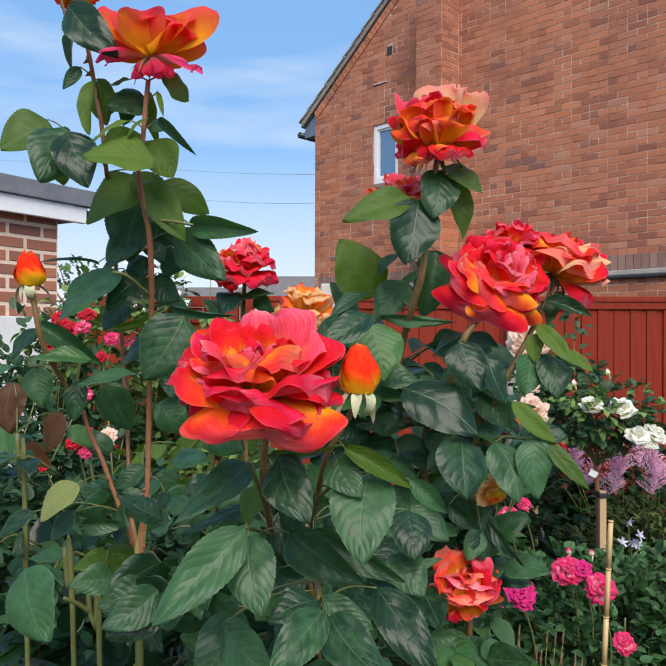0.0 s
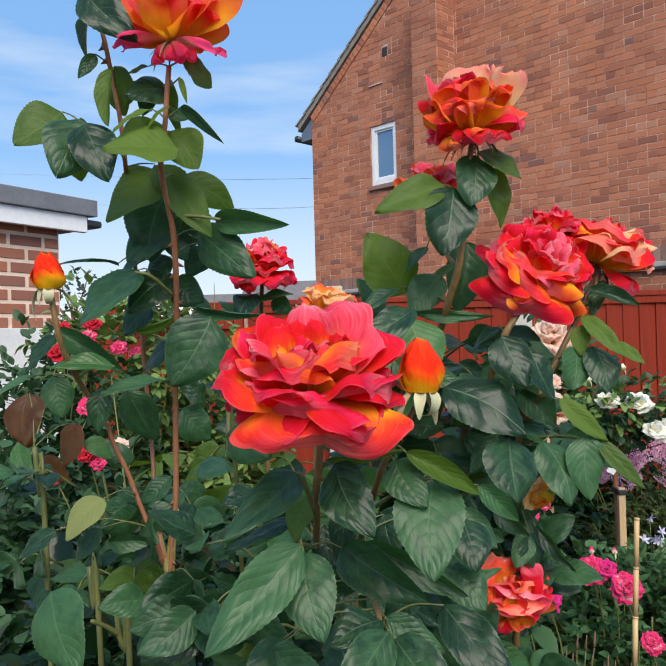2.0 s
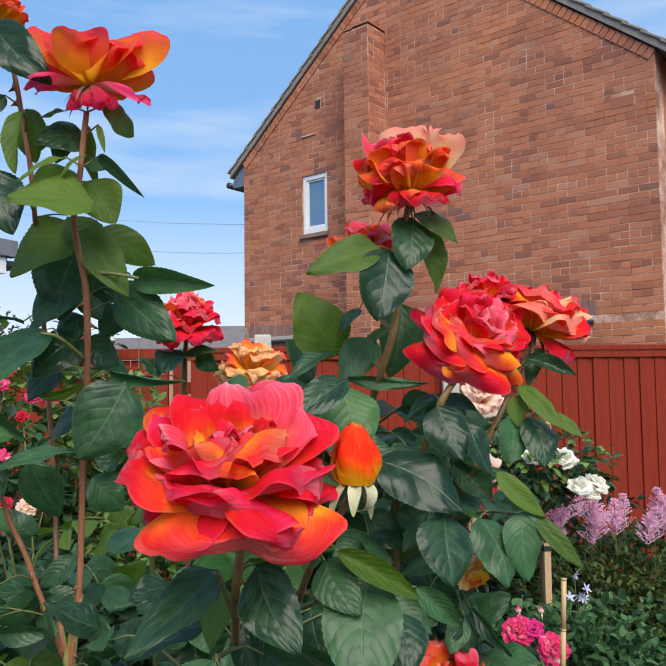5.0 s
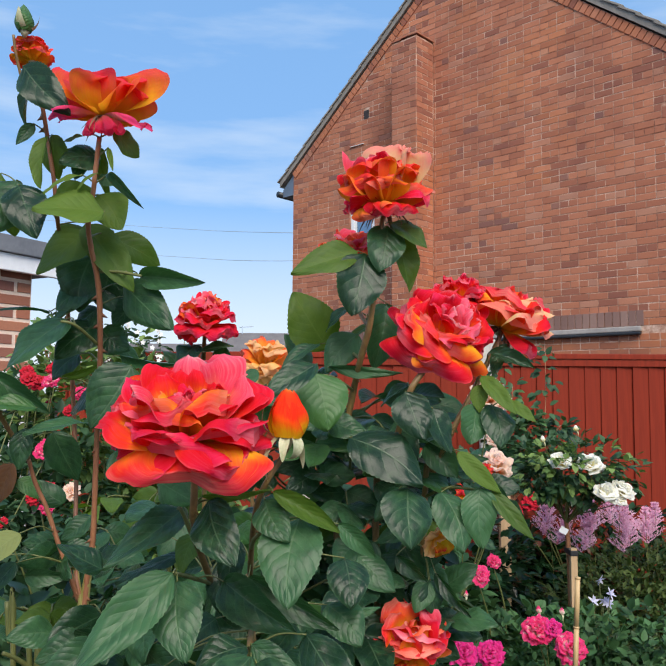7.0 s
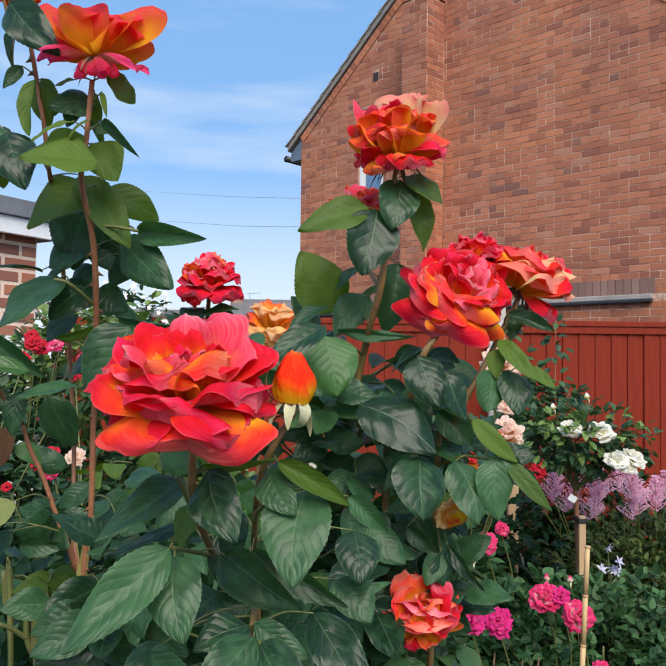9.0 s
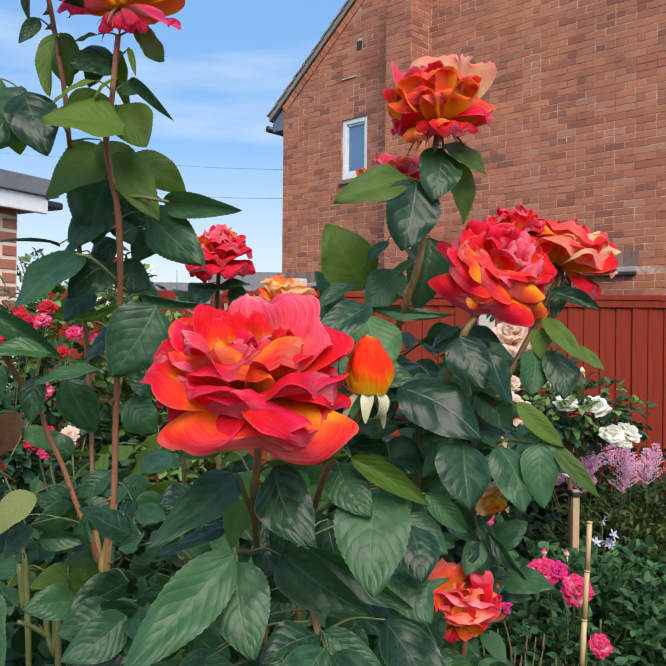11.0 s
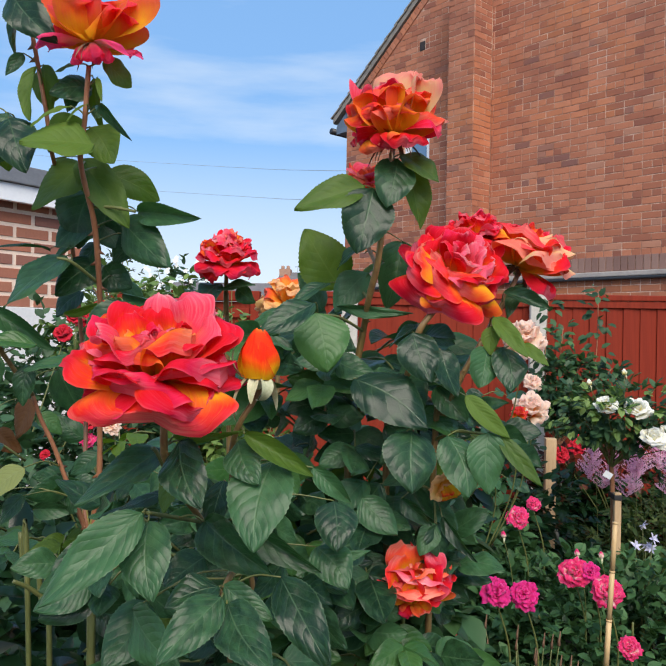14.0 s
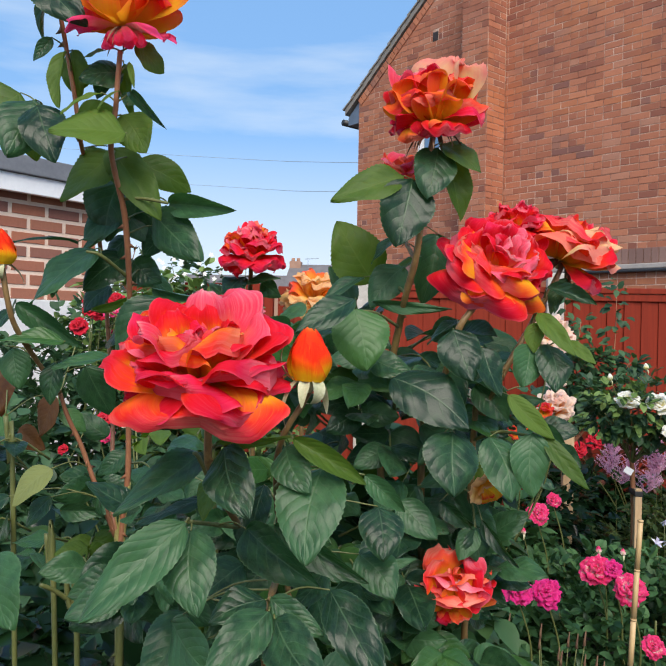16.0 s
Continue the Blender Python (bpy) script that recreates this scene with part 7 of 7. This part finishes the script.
for k in range(34):
    a = host_rng.uniform(0, 6.28)
    rr = host_rng.uniform(0.05, 0.42)
    base = Vector((1.62 + rr * math.cos(a), 3.0 + 0.8 * rr * math.sin(a), 0.40 + host_rng.uniform(-0.1, 0.16)))
    d = Vector((math.cos(a), math.sin(a) - 0.3, host_rng.uniform(-0.4, 0.2))).normalized()
    z = Vector((0, -0.3, 1))
    z = (z - d * z.dot(d)).normalized()
    m = Matrix((d.cross(z) * 0.10, d * 0.15, z * 0.13)).transposed().to_4x4()
    m.translation = base
    child("leaf", hosta_me, hosta, m)
    stem_between(hosta, (1.62, 3.0, 0.02), base, 0.004, 0.003, m_green_cane)

climber = plant("standard_rose", (1.0, 4.3, 0), "tall leafy standard rose before the fence", "rose tree")
tube("trunk", [(0.98, 4.3, 0), (0.97, 4.28, 0.6), (1.0, 4.25, 1.0)], 0.012, 0.009, m_cane, climber)
climb_rng = random.Random(23)
for k, (x, top) in enumerate(((0.94, 1.80), (1.02, 1.62), (1.21, 1.84), (1.12, 1.45), (1.30, 1.30))):
    line = [Vector((1.0, 4.25, 0.95)), Vector((0.5 * (1.0 + x), 4.25, 1.15)), Vector((x, 4.28, 1.4)), Vector((x + 0.02, 4.3, top))]
    tube("stem", line, 0.006, 0.002, m_cane, climber, sides=6, seed=k)
    out = ([], [])
    pts = smooth_line(line, 8)
    for q in range(96):
        c = pts[climb_rng.randrange(6, len(pts))]
        d = Vector((climb_rng.uniform(-1, 1), climb_rng.uniform(-1, 0.4), climb_rng.uniform(-0.6, 0.5))).normalized()
        spray_leaf(out, c + d * climb_rng.uniform(0.01, 0.07), d, Vector((0.1, -0.6, 0.8)), 0.058, 0.036)
    child("spray", mesh_of("spray", *out, m_fol_rose if k % 2 else m_fol_mid), climber, None, "green leaves along a long shoot", "stuff")
mass("foliage", climber, (1.02, 4.2, 1.26), (0.19, 0.16, 0.24), 330, 0.056, m_fol_mid, 89, "dark green leaves", 0.1)

red_dahlia = plant("dark_dahlia", (1.35, 4.15, 0), "dark-leaved plant with small red blooms", "flowering plant")
mass("foliage", red_dahlia, (1.3, 4.42, 0.62), (0.5, 0.20, 0.52), 1500, 0.06, m_fol_red, 93, "dark bronze leaves")
for k, px in enumerate(((1.0802, 4.0000, 1.0264), (0.9712, 4.0000, 0.9576), (1.0586, 4.0000, 1.0071))):
    bloom(red_dahlia, px, (0, -0.8, 0.5), 0.05, "small", SCARLET, 60 + k, "small red bloom", sepal=False)
    stem_between(red_dahlia, (1.35, 4.2, 0.4), px, 0.004, 0.002, m_green_cane)

columbine = plant("columbine", (1.06, 2.95, 0), "pale lilac spurred flowers on thin stems", "flowering plant")
col_rng = random.Random(37)
for k in range(5):
    at = Vector((1.046 + col_rng.uniform(-0.05, 0.05), 2.90 + col_rng.uniform(-0.02, 0.03), 0.82 + col_rng.uniform(-0.06, 0.06)))
    way = Vector((col_rng.uniform(-0.7, 0.7), -0.6, col_rng.uniform(-0.6, 0.6))).normalized()
    out = ([], [])
    for q in range(8):
        a = q * 0.785 + k
        x = way.orthogonal().normalized()
        d = (x * math.cos(a) + way.cross(x) * math.sin(a) + way * (0.25 if q % 2 else 0.9)).normalized()
        round_leaf(out, at, d, way, 0.025, 0.010, 0.4)
    head = child("flower_head", mesh_of("flower_head", *out, m_pale_lilac), columbine, None, "pale lilac pointed petals")
    stem_between(columbine, (1.06 + 0.02 * (k - 3), 2.95, 0.0), at, 0.0026, 0.0012, m_green_cane, 0.01, "stem")

low_red = plant("rose_bush", (0.14, 1.86, 0), "low rose bush with bright red blooms", "rose bush", "red roses")
for k, px in enumerate(((0.075, 1.70, 0.905), (0.118, 1.72, 0.860), (0.196, 1.75, 0.895), (0.235, 1.74, 0.865))):
    bloom(low_red, px, (0.1 * k - 0.15, -0.6, 0.8), 0.030, "small", SCARLET, 90 + k, "bright red bloom")
    stem_between(low_red, (0.14, 1.86, 0.0), Vector(px) - Vector((0, 0, 0.01)), 0.005, 0.002, m_green_cane)
mass("foliage", low_red, (0.14, 1.86, 0.62), (0.16, 0.10, 0.22), 420, 0.045, m_fol_rose, 131, "green leaves round the red blooms")

# low green filling between the plants
def undergrowth(at, radii, count, size, mat, seed, label, name="shrub", shell=0.35):
    ob = plant(name, (at[0], at[1], 0), label, "shrub", "low shrubs")
    for k in range(4):
        a = k * 1.6 + seed
        tube("stem", [(at[0], at[1], 0), (at[0] + 0.3 * radii[0] * math.cos(a), at[1] + 0.3 * radii[1] * math.sin(a), 0.5 * at[2]), (at[0] + 0.6 * radii[0] * math.cos(a), at[1] + 0.6 * radii[1] * math.sin(a), at[2])], 0.008, 0.003, m_green_cane, ob, sides=6)
    mass("foliage", ob, at, radii, count, size, mat, seed, "", shell)
    return ob


# the dark green shrubs share the leaf colour with shade put in
undergrowth((1.10, 4.22, 0.42), (0.42, 0.20, 0.48), 2600, 0.070, m_fol_dark_shade, 105, "dark green broad-leaved shrub before the fence")
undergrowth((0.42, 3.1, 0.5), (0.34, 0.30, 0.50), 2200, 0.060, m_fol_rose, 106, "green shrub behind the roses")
undergrowth((1.75, 4.3, 0.46), (0.6, 0.2, 0.46), 2600, 0.060, m_fol_dark_shade, 107, "dark green shrub against the fence")
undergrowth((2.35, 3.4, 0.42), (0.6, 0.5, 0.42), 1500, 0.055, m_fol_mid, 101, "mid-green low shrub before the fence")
undergrowth((0.50, 3.5, 0.62), (0.55, 0.45, 0.64), 2800, 0.055, m_fol_dark_shade, 102, "dark green shrub behind the roses")
undergrowth((-0.86, 1.62, 0.55), (0.42, 0.22, 0.56), 2600, 0.052, m_fol_dark_shade, 104, "dark green shrub before the garage")
undergrowth((-0.25, 3.3, 0.50), (0.62, 0.5, 0.46), 2000, 0.055, m_fol_dark_shade, 103, "dark green shrub behind the roses")

left_at = (-1.0854, 3.3000, 1.5230)
undergrowth(left_at, (0.42, 0.25, 0.36), 1500, 0.050, m_fol_light, 108, "light green shrub before the garden screen")
# ---- the bed on the left ----
left_roses = []
for k, (x, y, z, rx, rz, mat) in enumerate(((-1.35, 3.1, 0.95, 0.55, 0.74, m_fol_mid), (-0.82, 3.7, 0.95, 0.48, 0.70, m_fol_light), (-1.30, 2.3, 0.72, 0.50, 0.72, m_fol_mid), (-0.72, 2.2, 0.62, 0.46, 0.62, m_fol_mid))):
    b = plant("rose_bush", (x, y, 0), "red-flowered rose bush beside the garage", "rose bush", "red roses")
    left_roses.append(b)
    for q in range(5):
        a = q * 1.3 + k
        tube("cane", [(x, y, 0), (x + 0.4 * rx * math.cos(a), y + 0.3 * rx * math.sin(a), 0.5 * z), (x + 0.7 * rx * math.cos(a), y + 0.5 * rx * math.sin(a), z + 0.3 * rz)], 0.007, 0.003, m_green_cane, b, sides=6, seed=q)
    mass("foliage", b, (x, y, z), (rx, 0.75 * rx, rz), 6000, 0.052, mat, 110 + k, "green rose leaves", 0.25)
for k, (px, r, mt) in enumerate((((-1.0509, 2.9000, 1.6558), 0.05, SCARLET), ((-1.1992, 3.0000, 1.6459), 0.045, SCARLET), ((-1.0306, 2.8000, 1.6055), 0.045, ROSY), ((-1.0693, 2.6000, 1.5519), 0.05, SCARLET), ((-0.9236, 2.7000, 1.5022), 0.032, SCARLET),
                                 ((-0.9750, 3.2000, 1.5417), 0.04, ROSY), ((-1.1677, 3.2000, 1.5083), 0.05, ROSY), ((-1.1089, 2.8000, 1.6129), 0.05, SCARLET), ((-0.7542, 2.0000, 1.2954), 0.04, SCARLET), 
                                 ((-0.9853, 3.0000, 1.5617), 0.05, ROSY), ((-1.1171, 2.9000, 1.6020), 0.05, SCARLET), ((-0.7972, 1.9000, 1.2475), 0.02, SCARLET), ((-0.7241, 2.0000, 1.2704), 0.032, ROSY), ((-0.7332, 2.2000, 1.2830), 0.04, BLUSH), ((-0.7288, 2.0000, 1.3099), 0.04, SCARLET), ((-0.9624, 2.6000, 1.3677), 0.055, ROSY))):
    b = min(left_roses, key=lambda o: (o.matrix_basis.translation - Vector(px)).xy.length)
    bloom(b, px, (0.1 - 0.1 * (k % 3), -0.7, 0.65), 0.75 * r, "small", mt, 70 + k, "red bloom" if mt is SCARLET else "pink bloom")
    q = b.matrix_basis.translation
    stem_between(b, (q.x, q.y, 0.6), Vector(px) + Vector((0, 0.012, -0.01)), 0.004, 0.002, m_green_cane)

# white-flowered climber on the fence panel
clematis = plant("white_climber", (-1.05, 4.62, 0), "climber with small white flowers on the fence", "climbing plant")
for k in range(4):
    tube("stem", [(-1.05, 4.65, 0), (-1.15 + 0.1 * k, 4.66, 0.9), (-1.3 + 0.13 * k, 4.68, 1.6), (-1.4 + 0.16 * k, 4.7, 1.95)], 0.006, 0.002, m_green_cane, clematis, sides=6, seed=k)
mass("foliage", clematis, (-1.22, 4.62, 1.86), (0.22, 0.10, 0.16), 240, 0.05, m_fol_mid, 121, "green leaves", 0.1)
star_out = ([], [])
star_rng = random.Random(8)
for k in range(46):
    c = Vector((-1.22 + star_rng.uniform(-0.22, 0.2), 4.52 + star_rng.uniform(-0.04, 0.03), 1.86 + star_rng.uniform(-0.12, 0.16)))
    for q in range(5):
        a = q * 1.2566 + k
        spray_leaf(star_out, c, Vector((math.cos(a), -0.15, math.sin(a))).normalized(), Vector((0, -1, 0.2)), 0.017, 0.011)
child("blossom", mesh_of("blossom", *star_out, m_star), clematis, None, "small white star flowers", "stuff")

pot = plant("blue_pot", (-1.21, 4.30, 0), "glossy cobalt blue flower pot", "flower pot")
prof = [(0.11, 0.0), (0.15, 0.16), (0.175, 0.30), (0.19, 0.315), (0.19, 0.345), (0.17, 0.345), (0.155, 0.30)]
pv, pf = [], []
for r, z in prof:
    pv += [Vector((-1.21 + r * math.cos(k * math.pi / 14), 4.30 + r * math.sin(k * math.pi / 14), z * 2.1)) for k in range(28)]
for i in range(len(prof) - 1):
    pf += [(i * 28 + k, i * 28 + (k + 1) % 28, (i + 1) * 28 + (k + 1) % 28, (i + 1) * 28 + k) for k in range(28)]
pf.append(tuple(range(28))[::-1])
child("vessel", mesh_of("vessel", pv, pf, m_blue), pot)
child("soil", mesh_of("soil", [Vector((-1.21 + 0.16 * math.cos(k * math.pi / 14), 4.30 + 0.16 * math.sin(k * math.pi / 14), 0.66)) for k in range(28)], [tuple(range(28))], m_soil), pot)

# ---- brickwork, piece by piece ----
def brick_box(long, high, deep, bevel=0.0016):
    """Front, sides and top of a brick with a small chamfer; its front is at y = 0."""
    b = bevel
    v = [(b, 0, b), (long - b, 0, b), (long - b, 0, high - b), (b, 0, high - b), (0, b, 0), (long, b, 0), (long, b, high), (0, b, high), (0, deep, 0), (long, deep, 0), (long, deep, high), (0, deep, high)]
    f = [(0, 1, 2, 3), (0, 4, 5, 1), (1, 5, 6, 2), (2, 6, 7, 3), (3, 7, 4, 0), (4, 8, 9, 5), (5, 9, 10, 6), (6, 10, 11, 7), (7, 11, 8, 4)]
    return v, f


GAP = 0.0105
STRETCH = mesh_of("brick", *brick_box(BLEN - GAP, COURSE - GAP, 0.03), m_brick, False)
HEADER = mesh_of("brick", *brick_box(BLEN / 2 - GAP, COURSE - GAP, 0.03), m_brick, False)
brick_rng = random.Random(3)
spots, run_sets = [], []
HOLES = [(WIN[0], WIN[1], WIN[2] - 0.065, WIN[3]), (1.35, 1.7575, 0.0, 6.2), (0.555, 0.655, 5.445, 5.575), (4.655, 4.885, 4.435, 4.565), (S0, 4.40, 2.29, 2.46)]


def outside_holes(a, b, z):
    """What is left of a brick from a to b beside the openings."""
    left = [(a, b)]
    for h0, h1, k0, k1 in HOLES:
        if min(z + COURSE, k1) - max(z, k0) > 0.02:
            left = [q for lo, hi in left for q in ((lo, min(hi, h0)), (max(lo, h1), hi)) if q[1] - q[0] > 0.001]
    return left



z0 = 1.60
for c in range(int((gable_z(APEX) - z0) / COURSE)):
    z = z0 + c * COURSE
    if 2.19 < z + 0.04 < 2.30:
        continue
    header = c % 4 == 3
    long = BLEN / 2 if header else BLEN
    s = S0 + (0.0 if c % 2 else -BLEN / 2)
    while s < S1:
        a, b = max(s, S0), min(s + long, S1)
        s += long
        top = min(gable_z(a), gable_z(b))
        if z + COURSE > top + 0.02:
            continue
        for lo, hi in outside_holes(a, b, z):
            if hi - lo > 0.03:
                spots.append((lo, hi, z, long))


def lay_brick(a, b, z, long, parent, deep=0.03):
    j = brick_rng.uniform(-0.0012, 0.0012)
    m = Matrix.Translation((a + GAP / 2, j, z + GAP / 2 + brick_rng.uniform(-0.0015, 0.0015))) @ Matrix.Diagonal(((b - a - GAP) / (long - GAP), 1, 1, 1))
    return child("brick", STRETCH if long > 0.2 else HEADER, parent, m)


single = [q for q in spots if 2.2 < q[0] < 4.6 and 2.4 < q[2] < 4.5][:300]
chosen = {(q[0], q[2]) for q in single}
for q in single:
    lay_brick(*q, wall)
for a, b, z, long in spots:
    if (a, z) in chosen:
        continue
    v, f = brick_box(b - a - GAP, COURSE - GAP, 0.03)
    j = brick_rng.uniform(-0.0012, 0.0012)
    run_sets.append(([Vector((a + GAP / 2 + x, y + j, z + GAP / 2 + zz)) for x, y, zz in v], f))
child("brick_run", mesh_of("brick_run", *joined(run_sets), m_bricks, False), wall, None, "old red bricks with pale joints", "stuff")

# bricks on edge along the verges
edge_sets = []
for side in (-1, 1):
    k = 0
    while k * 0.082 < run - 0.40:
        d = 0.36 + k * 0.082
        x = S0 - 0.27 + d * math.cos(slope) if side < 0 else S1 + 0.27 - d * math.cos(slope)
        z = EAVES - PITCH * 0.27 + d * math.sin(slope)
        tilt = Matrix.Rotation(-slope if side < 0 else slope, 4, "Y")
        v, f = brick_box(0.071, 0.108, 0.03)
        j = brick_rng.uniform(-0.0012, 0.0012)
        edge_sets.append(([Matrix.Translation((x, -0.012 + j, z)) @ tilt @ Vector((q[0] - 0.036, q[1], q[2] - 0.115)) for q in v], f))
        k += 1
child("verge_bricks", mesh_of("verge_bricks", *joined(edge_sets), m_bricks, False), wall, None, "bricks laid on edge under the verge", "stuff")

# pier: front and return faces
pier_sets = []
for c in range(int(6.16 / COURSE)):
    z = c * COURSE
    if z < 1.6:
        continue
    cut = (0.2, 0.2) if c % 2 else (0.1, 0.2, 0.1)
    x = 1.355
    for w in cut:
        w = min(w, 1.757 - x)
        if w > 0.03:
            v, f = brick_box(w - GAP, COURSE - GAP, 0.03)
            j = brick_rng.uniform(-0.0012, 0.0012)
            pier_sets.append(([Vector((x + GAP / 2 + q[0], q[1] - 0.362 + j, z + q[2])) for q in v], f))
        x += w
    y = -0.358
    for w in ((0.12, 0.235) if c % 2 else (0.235, 0.12)):
        v, f = brick_box(w - GAP, COURSE - GAP, 0.03)
        j = brick_rng.uniform(-0.0012, 0.0012)
        pier_sets.append(([Vector((1.760 - q[1] + j, y + GAP / 2 + q[0], z + q[2])) for q in v], f))
        y += w
child("brick_run", mesh_of("brick_run", *joined(pier_sets), m_bricks, False), pier, None, "old red bricks", "stuff")

# soldier course over the ledge
sold_me = mesh_of("soldier_brick", *brick_box(0.074, 0.16, 0.03), m_soldier, False)
k = 0
while S0 + 0.1 + k * 0.084 < 4.38:
    x = S0 + 0.1 + k * 0.084
    if not 1.26 < x < 1.77:
        child("soldier_brick", sold_me, wall, Matrix.Translation((x, -0.008 + brick_rng.uniform(-0.0012, 0.0012), 2.297)))
    k += 1

# garage bricks
GC, GL = 0.078, 0.228
gst = mesh_of("brick", *brick_box(GL - 0.025, GC - 0.025, 0.03), m_gbrick, False)
for c in range(8):
    z = 1.692 + c * GC
    s = 0.0
    first = GL if c % 2 else GL / 2
    while s < 1.9:
        w = first if s == 0 else GL
        m = Matrix.Translation((-s - w + 0.006, brick_rng.uniform(-0.0012, 0.0012), z)) @ Matrix.Diagonal(((w - 0.025) / (GL - 0.025), 1, (min(GC, 2.30 - z) - 0.022) / (GC - 0.025), 1))
        if z < 2.28:
            child("brick", gst, gwall, m)
        s += w
